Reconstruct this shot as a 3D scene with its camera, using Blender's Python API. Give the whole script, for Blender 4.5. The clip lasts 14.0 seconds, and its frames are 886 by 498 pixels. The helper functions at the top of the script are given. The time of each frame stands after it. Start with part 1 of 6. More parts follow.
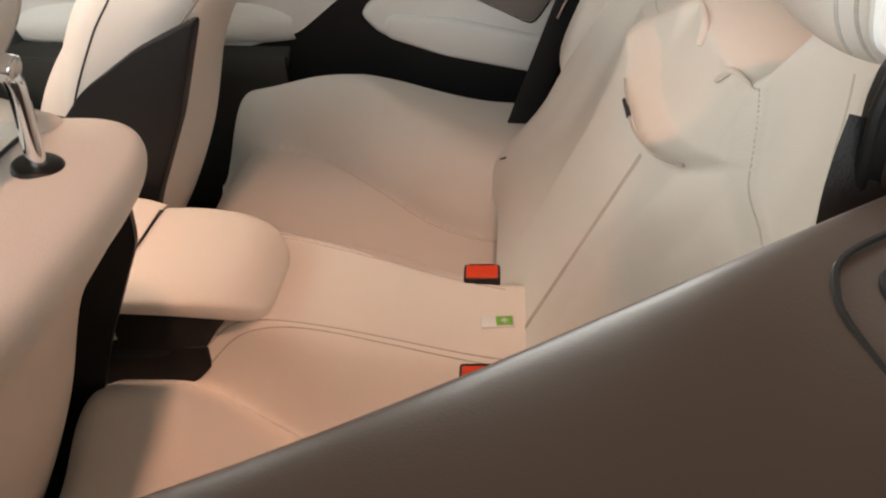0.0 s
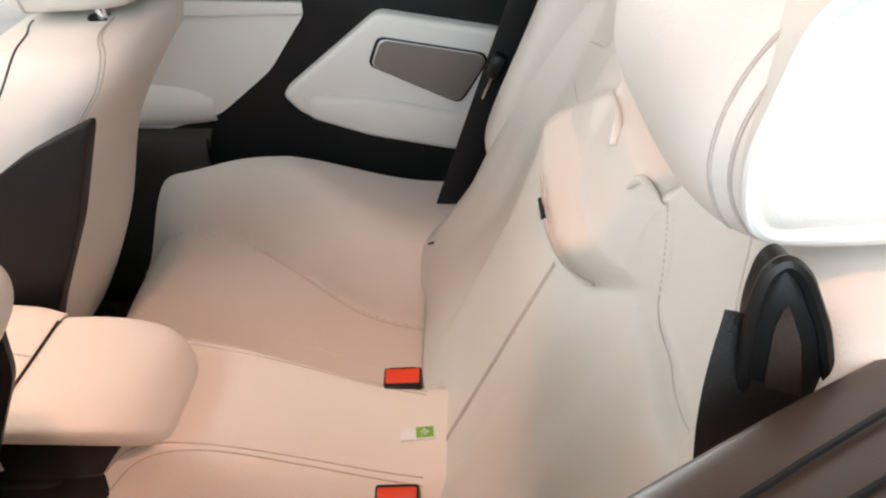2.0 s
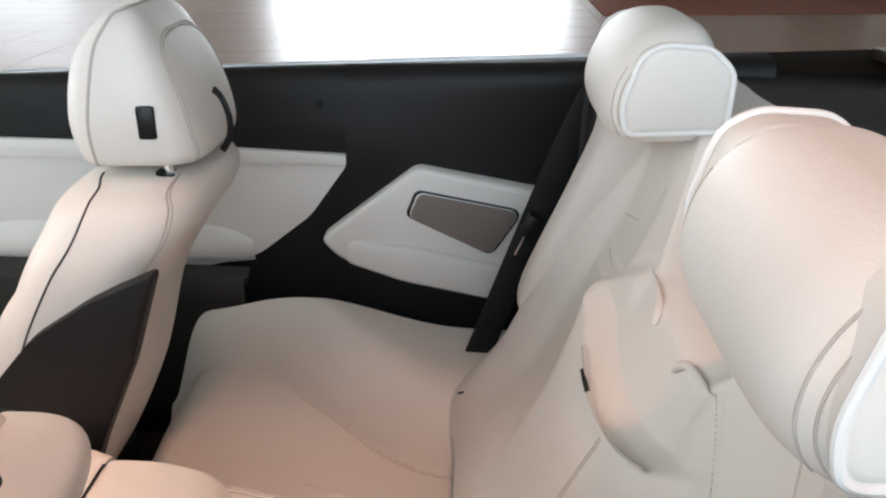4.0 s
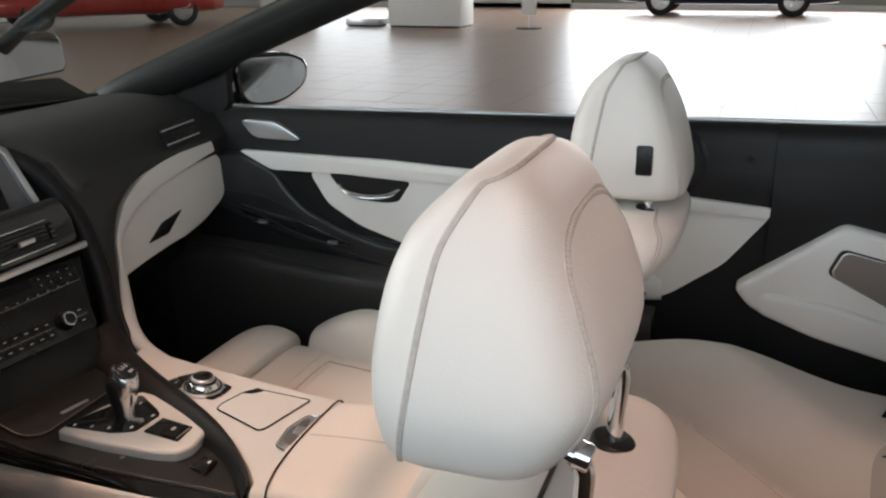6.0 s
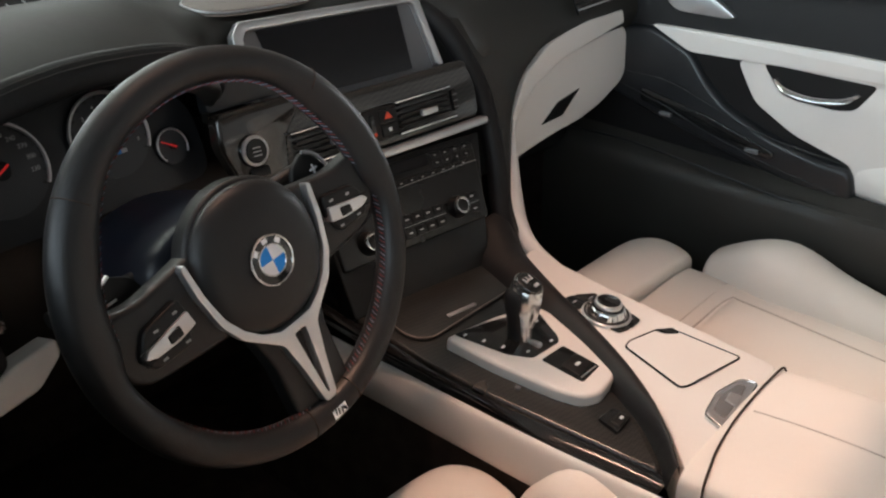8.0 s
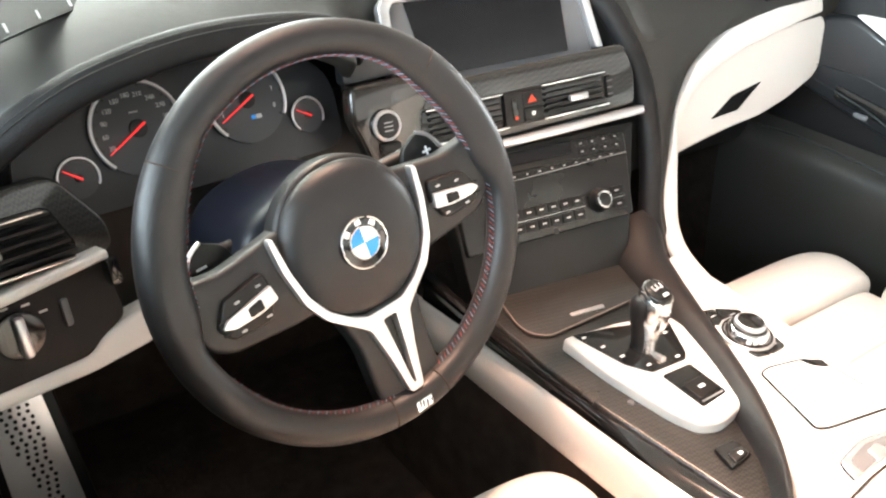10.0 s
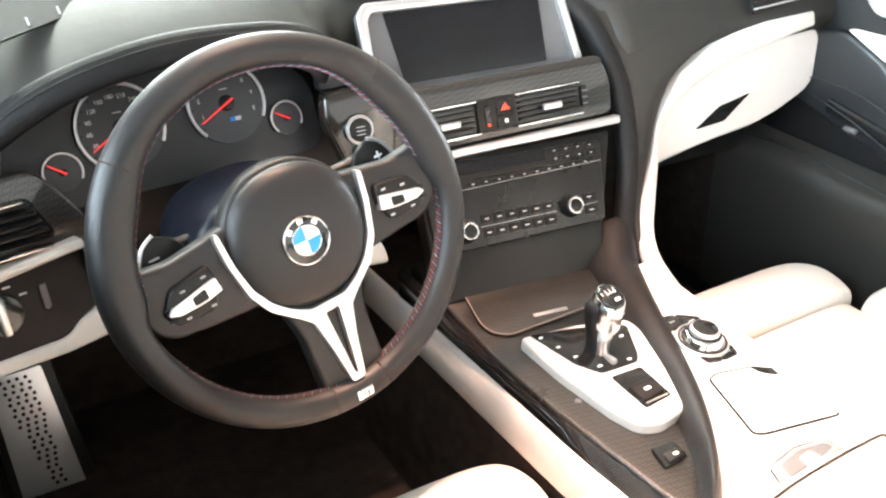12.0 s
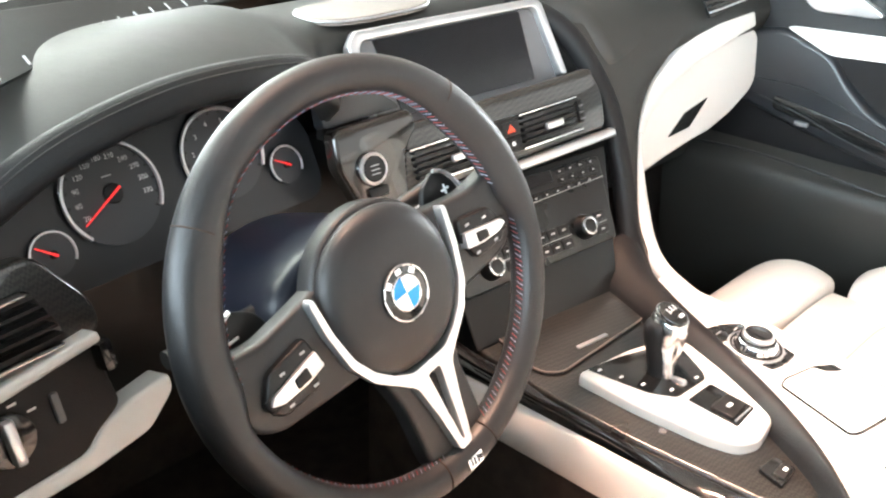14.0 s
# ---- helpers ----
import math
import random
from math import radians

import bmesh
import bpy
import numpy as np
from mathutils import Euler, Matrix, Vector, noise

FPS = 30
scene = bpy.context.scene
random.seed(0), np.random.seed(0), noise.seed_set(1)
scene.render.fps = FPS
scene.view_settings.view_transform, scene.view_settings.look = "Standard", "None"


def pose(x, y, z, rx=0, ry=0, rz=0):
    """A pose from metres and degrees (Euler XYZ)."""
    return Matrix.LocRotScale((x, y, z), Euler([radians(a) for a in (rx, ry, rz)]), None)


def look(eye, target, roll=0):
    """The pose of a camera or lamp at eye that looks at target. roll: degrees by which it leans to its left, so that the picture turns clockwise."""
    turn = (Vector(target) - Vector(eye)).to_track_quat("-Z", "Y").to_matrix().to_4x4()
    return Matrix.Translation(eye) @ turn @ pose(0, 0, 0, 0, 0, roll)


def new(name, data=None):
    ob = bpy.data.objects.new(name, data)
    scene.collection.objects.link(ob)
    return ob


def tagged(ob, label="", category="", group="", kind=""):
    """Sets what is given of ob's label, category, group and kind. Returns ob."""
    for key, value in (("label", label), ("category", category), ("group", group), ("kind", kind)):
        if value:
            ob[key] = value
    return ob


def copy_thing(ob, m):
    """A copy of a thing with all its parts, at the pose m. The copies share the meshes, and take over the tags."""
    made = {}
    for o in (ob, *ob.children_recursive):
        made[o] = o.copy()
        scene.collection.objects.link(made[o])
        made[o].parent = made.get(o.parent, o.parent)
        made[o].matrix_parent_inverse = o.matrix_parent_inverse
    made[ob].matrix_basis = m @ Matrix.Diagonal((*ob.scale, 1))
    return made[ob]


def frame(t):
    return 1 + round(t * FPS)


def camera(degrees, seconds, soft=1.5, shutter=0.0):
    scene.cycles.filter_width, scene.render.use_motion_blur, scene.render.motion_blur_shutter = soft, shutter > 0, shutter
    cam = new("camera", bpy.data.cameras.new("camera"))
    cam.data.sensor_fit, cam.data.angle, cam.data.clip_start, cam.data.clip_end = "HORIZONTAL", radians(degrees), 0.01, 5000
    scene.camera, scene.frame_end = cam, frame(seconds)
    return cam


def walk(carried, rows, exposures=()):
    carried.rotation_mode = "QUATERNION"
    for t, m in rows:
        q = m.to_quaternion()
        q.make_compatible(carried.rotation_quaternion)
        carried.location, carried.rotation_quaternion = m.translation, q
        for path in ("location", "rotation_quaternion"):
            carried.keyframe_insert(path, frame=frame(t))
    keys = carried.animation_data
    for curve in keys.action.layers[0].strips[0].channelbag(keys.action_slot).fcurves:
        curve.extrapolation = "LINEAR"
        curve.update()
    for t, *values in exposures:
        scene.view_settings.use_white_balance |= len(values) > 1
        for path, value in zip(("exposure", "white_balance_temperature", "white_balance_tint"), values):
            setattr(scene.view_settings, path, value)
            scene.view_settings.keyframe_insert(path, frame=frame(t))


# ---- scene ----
cam = camera(54.0, 14.0, soft=2.2)
PATH = [
    (0, (-0.859, -0.737, 1.127), (0.81, -0.564, 0.039), -3.5),
    (0.5, (-0.818, -0.757, 1.118), (0.747, -0.555, -0.111), -4.7),
    (1, (-0.793, -0.761, 1.124), (0.812, -0.579, -0.056), -3.6),
    (1.5, (-0.778, -0.773, 1.136), (0.886, -0.656, 0.033), -2.9),
    (2, (-0.776, -0.788, 1.157), (0.95, -0.707, 0.151), -3.5),
    (2.5, (-0.781, -0.792, 1.186), (1.008, -0.733, 0.293), -2.6),
    (2.7, (-0.781, -0.795, 1.193), (1.025, -0.749, 0.334), -2.3),
    (4.8, (-0.838, -0.703, 1.24), (1.04, -0.437, 0.607), 0.4),
    (5, (-0.881, -0.699, 1.233), (0.974, -0.285, 0.61), 0.0),
    (5.5, (-0.906, -0.587, 1.235), (0.911, -0.05, 0.594), 1.0),
    (6, (-0.967, -0.462, 1.232), (0.815, 0.191, 0.603), -0.5),
    (6.5, (-0.987, -0.375, 1.201), (0.724, 0.422, 0.541), 1.3),
    (7, (-0.919, -0.263, 1.193), (0.711, 0.629, 0.454), 2.0),
    (7.5, (-0.847, -0.177, 1.178), (0.661, 0.846, 0.353), 1.1),
    (8, (-0.815, -0.131, 1.166), (0.554, 1.028, 0.282), 0.8),
    (8.5, (-0.796, -0.101, 1.153), (0.446, 1.148, 0.206), 1.3),
    (8.7, (-0.786, -0.092, 1.15), (0.409, 1.194, 0.192), 1.1),
    (10.8, (-0.688, -0.202, 1.178), (0.285, 1.274, 0.243), 0.6),
    (11, (-0.682, -0.211, 1.181), (0.273, 1.273, 0.239), 0.6),
    (11.5, (-0.665, -0.235, 1.184), (0.263, 1.265, 0.241), 0.2),
    (12, (-0.656, -0.248, 1.191), (0.277, 1.247, 0.244), 0.5),
    (12.5, (-0.674, -0.229, 1.189), (0.296, 1.268, 0.284), 0.7),
    (13, (-0.699, -0.196, 1.178), (0.313, 1.286, 0.294), 0.0),
    (13.5, (-0.744, -0.121, 1.157), (0.388, 1.292, 0.306), 1.1),
    (14, (-0.787, -0.028, 1.139), (0.465, 1.275, 0.282), -1.6),
]
EXPOSURES = [(0.0, -0.85, 7700, 13), (0.5, -0.6, 7600, 13), (1.3, -0.42, 7250, 13), (2.0, -0.5, 7000, 13), (2.7, -0.6, 6850, 13), (5.0, -1.08, 6700, 12), (6.5, -1.42, 6900, 12), (7.0, -1.55, 6900, 12), (7.5, -1.5, 6850, 12), (8.0, -0.95, 6800, 12), (8.7, 0.0, 7450, 12), (10.6, 1.55, 6700, 10), (14.0, 1.42, 6700, 10)]
walk(cam, [(t, look(eye, target, roll)) for t, eye, target, roll in PATH], EXPOSURES)


# ==== place ====
# ---- light: daylight through the showroom's glazing, warm ceiling lamps ----
world = bpy.data.worlds.new("world")
scene.world = world
world.use_nodes = True
wn = world.node_tree
sky = wn.nodes.new("ShaderNodeTexSky")
sky.sky_type, sky.sun_disc = "NISHITA", False
sky.sun_elevation, sky.sun_rotation = radians(38), radians(-60)
wn.links.new(sky.outputs[0], wn.nodes["Background"].inputs[0])
wn.nodes["Background"].inputs[1].default_value = 0.10


def area_lamp(name, eye, target, sx, sy, watts, colour):
    data = bpy.data.lights.new(name, "AREA")
    data.shape, data.size, data.size_y, data.energy, data.color = "RECTANGLE", sx, sy, watts, colour
    ob = new(name, data)
    ob.matrix_world = look(eye, target)
    return ob


area_lamp("window_light", (22.7, 0.7, 2.5), (0, 0.7, 2.3), 7.6, 4.4, 2500, (0.84, 0.93, 1.0))
area_lamp("window_light", (22.7, 10.5, 2.5), (0, 10.5, 2.3), 6.0, 4.4, 800, (0.84, 0.93, 1.0))
area_lamp("window_light", (-6.7, -0.5, 2.5), (0, -0.5, 1.0), 9.6, 4.2, 1050, (0.70, 0.87, 1.0))
area_lamp("window_light", (2.0, 15.6, 2.5), (1.0, 0, 1.6), 9.0, 4.2, 1900, (0.84, 0.93, 1.0))


def spot_lamp(name, eye, target, degrees, watts, colour):
    data = bpy.data.lights.new(name, "SPOT")
    data.spot_size, data.spot_blend, data.shadow_soft_size, data.energy, data.color = radians(degrees), 0.8, 0.15, watts, colour
    ob = new(name, data)
    ob.matrix_world = look(eye, target)
    return ob


spot_lamp("ceiling_spot", (-1.4, -1.35, 4.6), (-0.14, -0.54, 0.58), 18.5, 540, (1.0, 0.565, 0.415))
spot_lamp("ceiling_spot", (0.05, 0.75, 4.6), (-0.02, 0.16, 0.55), 18, 760, (1.0, 0.60, 0.44))
area_lamp("ceiling_light", (-0.6, 5.0, 4.7), (-0.6, 5.0, 0.0), 5.0, 1.6, 300, (0.92, 1.0, 0.97))


# ---- materials ----
def material(name, colour, rough=0.5, metal=0.0, coat=0.0, grain=0.0, scale=400.0, mottle=0.06, spot=6.0, sheen=0.0, spec=0.5):
    """A surface with a fine bump (grain at scale) and a broad mottling of its colour and gloss."""
    m = bpy.data.materials.new(name)
    m.use_nodes = True
    nt = m.node_tree
    b = nt.nodes["Principled BSDF"]
    b.inputs["Metallic"].default_value = metal
    b.inputs["Coat Weight"].default_value = coat
    b.inputs["Coat Roughness"].default_value = 0.05
    b.inputs["Sheen Weight"].default_value = sheen
    b.inputs["Specular IOR Level"].default_value = spec
    pos = nt.nodes.new("ShaderNodeTexCoord")
    n1 = nt.nodes.new("ShaderNodeTexNoise")
    n1.inputs["Scale"].default_value, n1.inputs["Detail"].default_value = spot, 5
    nt.links.new(pos.outputs["Object"], n1.inputs["Vector"])
    ramp = nt.nodes.new("ShaderNodeMapRange")
    ramp.inputs["From Min"].default_value, ramp.inputs["From Max"].default_value = 0.3, 0.7
    ramp.inputs["To Min"].default_value, ramp.inputs["To Max"].default_value = 1 - mottle, 1 + mottle
    nt.links.new(n1.outputs["Fac"], ramp.inputs["Value"])
    mul = nt.nodes.new("ShaderNodeVectorMath")
    mul.operation = "SCALE"
    mul.inputs[0].default_value = colour
    nt.links.new(ramp.outputs[0], mul.inputs["Scale"])
    nt.links.new(mul.outputs[0], b.inputs["Base Color"])
    r2 = nt.nodes.new("ShaderNodeMapRange")
    r2.inputs["To Min"].default_value, r2.inputs["To Max"].default_value = max(rough - 0.08, 0.02), min(rough + 0.08, 1)
    nt.links.new(n1.outputs["Fac"], r2.inputs["Value"])
    nt.links.new(r2.outputs[0], b.inputs["Roughness"])
    if grain:
        n2 = nt.nodes.new("ShaderNodeTexVoronoi")
        n2.inputs["Scale"].default_value = scale
        nt.links.new(pos.outputs["Object"], n2.inputs["Vector"])
        n3 = nt.nodes.new("ShaderNodeTexNoise")
        n3.inputs["Scale"].default_value, n3.inputs["Detail"].default_value = scale * 0.06, 3
        nt.links.new(pos.outputs["Object"], n3.inputs["Vector"])
        add = nt.nodes.new("ShaderNodeMath")
        add.operation = "MULTIPLY_ADD"
        add.inputs[1].default_value = 0.25
        nt.links.new(n2.outputs["Distance"], add.inputs[0])
        nt.links.new(n3.outputs["Fac"], add.inputs[2])
        bump = nt.nodes.new("ShaderNodeBump")
        bump.inputs["Strength"].default_value, bump.inputs["Distance"].default_value = grain, 0.003
        nt.links.new(add.outputs[0], bump.inputs["Height"])
        nt.links.new(bump.outputs[0], b.inputs["Normal"])
    return m


def glowing(name, colour, strength):
    m = bpy.data.materials.new(name)
    m.use_nodes = True
    b = m.node_tree.nodes["Principled BSDF"]
    b.inputs["Base Color"].default_value = (0.02, 0.02, 0.02, 1)
    b.inputs["Emission Color"].default_value = (*colour, 1)
    b.inputs["Emission Strength"].default_value = strength
    return m


def glass_material(name, colour, rough=0.0):
    m = bpy.data.materials.new(name)
    m.use_nodes = True
    b = m.node_tree.nodes["Principled BSDF"]
    b.inputs["Base Color"].default_value = (*colour, 1)
    b.inputs["Transmission Weight"].default_value = 1.0
    b.inputs["Roughness"].default_value = rough
    b.inputs["IOR"].default_value = 1.05
    return m


def carbon_material():
    """Lacquered carbon fibre: a 2 mm twill of two dark tones under clear coat."""
    m = material("carbon_fibre", (0.03, 0.028, 0.026), 0.30, 0.0, 1.0)
    nt = m.node_tree
    b = nt.nodes["Principled BSDF"]
    pos = nt.nodes.new("ShaderNodeTexCoord")
    turn = nt.nodes.new("ShaderNodeMapping")
    turn.inputs["Rotation"].default_value = (0.3, 0.2, 0.78)
    nt.links.new(pos.outputs["Object"], turn.inputs["Vector"])
    check = nt.nodes.new("ShaderNodeTexChecker")
    check.inputs["Scale"].default_value = 300
    check.inputs["Color1"].default_value = (0.004, 0.0035, 0.003, 1)
    check.inputs["Color2"].default_value = (0.027, 0.0245, 0.021, 1)
    nt.links.new(turn.outputs[0], check.inputs["Vector"])
    nt.links.new(check.outputs["Color"], b.inputs["Base Color"])
    return m


CREAM = material("cream_leather", (0.76, 0.71, 0.66), 0.48, grain=0.25, scale=700, mottle=0.03, spot=4, spec=0.4)
CREAM_TRIM = material("cream_trim", (0.74, 0.71, 0.68), 0.42, grain=0.12, scale=700, mottle=0.02, spot=4)
THREAD = material("grey_thread", (0.50, 0.45, 0.41), 0.8, mottle=0.1, spot=200)
# darkened cream for fold and seam lines: crease shade put into the colour
CREASE_SHADE = material("cream_crease_shade", (0.67, 0.62, 0.57), 0.6)
STITCH_RED = material("red_thread", (0.26, 0.05, 0.05), 0.8, mottle=0.2, spot=300)
STITCH_BLUE = material("pale_blue_thread", (0.24, 0.27, 0.34), 0.8, mottle=0.2, spot=300)
PIPING = material("cream_piping", (0.80, 0.78, 0.76), 0.5)
BLACK = material("black_leather", (0.0095, 0.009, 0.0095), 0.50, grain=0.3, scale=600, mottle=0.15, spot=5, spec=0.28)
DASH = material("anthracite_leather", (0.023, 0.022, 0.0195), 0.50, grain=0.12, scale=900, mottle=0.12, spot=4)
DARKTRIM = material("dark_satin_trim", (0.016, 0.017, 0.019), 0.32, grain=0.04, scale=900, mottle=0.1)
GREYPLASTIC = material("grey_plastic", (0.13, 0.13, 0.135), 0.4, mottle=0.05)
# black plastic; its blue tint paints in the window's reflection
SHROUD = material("blue_reflection_plastic", (0.006, 0.0075, 0.013), 0.34, grain=0.05, scale=900, mottle=0.1, spec=0.26)
DIALPRINT = material("pale_dial_print", (0.66, 0.66, 0.66), 0.6)
PRINT = material("grey_print", (0.42, 0.42, 0.43), 0.6)
PLASTIC = material("black_plastic", (0.008, 0.008, 0.008), 0.38, grain=0.1, scale=900, mottle=0.1, spec=0.35)
WHEEL_LEATHER = material("smooth_black_leather", (0.014, 0.014, 0.0145), 0.40, grain=0.16, scale=900, mottle=0.12, spot=9, spec=0.45)
RADIO = material("satin_black_panel", (0.011, 0.011, 0.011), 0.28, grain=0.03, scale=900, mottle=0.1)
GLOSS = material("gloss_black", (0.012, 0.012, 0.012), 0.12, coat=0.6, mottle=0.1)
LACQUER = material("brown_black_lacquer", (0.020, 0.015, 0.012), 0.14, coat=0.8, mottle=0.15)
# dark dials and plate: reflection haze and sheen put into their grey
DIALFACE = material("hazed_dial_face", (0.040, 0.042, 0.045), 0.42, mottle=0.05)
DIALPLATE = material("sheen_grey_dial_plate", (0.026, 0.027, 0.029), 0.34, 0.2, mottle=0.05)
CARPET = material("black_carpet", (0.055, 0.042, 0.036), 0.95, grain=1.0, scale=1500, mottle=0.3, spot=30, spec=0.1)
SATIN = material("satin_aluminium", (0.72, 0.72, 0.73), 0.32, 0.9, mottle=0.04, spot=20)
POLISHED = material("polished_metal", (0.78, 0.78, 0.78), 0.24, 1.0, mottle=0.03)
CHROME = material("chrome", (0.85, 0.85, 0.86), 0.08, 1.0, mottle=0.02)
RED = material("red_plastic", (0.75, 0.06, 0.02), 0.4)
# emission added to the dial needles, which gives them their red
REDNEEDLE = glowing("glowing_red_needle", (1.0, 0.035, 0.035), 0.5)
SCREEN = material("screen_glass", (0.008, 0.008, 0.010), 0.12, mottle=0.02)
WHITE_MARK = material("white_print", (0.8, 0.8, 0.8), 0.6)
GREEN = material("green_print", (0.18, 0.45, 0.06), 0.6)
BLUE = material("blue_enamel", (0.02, 0.25, 0.72), 0.25, coat=0.5)
WHITE_ENAMEL = material("white_enamel", (0.85, 0.86, 0.88), 0.25, coat=0.5)
LEDGE = material("dark_grained_ledge", (0.062, 0.045, 0.035), 0.36, grain=0.06, scale=900, mottle=0.08, spot=5)
CARBON = carbon_material()
MESHGREY = material("speaker_mesh", (0.20, 0.165, 0.145), 0.6, 0.1, grain=0.8, scale=500)
GLASS = glass_material("window_glass", (0.86, 0.9, 0.88))
MIRROR = material("mirror_glass", (0.8, 0.82, 0.84), 0.03, 1.0, mottle=0.0)
BODYPAINT = material("dark_bronze_paint", (0.035, 0.026, 0.020), 0.3, 0.3, coat=1.0, mottle=0.05)
TILE = material("brown_floor_tile", (0.31, 0.20, 0.145), 0.36, grain=0.03, scale=60, mottle=0.12, spot=3)
GROUT = material("grey_grout", (0.15, 0.105, 0.08), 0.6, mottle=0.1)
WALLPAINT = material("white_wall_paint", (0.72, 0.71, 0.69), 0.85, grain=0.1, scale=120, mottle=0.03)
CEILING = material("grey_ceiling_board", (0.36, 0.35, 0.33), 0.9, grain=0.1, scale=120, mottle=0.04)
WHITEBOX = material("white_lacquer", (0.80, 0.78, 0.74), 0.4, mottle=0.02)
RUG = material("rust_brown_rug", (0.26, 0.10, 0.06), 0.95, grain=1.0, scale=300, mottle=0.2, spot=15)
SILVERPAINT = material("silver_paint", (0.5, 0.52, 0.55), 0.3, 0.6, coat=1.0)
REDPAINT = material("red_car_paint", (0.45, 0.03, 0.02), 0.3, 0.1, coat=1.0)
BLUEPAINT = material("dark_blue_car_paint", (0.02, 0.03, 0.08), 0.3, 0.2, coat=1.0)
RUBBER = material("tyre_rubber", (0.02, 0.02, 0.02), 0.85, mottle=0.2, spot=40)


# ---- mesh helpers ----
def thing(name, label, category, at=(0, 0, 0), group="", kind=""):
    ob = tagged(new(name), label, category, group, kind)
    ob.location = at
    ob.empty_display_size = 0.05
    bpy.context.view_layer.update()
    return ob


def mesh_of(name, bm, mat, sharp=40):
    bmesh.ops.recalc_face_normals(bm, faces=bm.faces)
    me = bpy.data.meshes.new(name)
    bm.to_mesh(me)
    bm.free()
    me.materials.append(mat)
    me.polygons.foreach_set("use_smooth", [True] * len(me.polygons))
    me.set_sharp_from_angle(angle=radians(sharp))
    return me


def part(name, bm, mat, parent=None, label="", sharp=40):
    """Links a bmesh, in world coordinates, as one mesh object under a thing or a part."""
    ob = new(name, mesh_of(name, bm, mat, sharp))
    if parent is not None:
        ob.parent = parent
        ob.matrix_parent_inverse = parent_world(parent).inverted()
    if label:
        tagged(ob, label)
    return ob


def parent_world(ob):
    return Matrix.Translation(ob.location) if ob.parent is None else Matrix.Identity(4)


def solo(name, bm, mat, label, category, group="", kind="", sharp=40):
    return tagged(part(name, bm, mat, None, "", sharp), label, category, group, kind)


def smooth(values, t):
    """Catmull-Rom through rows of values at t in 0..1."""
    n = len(values) - 1
    s = min(max(t, 0), 1) * n
    i = min(int(s), n - 1)
    s -= i
    p0, p1, p2, p3 = (values[min(max(i + k, 0), n)] for k in (-1, 0, 1, 2))
    return [0.5 * (2 * b + (c - a) * s + (2 * a - 5 * b + 4 * c - d) * s * s + (3 * b - a - 3 * c + d) * s ** 3) for a, b, c, d in zip(p0, p1, p2, p3)]


def sgn(v, e):
    return math.copysign(abs(v) ** e, v)


def blob_point(rows, e, u, v, m):
    z, cx, cy, a, b = smooth(rows, v)
    return m @ Vector((cx + max(a, 0.0005) * sgn(math.cos(u), e), cy + max(b, 0.0005) * sgn(math.sin(u), e), z))


def blob(rows, e=0.6, nu=40, nv=28, m=Matrix.Identity(4), bm=None):
    """A padded body through rounded rings: rows of (z, centre x, centre y, half width x, half width y)."""
    bm = bm or bmesh.new()
    rings = []
    for j in range(nv + 1):
        rings.append([bm.verts.new(blob_point(rows, e, 2 * math.pi * i / nu, j / nv, m)) for i in range(nu)])
    for r, s in zip(rings, rings[1:]):
        for i in range(nu):
            bm.faces.new((r[i], r[(i + 1) % nu], s[(i + 1) % nu], s[i]))
    bm.faces.new(rings[0][::-1])
    bm.faces.new(rings[-1])
    return bm


def tube(points, radius, n=8, closed=False, bm=None, flat=1.0, up=None):
    """A round bar along points."""
    bm = bm or bmesh.new()
    pts = [Vector(p) for p in points]
    rings, last = [], Vector(up) if up else None
    for i, p in enumerate(pts):
        a = pts[(i - 1) % len(pts)] if closed or i else pts[0]
        b = pts[(i + 1) % len(pts)] if closed or i < len(pts) - 1 else pts[-1]
        d = (b - a).normalized()
        if last is None:
            last = Vector((0, 0, 1)) if abs(d.z) < 0.9 else Vector((1, 0, 0))
        side = d.cross(last).normalized()
        last = side.cross(d).normalized()
        r = radius(i / max(len(pts) - 1, 1)) if callable(radius) else radius
        rings.append([bm.verts.new(p + r * (math.cos(k * 2 * math.pi / n) * side + flat * math.sin(k * 2 * math.pi / n) * last)) for k in range(n)])
    pairs = list(zip(rings, rings[1:])) + ([(rings[-1], rings[0])] if closed else [])
    for r, s in pairs:
        for k in range(n):
            bm.faces.new((r[k], r[(k + 1) % n], s[(k + 1) % n], s[k]))
    if not closed:
        bm.faces.new(rings[0][::-1])
        bm.faces.new(rings[-1])
    return bm


def curve(points, n=24, closed=False):
    """A smooth line through a few points."""
    pts = [tuple(p) for p in points]
    if closed:
        k = len(pts)
        return [Vector(smooth([pts[(i - 1) % k], pts[i], pts[(i + 1) % k], pts[(i + 2) % k]], 1 / 3 + s / (3 * n))) for i in range(k) for s in range(n)]
    return [Vector(smooth(pts, i / n)) for i in range(n + 1)]


def box(x0, x1, y0, y1, z0, z1, bevel=0.0, seg=2, m=Matrix.Identity(4), bm=None):
    tmp = bmesh.new()
    bmesh.ops.create_cube(tmp, size=1, matrix=Matrix.Translation(((x0 + x1) / 2, (y0 + y1) / 2, (z0 + z1) / 2)) @ Matrix.Diagonal((x1 - x0, y1 - y0, z1 - z0, 1)))
    if bevel:
        bmesh.ops.bevel(tmp, geom=tmp.edges[:], offset=bevel, segments=seg, affect="EDGES", profile=0.5)
    bmesh.ops.transform(tmp, matrix=m, verts=tmp.verts)
    return merged(tmp, bm)


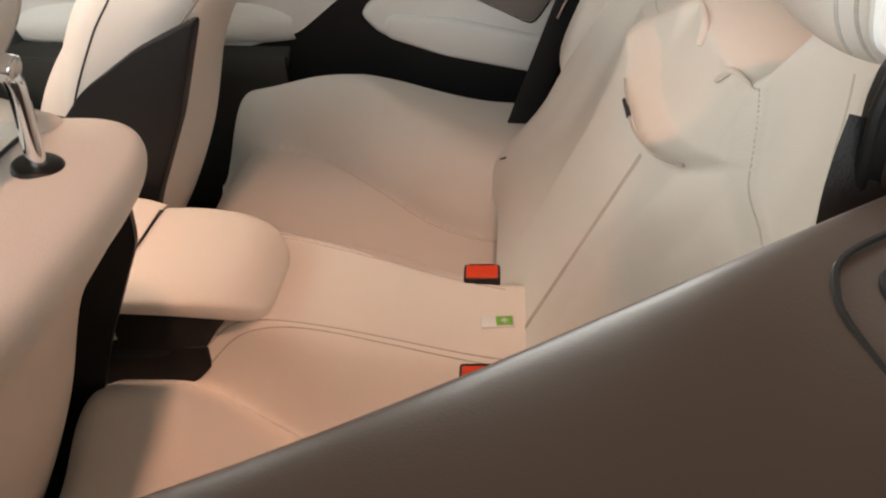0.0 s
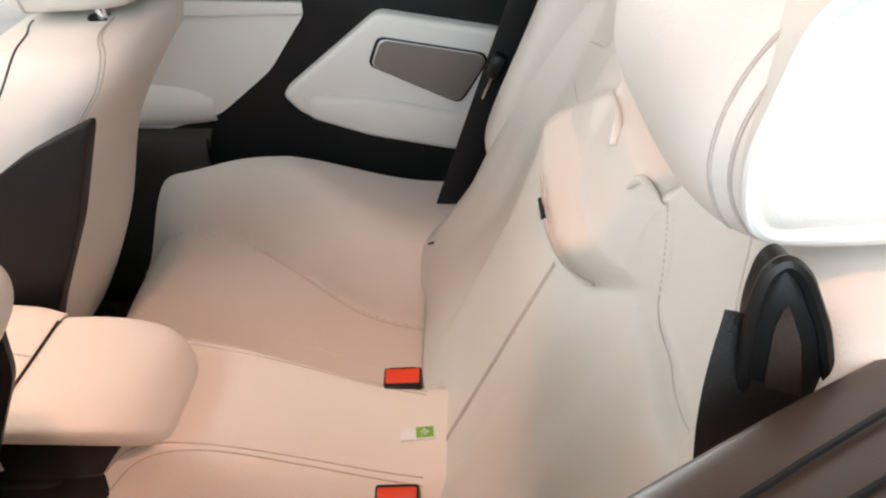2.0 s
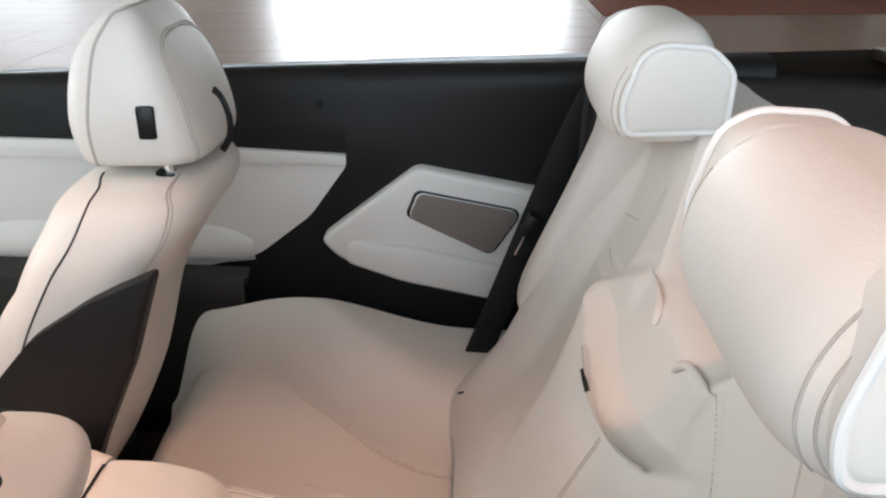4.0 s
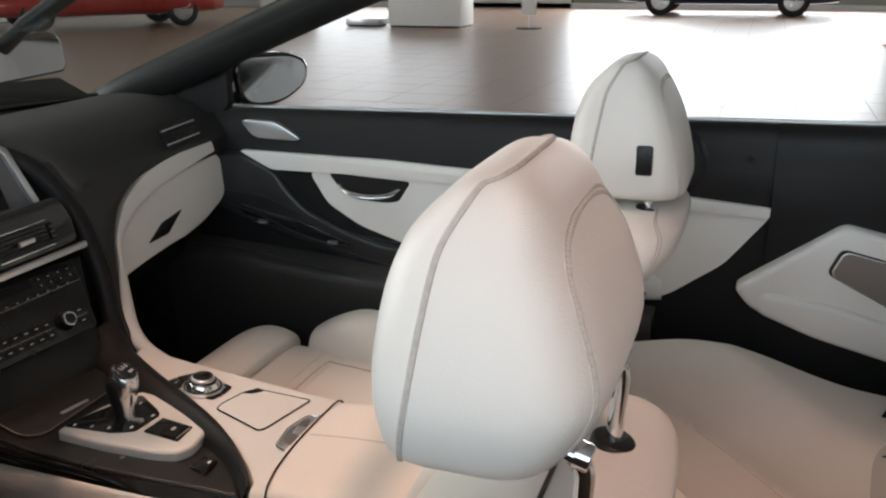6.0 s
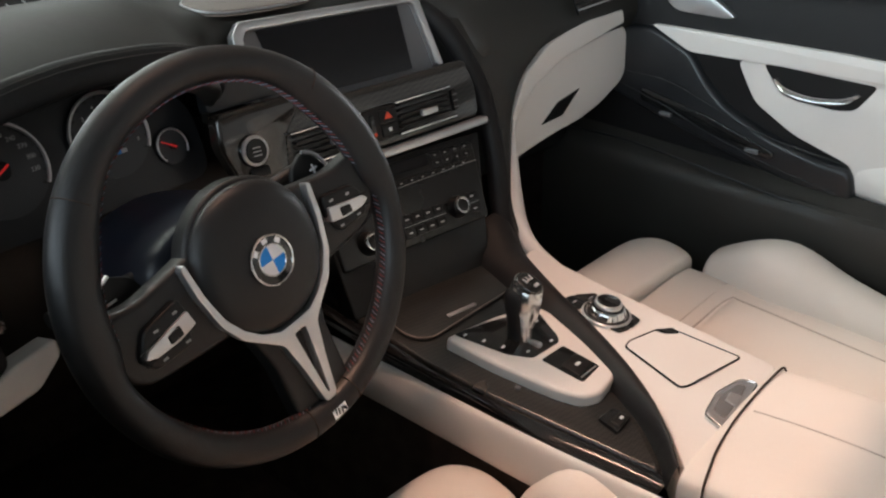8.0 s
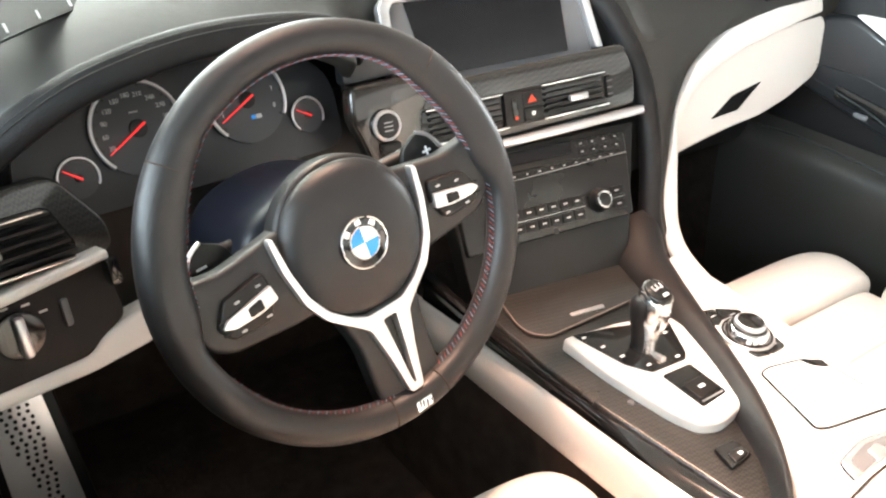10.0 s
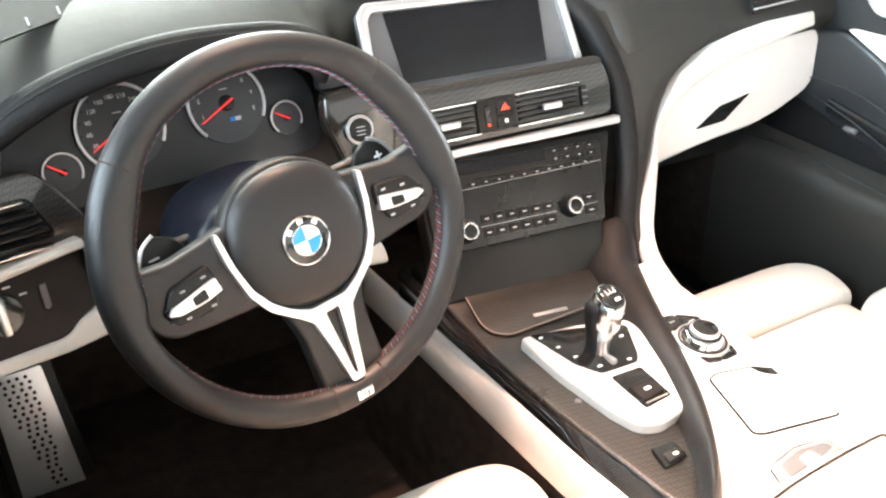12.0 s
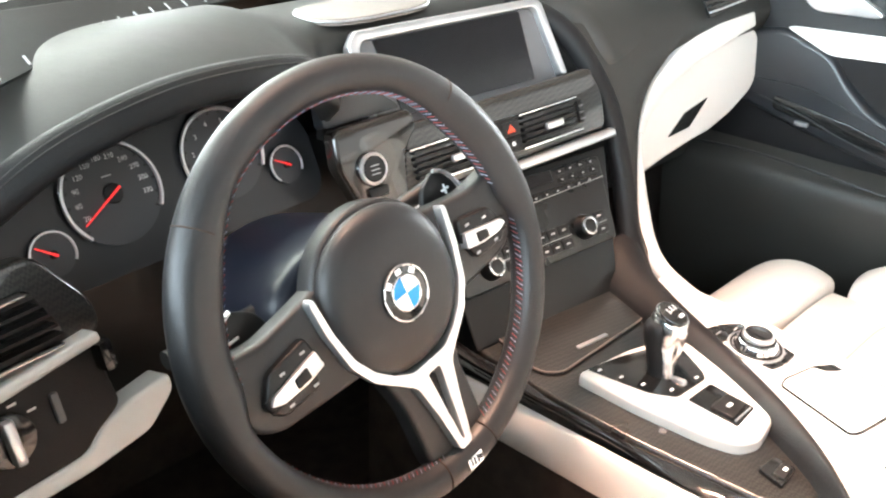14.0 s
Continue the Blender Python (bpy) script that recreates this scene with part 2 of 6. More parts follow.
def merged(tmp, bm):
    if bm is None:
        return tmp
    me = bpy.data.meshes.new("tmp")
    tmp.to_mesh(me)
    tmp.free()
    bm.from_mesh(me)
    bpy.data.meshes.remove(me)
    return bm


def rounded(points, r, n=5):
    """A polygon of 2D points with its corners rounded by r."""
    out = []
    k = len(points)
    for i in range(k):
        p, a, b = (Vector(points[j % k]) for j in (i, i - 1, i + 1))
        da, db = (a - p), (b - p)
        ra = min(r, da.length * 0.45)
        rb = min(r, db.length * 0.45)
        s, e = p + da.normalized() * ra, p + db.normalized() * rb
        for j in range(n + 1):
            t = j / n
            out.append(((1 - t) ** 2) * s + 2 * t * (1 - t) * p + t * t * e)
    return out


def slab(points, depth, m, bevel=0.0, seg=3, hole=None, bm=None):
    """A plate: 2D points in the plane of m, thickened along its z from 0 to depth; the front rim is rounded. hole: 2D points of an opening."""
    tmp = bmesh.new()
    outer = [tmp.verts.new((p[0], p[1], depth)) for p in points]
    if hole:
        inner = [tmp.verts.new((p[0], p[1], depth)) for p in hole]
        es = [tmp.edges.new((v[i], v[(i + 1) % len(v)])) for v in (outer, inner) for i in range(len(v))]
        bmesh.ops.triangle_fill(tmp, use_beauty=True, edges=es)
    else:
        tmp.faces.new(outer)
    tops = tmp.faces[:]
    ret = bmesh.ops.extrude_face_region(tmp, geom=tops)
    low = [g for g in ret["geom"] if isinstance(g, bmesh.types.BMVert)]
    bmesh.ops.translate(tmp, verts=low, vec=(0, 0, -depth))
    if bevel:
        tmp.normal_update()
        rim = [e for e in tmp.edges if all(abs(v.co.z - depth) < 1e-6 for v in e.verts) and any(abs(f.normal.z) < 0.5 for f in e.link_faces)]
        bmesh.ops.bevel(tmp, geom=rim, offset=bevel, segments=seg, affect="EDGES", profile=0.5, clamp_overlap=True)
    bmesh.ops.transform(tmp, matrix=m, verts=tmp.verts)
    return merged(tmp, bm)


def plane_at(origin, right, up):
    """A frame whose x is right and y is up, with its z towards the viewer of that plane."""
    x = Vector(right).normalized()
    z = x.cross(Vector(up)).normalized()
    y = z.cross(x)
    return Matrix.Translation(origin) @ Matrix((x, y, z)).transposed().to_4x4()


def disc(r, h, m, n=32, bevel=0.0, r2=None, bm=None):
    """A round plate or knob of radius r (r2 at its top), from z 0 to h of m."""
    tmp = bmesh.new()
    bmesh.ops.create_cone(tmp, cap_ends=True, segments=n, radius1=r, radius2=r if r2 is None else r2, depth=h, matrix=Matrix.Translation((0, 0, h / 2)))
    if bevel:
        top = [e for e in tmp.edges if all(v.co.z > h - 1e-6 for v in e.verts)]
        bmesh.ops.bevel(tmp, geom=top, offset=bevel, segments=3, affect="EDGES", profile=0.5)
    bmesh.ops.transform(tmp, matrix=m, verts=tmp.verts)
    return merged(tmp, bm)


def ring(r, minor, m, n=48, k=8, a0=0.0, a1=2 * math.pi, flat=1.0, bm=None):
    full = a1 - a0 > 6.28
    pts = [m @ Vector((r * math.cos(a0 + (a1 - a0) * i / n), r * math.sin(a0 + (a1 - a0) * i / n), 0)) for i in range(n if full else n + 1)]
    return tube(pts, minor, k, full, bm, flat, up=m.to_3x3() @ Vector((0, 0, 1)))


def sheet(f, nu, nv, thick=0.0, bm=None):
    """A surface f(u, v), u and v from 0 to 1, thickened along -normal."""
    tmp = bmesh.new()
    g = [[tmp.verts.new(f(i / nu, j / nv)) for i in range(nu + 1)] for j in range(nv + 1)]
    for j in range(nv):
        for i in range(nu):
            tmp.faces.new((g[j][i], g[j][i + 1], g[j + 1][i + 1], g[j + 1][i]))
    tmp.normal_update()
    if thick:
        low = [[tmp.verts.new(v.co - v.normal * thick) for v in row] for row in g]
        for j in range(nv):
            for i in range(nu):
                tmp.faces.new((low[j][i], low[j + 1][i], low[j + 1][i + 1], low[j][i + 1]))
        for i in range(nu):
            tmp.faces.new((g[0][i], low[0][i], low[0][i + 1], g[0][i + 1]))
            tmp.faces.new((g[nv][i], g[nv][i + 1], low[nv][i + 1], low[nv][i]))
        for j in range(nv):
            tmp.faces.new((g[j][0], g[j + 1][0], low[j + 1][0], low[j][0]))
            tmp.faces.new((g[j][nu], low[j][nu], low[j + 1][nu], g[j + 1][nu]))
    return merged(tmp, bm)


def step(a, b, t):
    t = min(max((t - a) / (b - a), 0), 1)
    return t * t * (3 - 2 * t)


def bell(t, c, w):
    return math.exp(-((t - c) / w) ** 2)


def lettering(body, size, m):
    """Flat characters, centred on m's origin."""
    data = bpy.data.curves.new("lettering", "FONT")
    data.body, data.size, data.align_x, data.align_y = body, size, "CENTER", "CENTER"
    ob = new("lettering", data)
    me = bpy.data.meshes.new_from_object(ob.evaluated_get(bpy.context.evaluated_depsgraph_get()))
    bm = bmesh.new()
    bm.from_mesh(me)
    bmesh.ops.transform(bm, matrix=m, verts=bm.verts)
    bpy.data.objects.remove(ob)
    bpy.data.meshes.remove(me)
    return bm


# ---- showroom ----
def showroom():
    x0, x1, y0, y1, h = -7.0, 23.0, -11.0, 16.0, 4.8
    solo("floor", box(x0, x1, y0, y1, -0.3, -0.0015), GROUT, "brown tiled showroom floor with grey joints", "floor", kind="structure")
    solo("ceiling", box(x0, x1, y0, y1, h, h + 0.2), CEILING, "plain grey showroom ceiling", "ceiling", kind="structure")
    solo("wall_south", box(x0, x1, y0 - 0.2, y0, -0.3, h), WALLPAINT, "plain white showroom wall", "wall", kind="structure")
    wall = bmesh.new()
    box(x0, -2.6, y1, y1 + 0.2, -0.3, h, bm=wall)
    box(6.6, x1, y1, y1 + 0.2, -0.3, h, bm=wall)
    box(-2.6, 6.6, y1, y1 + 0.2, -0.3, 0.3, bm=wall)
    solo("wall_north", wall, WALLPAINT, "white showroom wall with a glazed front", "wall", kind="structure")
    wall = bmesh.new()
    for a, b in ((y0, -3.2), (4.6, 7.4), (13.6, y1)):
        box(x1, x1 + 0.2, a, b, -0.3, h, bm=wall)
    box(x1, x1 + 0.2, -3.2, 13.6, -0.3, 0.12, bm=wall)
    solo("wall_east", wall, WALLPAINT, "white showroom wall with two tall glazed openings", "wall", kind="structure")
    wall = bmesh.new()
    for a, b in ((y0, -5.4), (4.4, y1)):
        box(x0 - 0.2, x0, a, b, -0.3, h, bm=wall)
    box(x0 - 0.2, x0, -5.4, 4.4, -0.3, 0.3, bm=wall)
    solo("wall_west", wall, WALLPAINT, "white showroom wall with a wide glazed opening", "wall", kind="structure")
    w = thing("window_4", "tall shop window with slim dark frames", "window", (2.0, y1 + 0.1, 0.3), kind="structure")
    for i in range(6):
        part("mullion", box(-2.6 + 9.2 * i / 5 - 0.03, -2.6 + 9.2 * i / 5 + 0.03, y1 + 0.06, y1 + 0.14, 0.3, h), PLASTIC, w)
    for i in range(5):
        part("pane", box(-2.57 + 9.2 * i / 5, -2.63 + 9.2 * (i + 1) / 5, y1 + 0.094, y1 + 0.106, 0.3, h), GLASS, w).visible_shadow = False
    for n, (x, a, b) in enumerate(((x1 + 0.1, -3.2, 4.6), (x1 + 0.1, 7.4, 13.6), (x0 - 0.1, -5.4, 4.4))):
        w = thing(f"window_{n + 1}", "tall shop window with slim dark frames", "window", (x, (a + b) / 2, 0.1), kind="structure")
        k = 4
        for i in range(k + 1):
            y = a + (b - a) * i / k
            part("mullion", box(x - 0.04, x + 0.04, y - 0.03, y + 0.03, 0.12 if n < 2 else 0.3, h), PLASTIC, w)
        for i in range(k):
            g = part("pane", box(x - 0.006, x + 0.006, a + (b - a) * i / k + 0.03, a + (b - a) * (i + 1) / k - 0.03, 0.12 if n < 2 else 0.3, h), GLASS, w)
            g.visible_shadow = False


def floor_tiles():
    """Large tiles laid in rows, seen through the open side of the car."""
    s, gap = 0.60, 0.006
    bm = box(-s / 2 + gap / 2, s / 2 - gap / 2, -s / 2 + gap / 2, s / 2 - gap / 2, -0.02, 0.0)
    me = mesh_of("tile", bm, TILE, 60)
    ground = bpy.data.objects["floor"]
    rest = bmesh.new()
    for i in range(-11, 38):
        for j in range(-18, 26):
            x, y = i * s + 0.1, j * s + 0.15
            if 4.0 < x < 13.2 and -3.6 < y < 7.4:
                t = new("tile", me)
                t.parent = ground
                t.location = (x, y, 0.0)
            else:
                quad(rest, x, y, s / 2 - gap / 2)
    ob = part("tile_field", rest, TILE, ground)
    tagged(ob, kind="stuff")


def quad(bm, x, y, r):
    c = [(x - r, y - r), (x + r, y - r), (x + r, y + r), (x - r, y + r)]
    top = [bm.verts.new((a, b, 0.0)) for a, b in c]
    low = [bm.verts.new((a, b, -0.01)) for a, b in c]
    bm.faces.new(top)
    for k in range(4):
        bm.faces.new((top[k], low[k], low[(k + 1) % 4], top[(k + 1) % 4]))
    return bm


showroom()


# ---- car body ----
def sill_z(y):
    return 0.922 - 0.022 * y


SIDE = plane_at((0.0, 0.0, 0.0), (0, -1, 0), (0, 0, 1))


def on_side(x):
    """The plane of the far side's trim: its face looks to the car's middle."""
    return Matrix.Translation((x, 0, 0)) @ SIDE


def yz(points):
    return [(-y, z) for y, z in points]


car = thing("convertible_car", "open convertible car in dark metallic paint with black trim", "car", (0, 0, 0))


def car_body():
    part("floor_pan", box(-0.78, 0.78, -1.0, 1.25, 0.16, 0.20, 0.01), CARPET, car, "black carpeted floor")
    part("rear_bulkhead", box(-0.70, 0.70, -1.22, -1.14, 0.2, 0.93, 0.02), BLACK, car)
    part("tunnel", box(-0.13, 0.16, -0.15, 0.62, 0.20, 0.40, 0.03), CARPET, car)
    for s in (-1, 1):
        part("kick_panel", box(*sorted((s * 0.735, s * 0.785)), 0.86, 1.20, 0.19, 0.80, 0.02), CARPET, car)
    part("toe_board", box(-0.80, 0.80, 1.12, 1.18, 0.2, 0.86, 0.02), CARPET, car)
    axles = (-1.45, 1.42)
    for s in (-1, 1):
        # outer skin with its wheel arches, from the shoulder line down to the sill
        def skin(u, v):
            y = 2.30 - 4.62 * u
            nose = 1 - 0.16 * step(1.5, 2.3, y) ** 2 - 0.12 * step(-1.6, -2.32, y) ** 2
            low = 0.17 + 0.06 * step(1.7, 2.3, y) + 0.06 * step(-1.7, -2.3, y)
            for a in axles:
                d = abs(y - a)
                if d < 0.37:
                    low = max(low, 0.335 + math.sqrt(0.37 ** 2 - d * d))
            top = sill_z(y) - 0.16 * step(1.3, 2.3, y)
            z = top + (low - top) * v
            k = (top - z) / 0.76
            out = smooth([(0.805,), (0.885,), (0.93,), (0.935,), (0.92,), (0.86,)], min(k, 1))[0]
            return (s * out * nose, y, z)
        part("side_panel", sheet(skin, 120, 24), BODYPAINT, car, "dark metallic outer side panel")
        part("window_seal", tube([(s * 0.807, 1.0 - 2.0 * i / 20, sill_z(1.0 - 2.0 * i / 20) + 0.002) for i in range(21)], 0.005, 8), SATIN, car, "bright metal window line trim")
        part("sill", box(*sorted((s * 0.70, s * 0.86)), -1.06, 1.03, 0.14, 0.22, 0.02), PLASTIC, car)
        part("front_light", blob([(0.58, s * 0.64, 2.13, 0.13, 0.05), (0.61, s * 0.64, 2.12, 0.15, 0.07), (0.66, s * 0.65, 2.06, 0.14, 0.07), (0.69, s * 0.65, 2.02, 0.10, 0.04)], 0.7, 24, 10), GLOSS, car, "dark front light unit")
        part("rear_light", blob([(0.66, s * 0.66, -2.25, 0.12, 0.04), (0.69, s * 0.66, -2.26, 0.15, 0.05), (0.76, s * 0.66, -2.25, 0.15, 0.05), (0.79, s * 0.66, -2.24, 0.10, 0.03)], 0.6, 24, 10), RED, car, "red rear light unit")
    def front(u, v):
        x = -0.785 + 1.57 * u
        return (x, 2.30 + 0.10 * (1 - (x / 0.785) ** 2) + 0.05 * math.sin(math.pi * v), 0.71 - 0.48 * v)
    part("front_bumper", sheet(front, 24, 16, 0.02), BODYPAINT, car)
    def rear(u, v):
        x = -0.82 + 1.64 * u
        return (x, -2.32 - 0.06 * (1 - (x / 0.82) ** 2) - 0.04 * math.sin(math.pi * v), 0.96 - 0.72 * v)
    part("rear_bumper", sheet(rear, 24, 16, -0.02), BODYPAINT, car)
    part("boot_lid", sheet(lambda u, v: (-0.82 + 1.64 * u, -1.45 - 0.90 * v, 0.955 + 0.02 * math.sin(math.pi * u) + 0.005 * v), 20, 12, -0.02), BODYPAINT, car, "dark metallic boot lid")
    for x in (-0.15, 0.15):
        part("grille", slab(rounded([(-0.11, -0.08), (-0.10, 0.08), (0.10, 0.08), (0.11, -0.08)], 0.03), 0.02, plane_at((x, 2.405, 0.60), (-1, 0, 0), (0, -0.1, 1)), 0.005), GLOSS, car, "black front grille")
    def deck(u, v):
        x = -0.80 + 1.6 * u
        return (x, -1.02 - 0.5 * v - 0.05 * (1 - (x / 0.8) ** 2), 0.925 + 0.03 * (1 - (x / 0.8) ** 2) - 0.02 * v)
    part("tonneau_cover", sheet(deck, 24, 12, -0.02), BLACK, car, "dark folded roof cover behind the rear seats")
    for sx in (-1, 1):
        for y in axles:
            m = Matrix.Translation((sx * 0.82, y, 0.335)) @ Matrix.Rotation(radians(90 * sx), 4, "Y")
            w = part("wheel", ring(0.255, 0.08, m, 40, 12), RUBBER, car, "black tyre")
            part("rim", disc(0.21, 0.06, m, 32, 0.01), SATIN, w, "alloy rim")
    # the bonnet, seen through the windscreen
    def bonnet(u, v):
        y = 1.15 + 1.17 * v
        w = 0.80 - 0.14 * step(1.5, 2.3, y) ** 2
        x = -w + 2 * w * u
        return (x, y + 0.08 * v * (1 - (x / w) ** 2), sill_z(y) - 0.165 * step(1.3, 2.3, y) + 0.05 * (1 - (x / w) ** 2))
    part("bonnet", sheet(bonnet, 24, 24, 0.01), BODYPAINT, car, "dark metallic bonnet")
    # the near ledge beside the rear seat: it widens towards the back
    def ledge(u, v):
        y = -0.25 - 0.95 * u
        inner = -0.738 + 0.295 * step(-0.45, -1.15, y)
        top = sill_z(y) + 0.004
        prof = [(-0.803, top - 0.004), (-0.79, top + 0.004), ((inner - 0.79) / 2, top + 0.006), (inner - 0.012, top + 0.0), (inner, top - 0.016), (inner + 0.004, top - 0.06), (inner - 0.02, top - 0.30), (inner - 0.02, 0.30)]
        x, z = smooth(prof, v)
        return (x, y, z)
    led = part("side_ledge", sheet(ledge, 40, 42), LEDGE, car, "dark leather ledge beside the rear seat")
    for pts in ([(-0.70, -0.852), (-0.66, -0.846), (-0.628, -0.842), (-0.611, -0.844), (-0.597, -0.849), (-0.587, -0.859), (-0.575, -0.877), (-0.562, -0.897), (-0.53, -0.95), (-0.50, -1.01)], [(-0.68, -0.870), (-0.64, -0.860), (-0.618, -0.859), (-0.607, -0.861), (-0.600, -0.867), (-0.591, -0.886), (-0.565, -0.93)]):
        line = curve(pts, 30)
        part("groove", tube([(p[0], p[1], sill_z(p[1]) + 0.0087) for p in line], 0.0015, 6), PLASTIC, led)


car_body()


# ---- far side: door and quarter panel ----
def far_door():
    d = thing("door_1", "closed car door with black top pad and cream leather card", "car door", (0.76, 0.1, 0.2), kind="structure")
    def pad(u, v):
        y = 0.80 - 1.30 * u
        t = sill_z(y)
        x, z = smooth([(0.802, t - 0.006), (0.790, t + 0.002), (0.768, t), (0.752, t - 0.02), (0.742, t - 0.07), (0.738, t - 0.13), (0.748, 0.62), (0.752, 0.30)], v)
        return (x, y, z)
    part("top_pad", sheet(pad, 40, 40), BLACK, d, "black leather door top")
    strip = rounded([(0.66, 0.822), (0.30, 0.822), (-0.10, 0.808), (-0.505, 0.782), (-0.50, 0.762), (-0.10, 0.776), (0.30, 0.786), (0.575, 0.782)], 0.012)
    part("trim_strip", slab(yz(strip), 0.026, on_side(0.752), 0.009), CREAM_TRIM, d, "cream leather trim strip")
    card = rounded([(0.485, 0.782), (0.30, 0.786), (-0.10, 0.776), (-0.505, 0.768), (-0.425, 0.661), (-0.32, 0.582), (-0.2, 0.553), (0.05, 0.565), (0.235, 0.588), (0.25, 0.632), (0.36, 0.665), (0.44, 0.71)], 0.02)
    recess = rounded([(0.436, 0.783), (0.236, 0.776), (0.266, 0.728), (0.30, 0.722), (0.37, 0.726), (0.40, 0.735)], 0.012)
    part("door_card", slab(yz(card), 0.018, on_side(0.756), 0.006, hole=yz(recess)[::-1]), CREAM_TRIM, d, "cream leather door card")
    def armpad(u, v):
        y = 0.24 - 0.55 * u
        x, z = smooth([(0.742, 0.66), (0.728, 0.645), (0.716, 0.615), (0.722, 0.585), (0.745, 0.57)], v)
        return (x + 0.02 * abs(2 * u - 1) ** 4, y, z - 0.012 * u)
    part("armrest", sheet(armpad, 24, 14), CREAM_TRIM, d, "padded cream armrest")
    part("handle_recess", slab(yz(recess), 0.004, on_side(0.7565)), GLOSS, d, "black handle recess")
    h = curve([(0.742, 0.405, 0.757), (0.722, 0.385, 0.747), (0.716, 0.335, 0.741), (0.722, 0.285, 0.746), (0.742, 0.27, 0.755)], 20)
    part("door_handle", tube(h, 0.009, 10, flat=0.55), CHROME, d, "chrome pull handle")
    sweep = rounded([(0.72, 0.812), (0.655, 0.818), (0.57, 0.782), (0.535, 0.735), (0.49, 0.695), (0.40, 0.655), (0.30, 0.630), (0.247, 0.628), (0.232, 0.580), (0.25, 0.556), (0.45, 0.60), (0.60, 0.64), (0.76, 0.69)], 0.02)
    part("trim_sweep", slab(yz(sweep), 0.030, on_side(0.752), 0.010), DARKTRIM, d, "dark satin trim sweep")
    part("switch_panel", slab(yz(rounded([(0.66, 0.70), (0.52, 0.672), (0.38, 0.63), (0.385, 0.615), (0.53, 0.645), (0.66, 0.675)], 0.008)), 0.006, on_side(0.722), 0.002), GLOSS, d)
    for y in (0.60, 0.42):
        part("window_switch", box(0.708, 0.717, y - 0.013, y + 0.013, 0.654 - 0.18 * (0.6 - y), 0.663 - 0.18 * (0.6 - y), 0.003), GREYPLASTIC, d, "grey window switch")
    for pts, r in (([(0.712, 0.70, 0.728), (0.712, 0.60, 0.722), (0.712, 0.50, 0.690), (0.712, 0.40, 0.660), (0.712, 0.25, 0.640)], 0.0013), ([(0.690, 0.86, 0.590), (0.688, 0.70, 0.598), (0.684, 0.55, 0.588), (0.682, 0.30, 0.560), (0.690, 0.10, 0.548)], 0.0022), ([(0.714, 0.70, 0.700), (0.712, 0.60, 0.674), (0.711, 0.52, 0.645), (0.710, 0.38, 0.608), (0.712, 0.26, 0.585)], 0.0013)):
        part("trim_edge", tube(curve(pts, 30), r, 6), DARKTRIM, d, "raised edge of the door trim")
    tw = rounded([(0.655, 0.892), (0.56, 0.892), (0.498, 0.856), (0.51, 0.850), (0.62, 0.852)], 0.02)
    t = part("tweeter_cover", slab(yz(tw), 0.012, on_side(0.744), 0.004), SATIN, d, "brushed aluminium tweeter cover")
    def low(u, v):
        y = 0.85 - 1.15 * u
        x, z = smooth([(0.735, 0.60 - 0.05 * u), (0.70, 0.58 - 0.05 * u), (0.685, 0.54), (0.69, 0.40), (0.70, 0.24)], v)
        return (x, y, z)
    part("door_pocket", sheet(low, 24, 16, 0.01), DASH, d, "black lower door pocket")
    part("lock_pin", disc(0.007, 0.012, plane_at((0.747, -0.456, 0.873), (0, -1, 0), (0, 0, 1)), 12), PLASTIC, d)
    return d


def far_quarter():
    q = thing("quarter_panel", "black rear side panel with a cream insert and loudspeaker", "side panel", (0.74, -0.8, 0.2))
    def pad(u, v):
        y = -0.50 - 0.75 * u
        t = sill_z(y)
        w = 0.03 * step(-0.5, -0.9, y)
        x, z = smooth([(0.802, t - 0.006), (0.790, t + 0.004), (0.765 - w, t + 0.002), (0.742 - w, t - 0.018), (0.732 - w * 0.6, t - 0.07), (0.725, t - 0.16), (0.735, 0.62), (0.735, 0.25)], v)
        return (x, y, z)
    part("top_pad", sheet(pad, 30, 40), BLACK, q, "black leather ledge")
    insert = rounded([(-0.630, 0.768), (-0.870, 0.718), (-0.875, 0.60), (-0.80, 0.500), (-0.755, 0.512), (-0.592, 0.548), (-0.48, 0.590), (-0.447, 0.628)], 0.016)
    ins = part("insert", slab(yz(insert), 0.040, on_side(0.735), 0.014), CREAM_TRIM, q, "cream leather insert")
    shelf = rounded([(-0.50, 0.628), (-0.62, 0.618), (-0.80, 0.575), (-0.81, 0.51), (-0.755, 0.513), (-0.60, 0.548), (-0.49, 0.588)], 0.02)
    part("armrest", slab(yz(shelf), 0.055, on_side(0.735), 0.02), CREAM_TRIM, q)
    sp = rounded([(-0.628, 0.728), (-0.812, 0.690), (-0.817, 0.675), (-0.772, 0.607), (-0.758, 0.603), (-0.607, 0.678)], 0.014)
    part("speaker_frame", slab(yz(sp), 0.0455, on_side(0.735), 0.002), GLOSS, q, "black speaker surround")
    c = Vector((sum(p[0] for p in sp) / len(sp), sum(p[1] for p in sp) / len(sp)))
    part("speaker_rim", slab([(-(c + (p - c) * 0.955)[0], (c + (p - c) * 0.945)[1]) for p in sp], 0.0475, on_side(0.735), 0.002), SATIN, q, "thin metal rim")
    part("speaker_grille", slab([(-(c + (p - c) * 0.93)[0], (c + (p - c) * 0.915)[1]) for p in sp], 0.0490, on_side(0.735), 0.001), MESHGREY, q, "grey-brown perforated speaker grille")
    return q


far_door()
far_quarter()


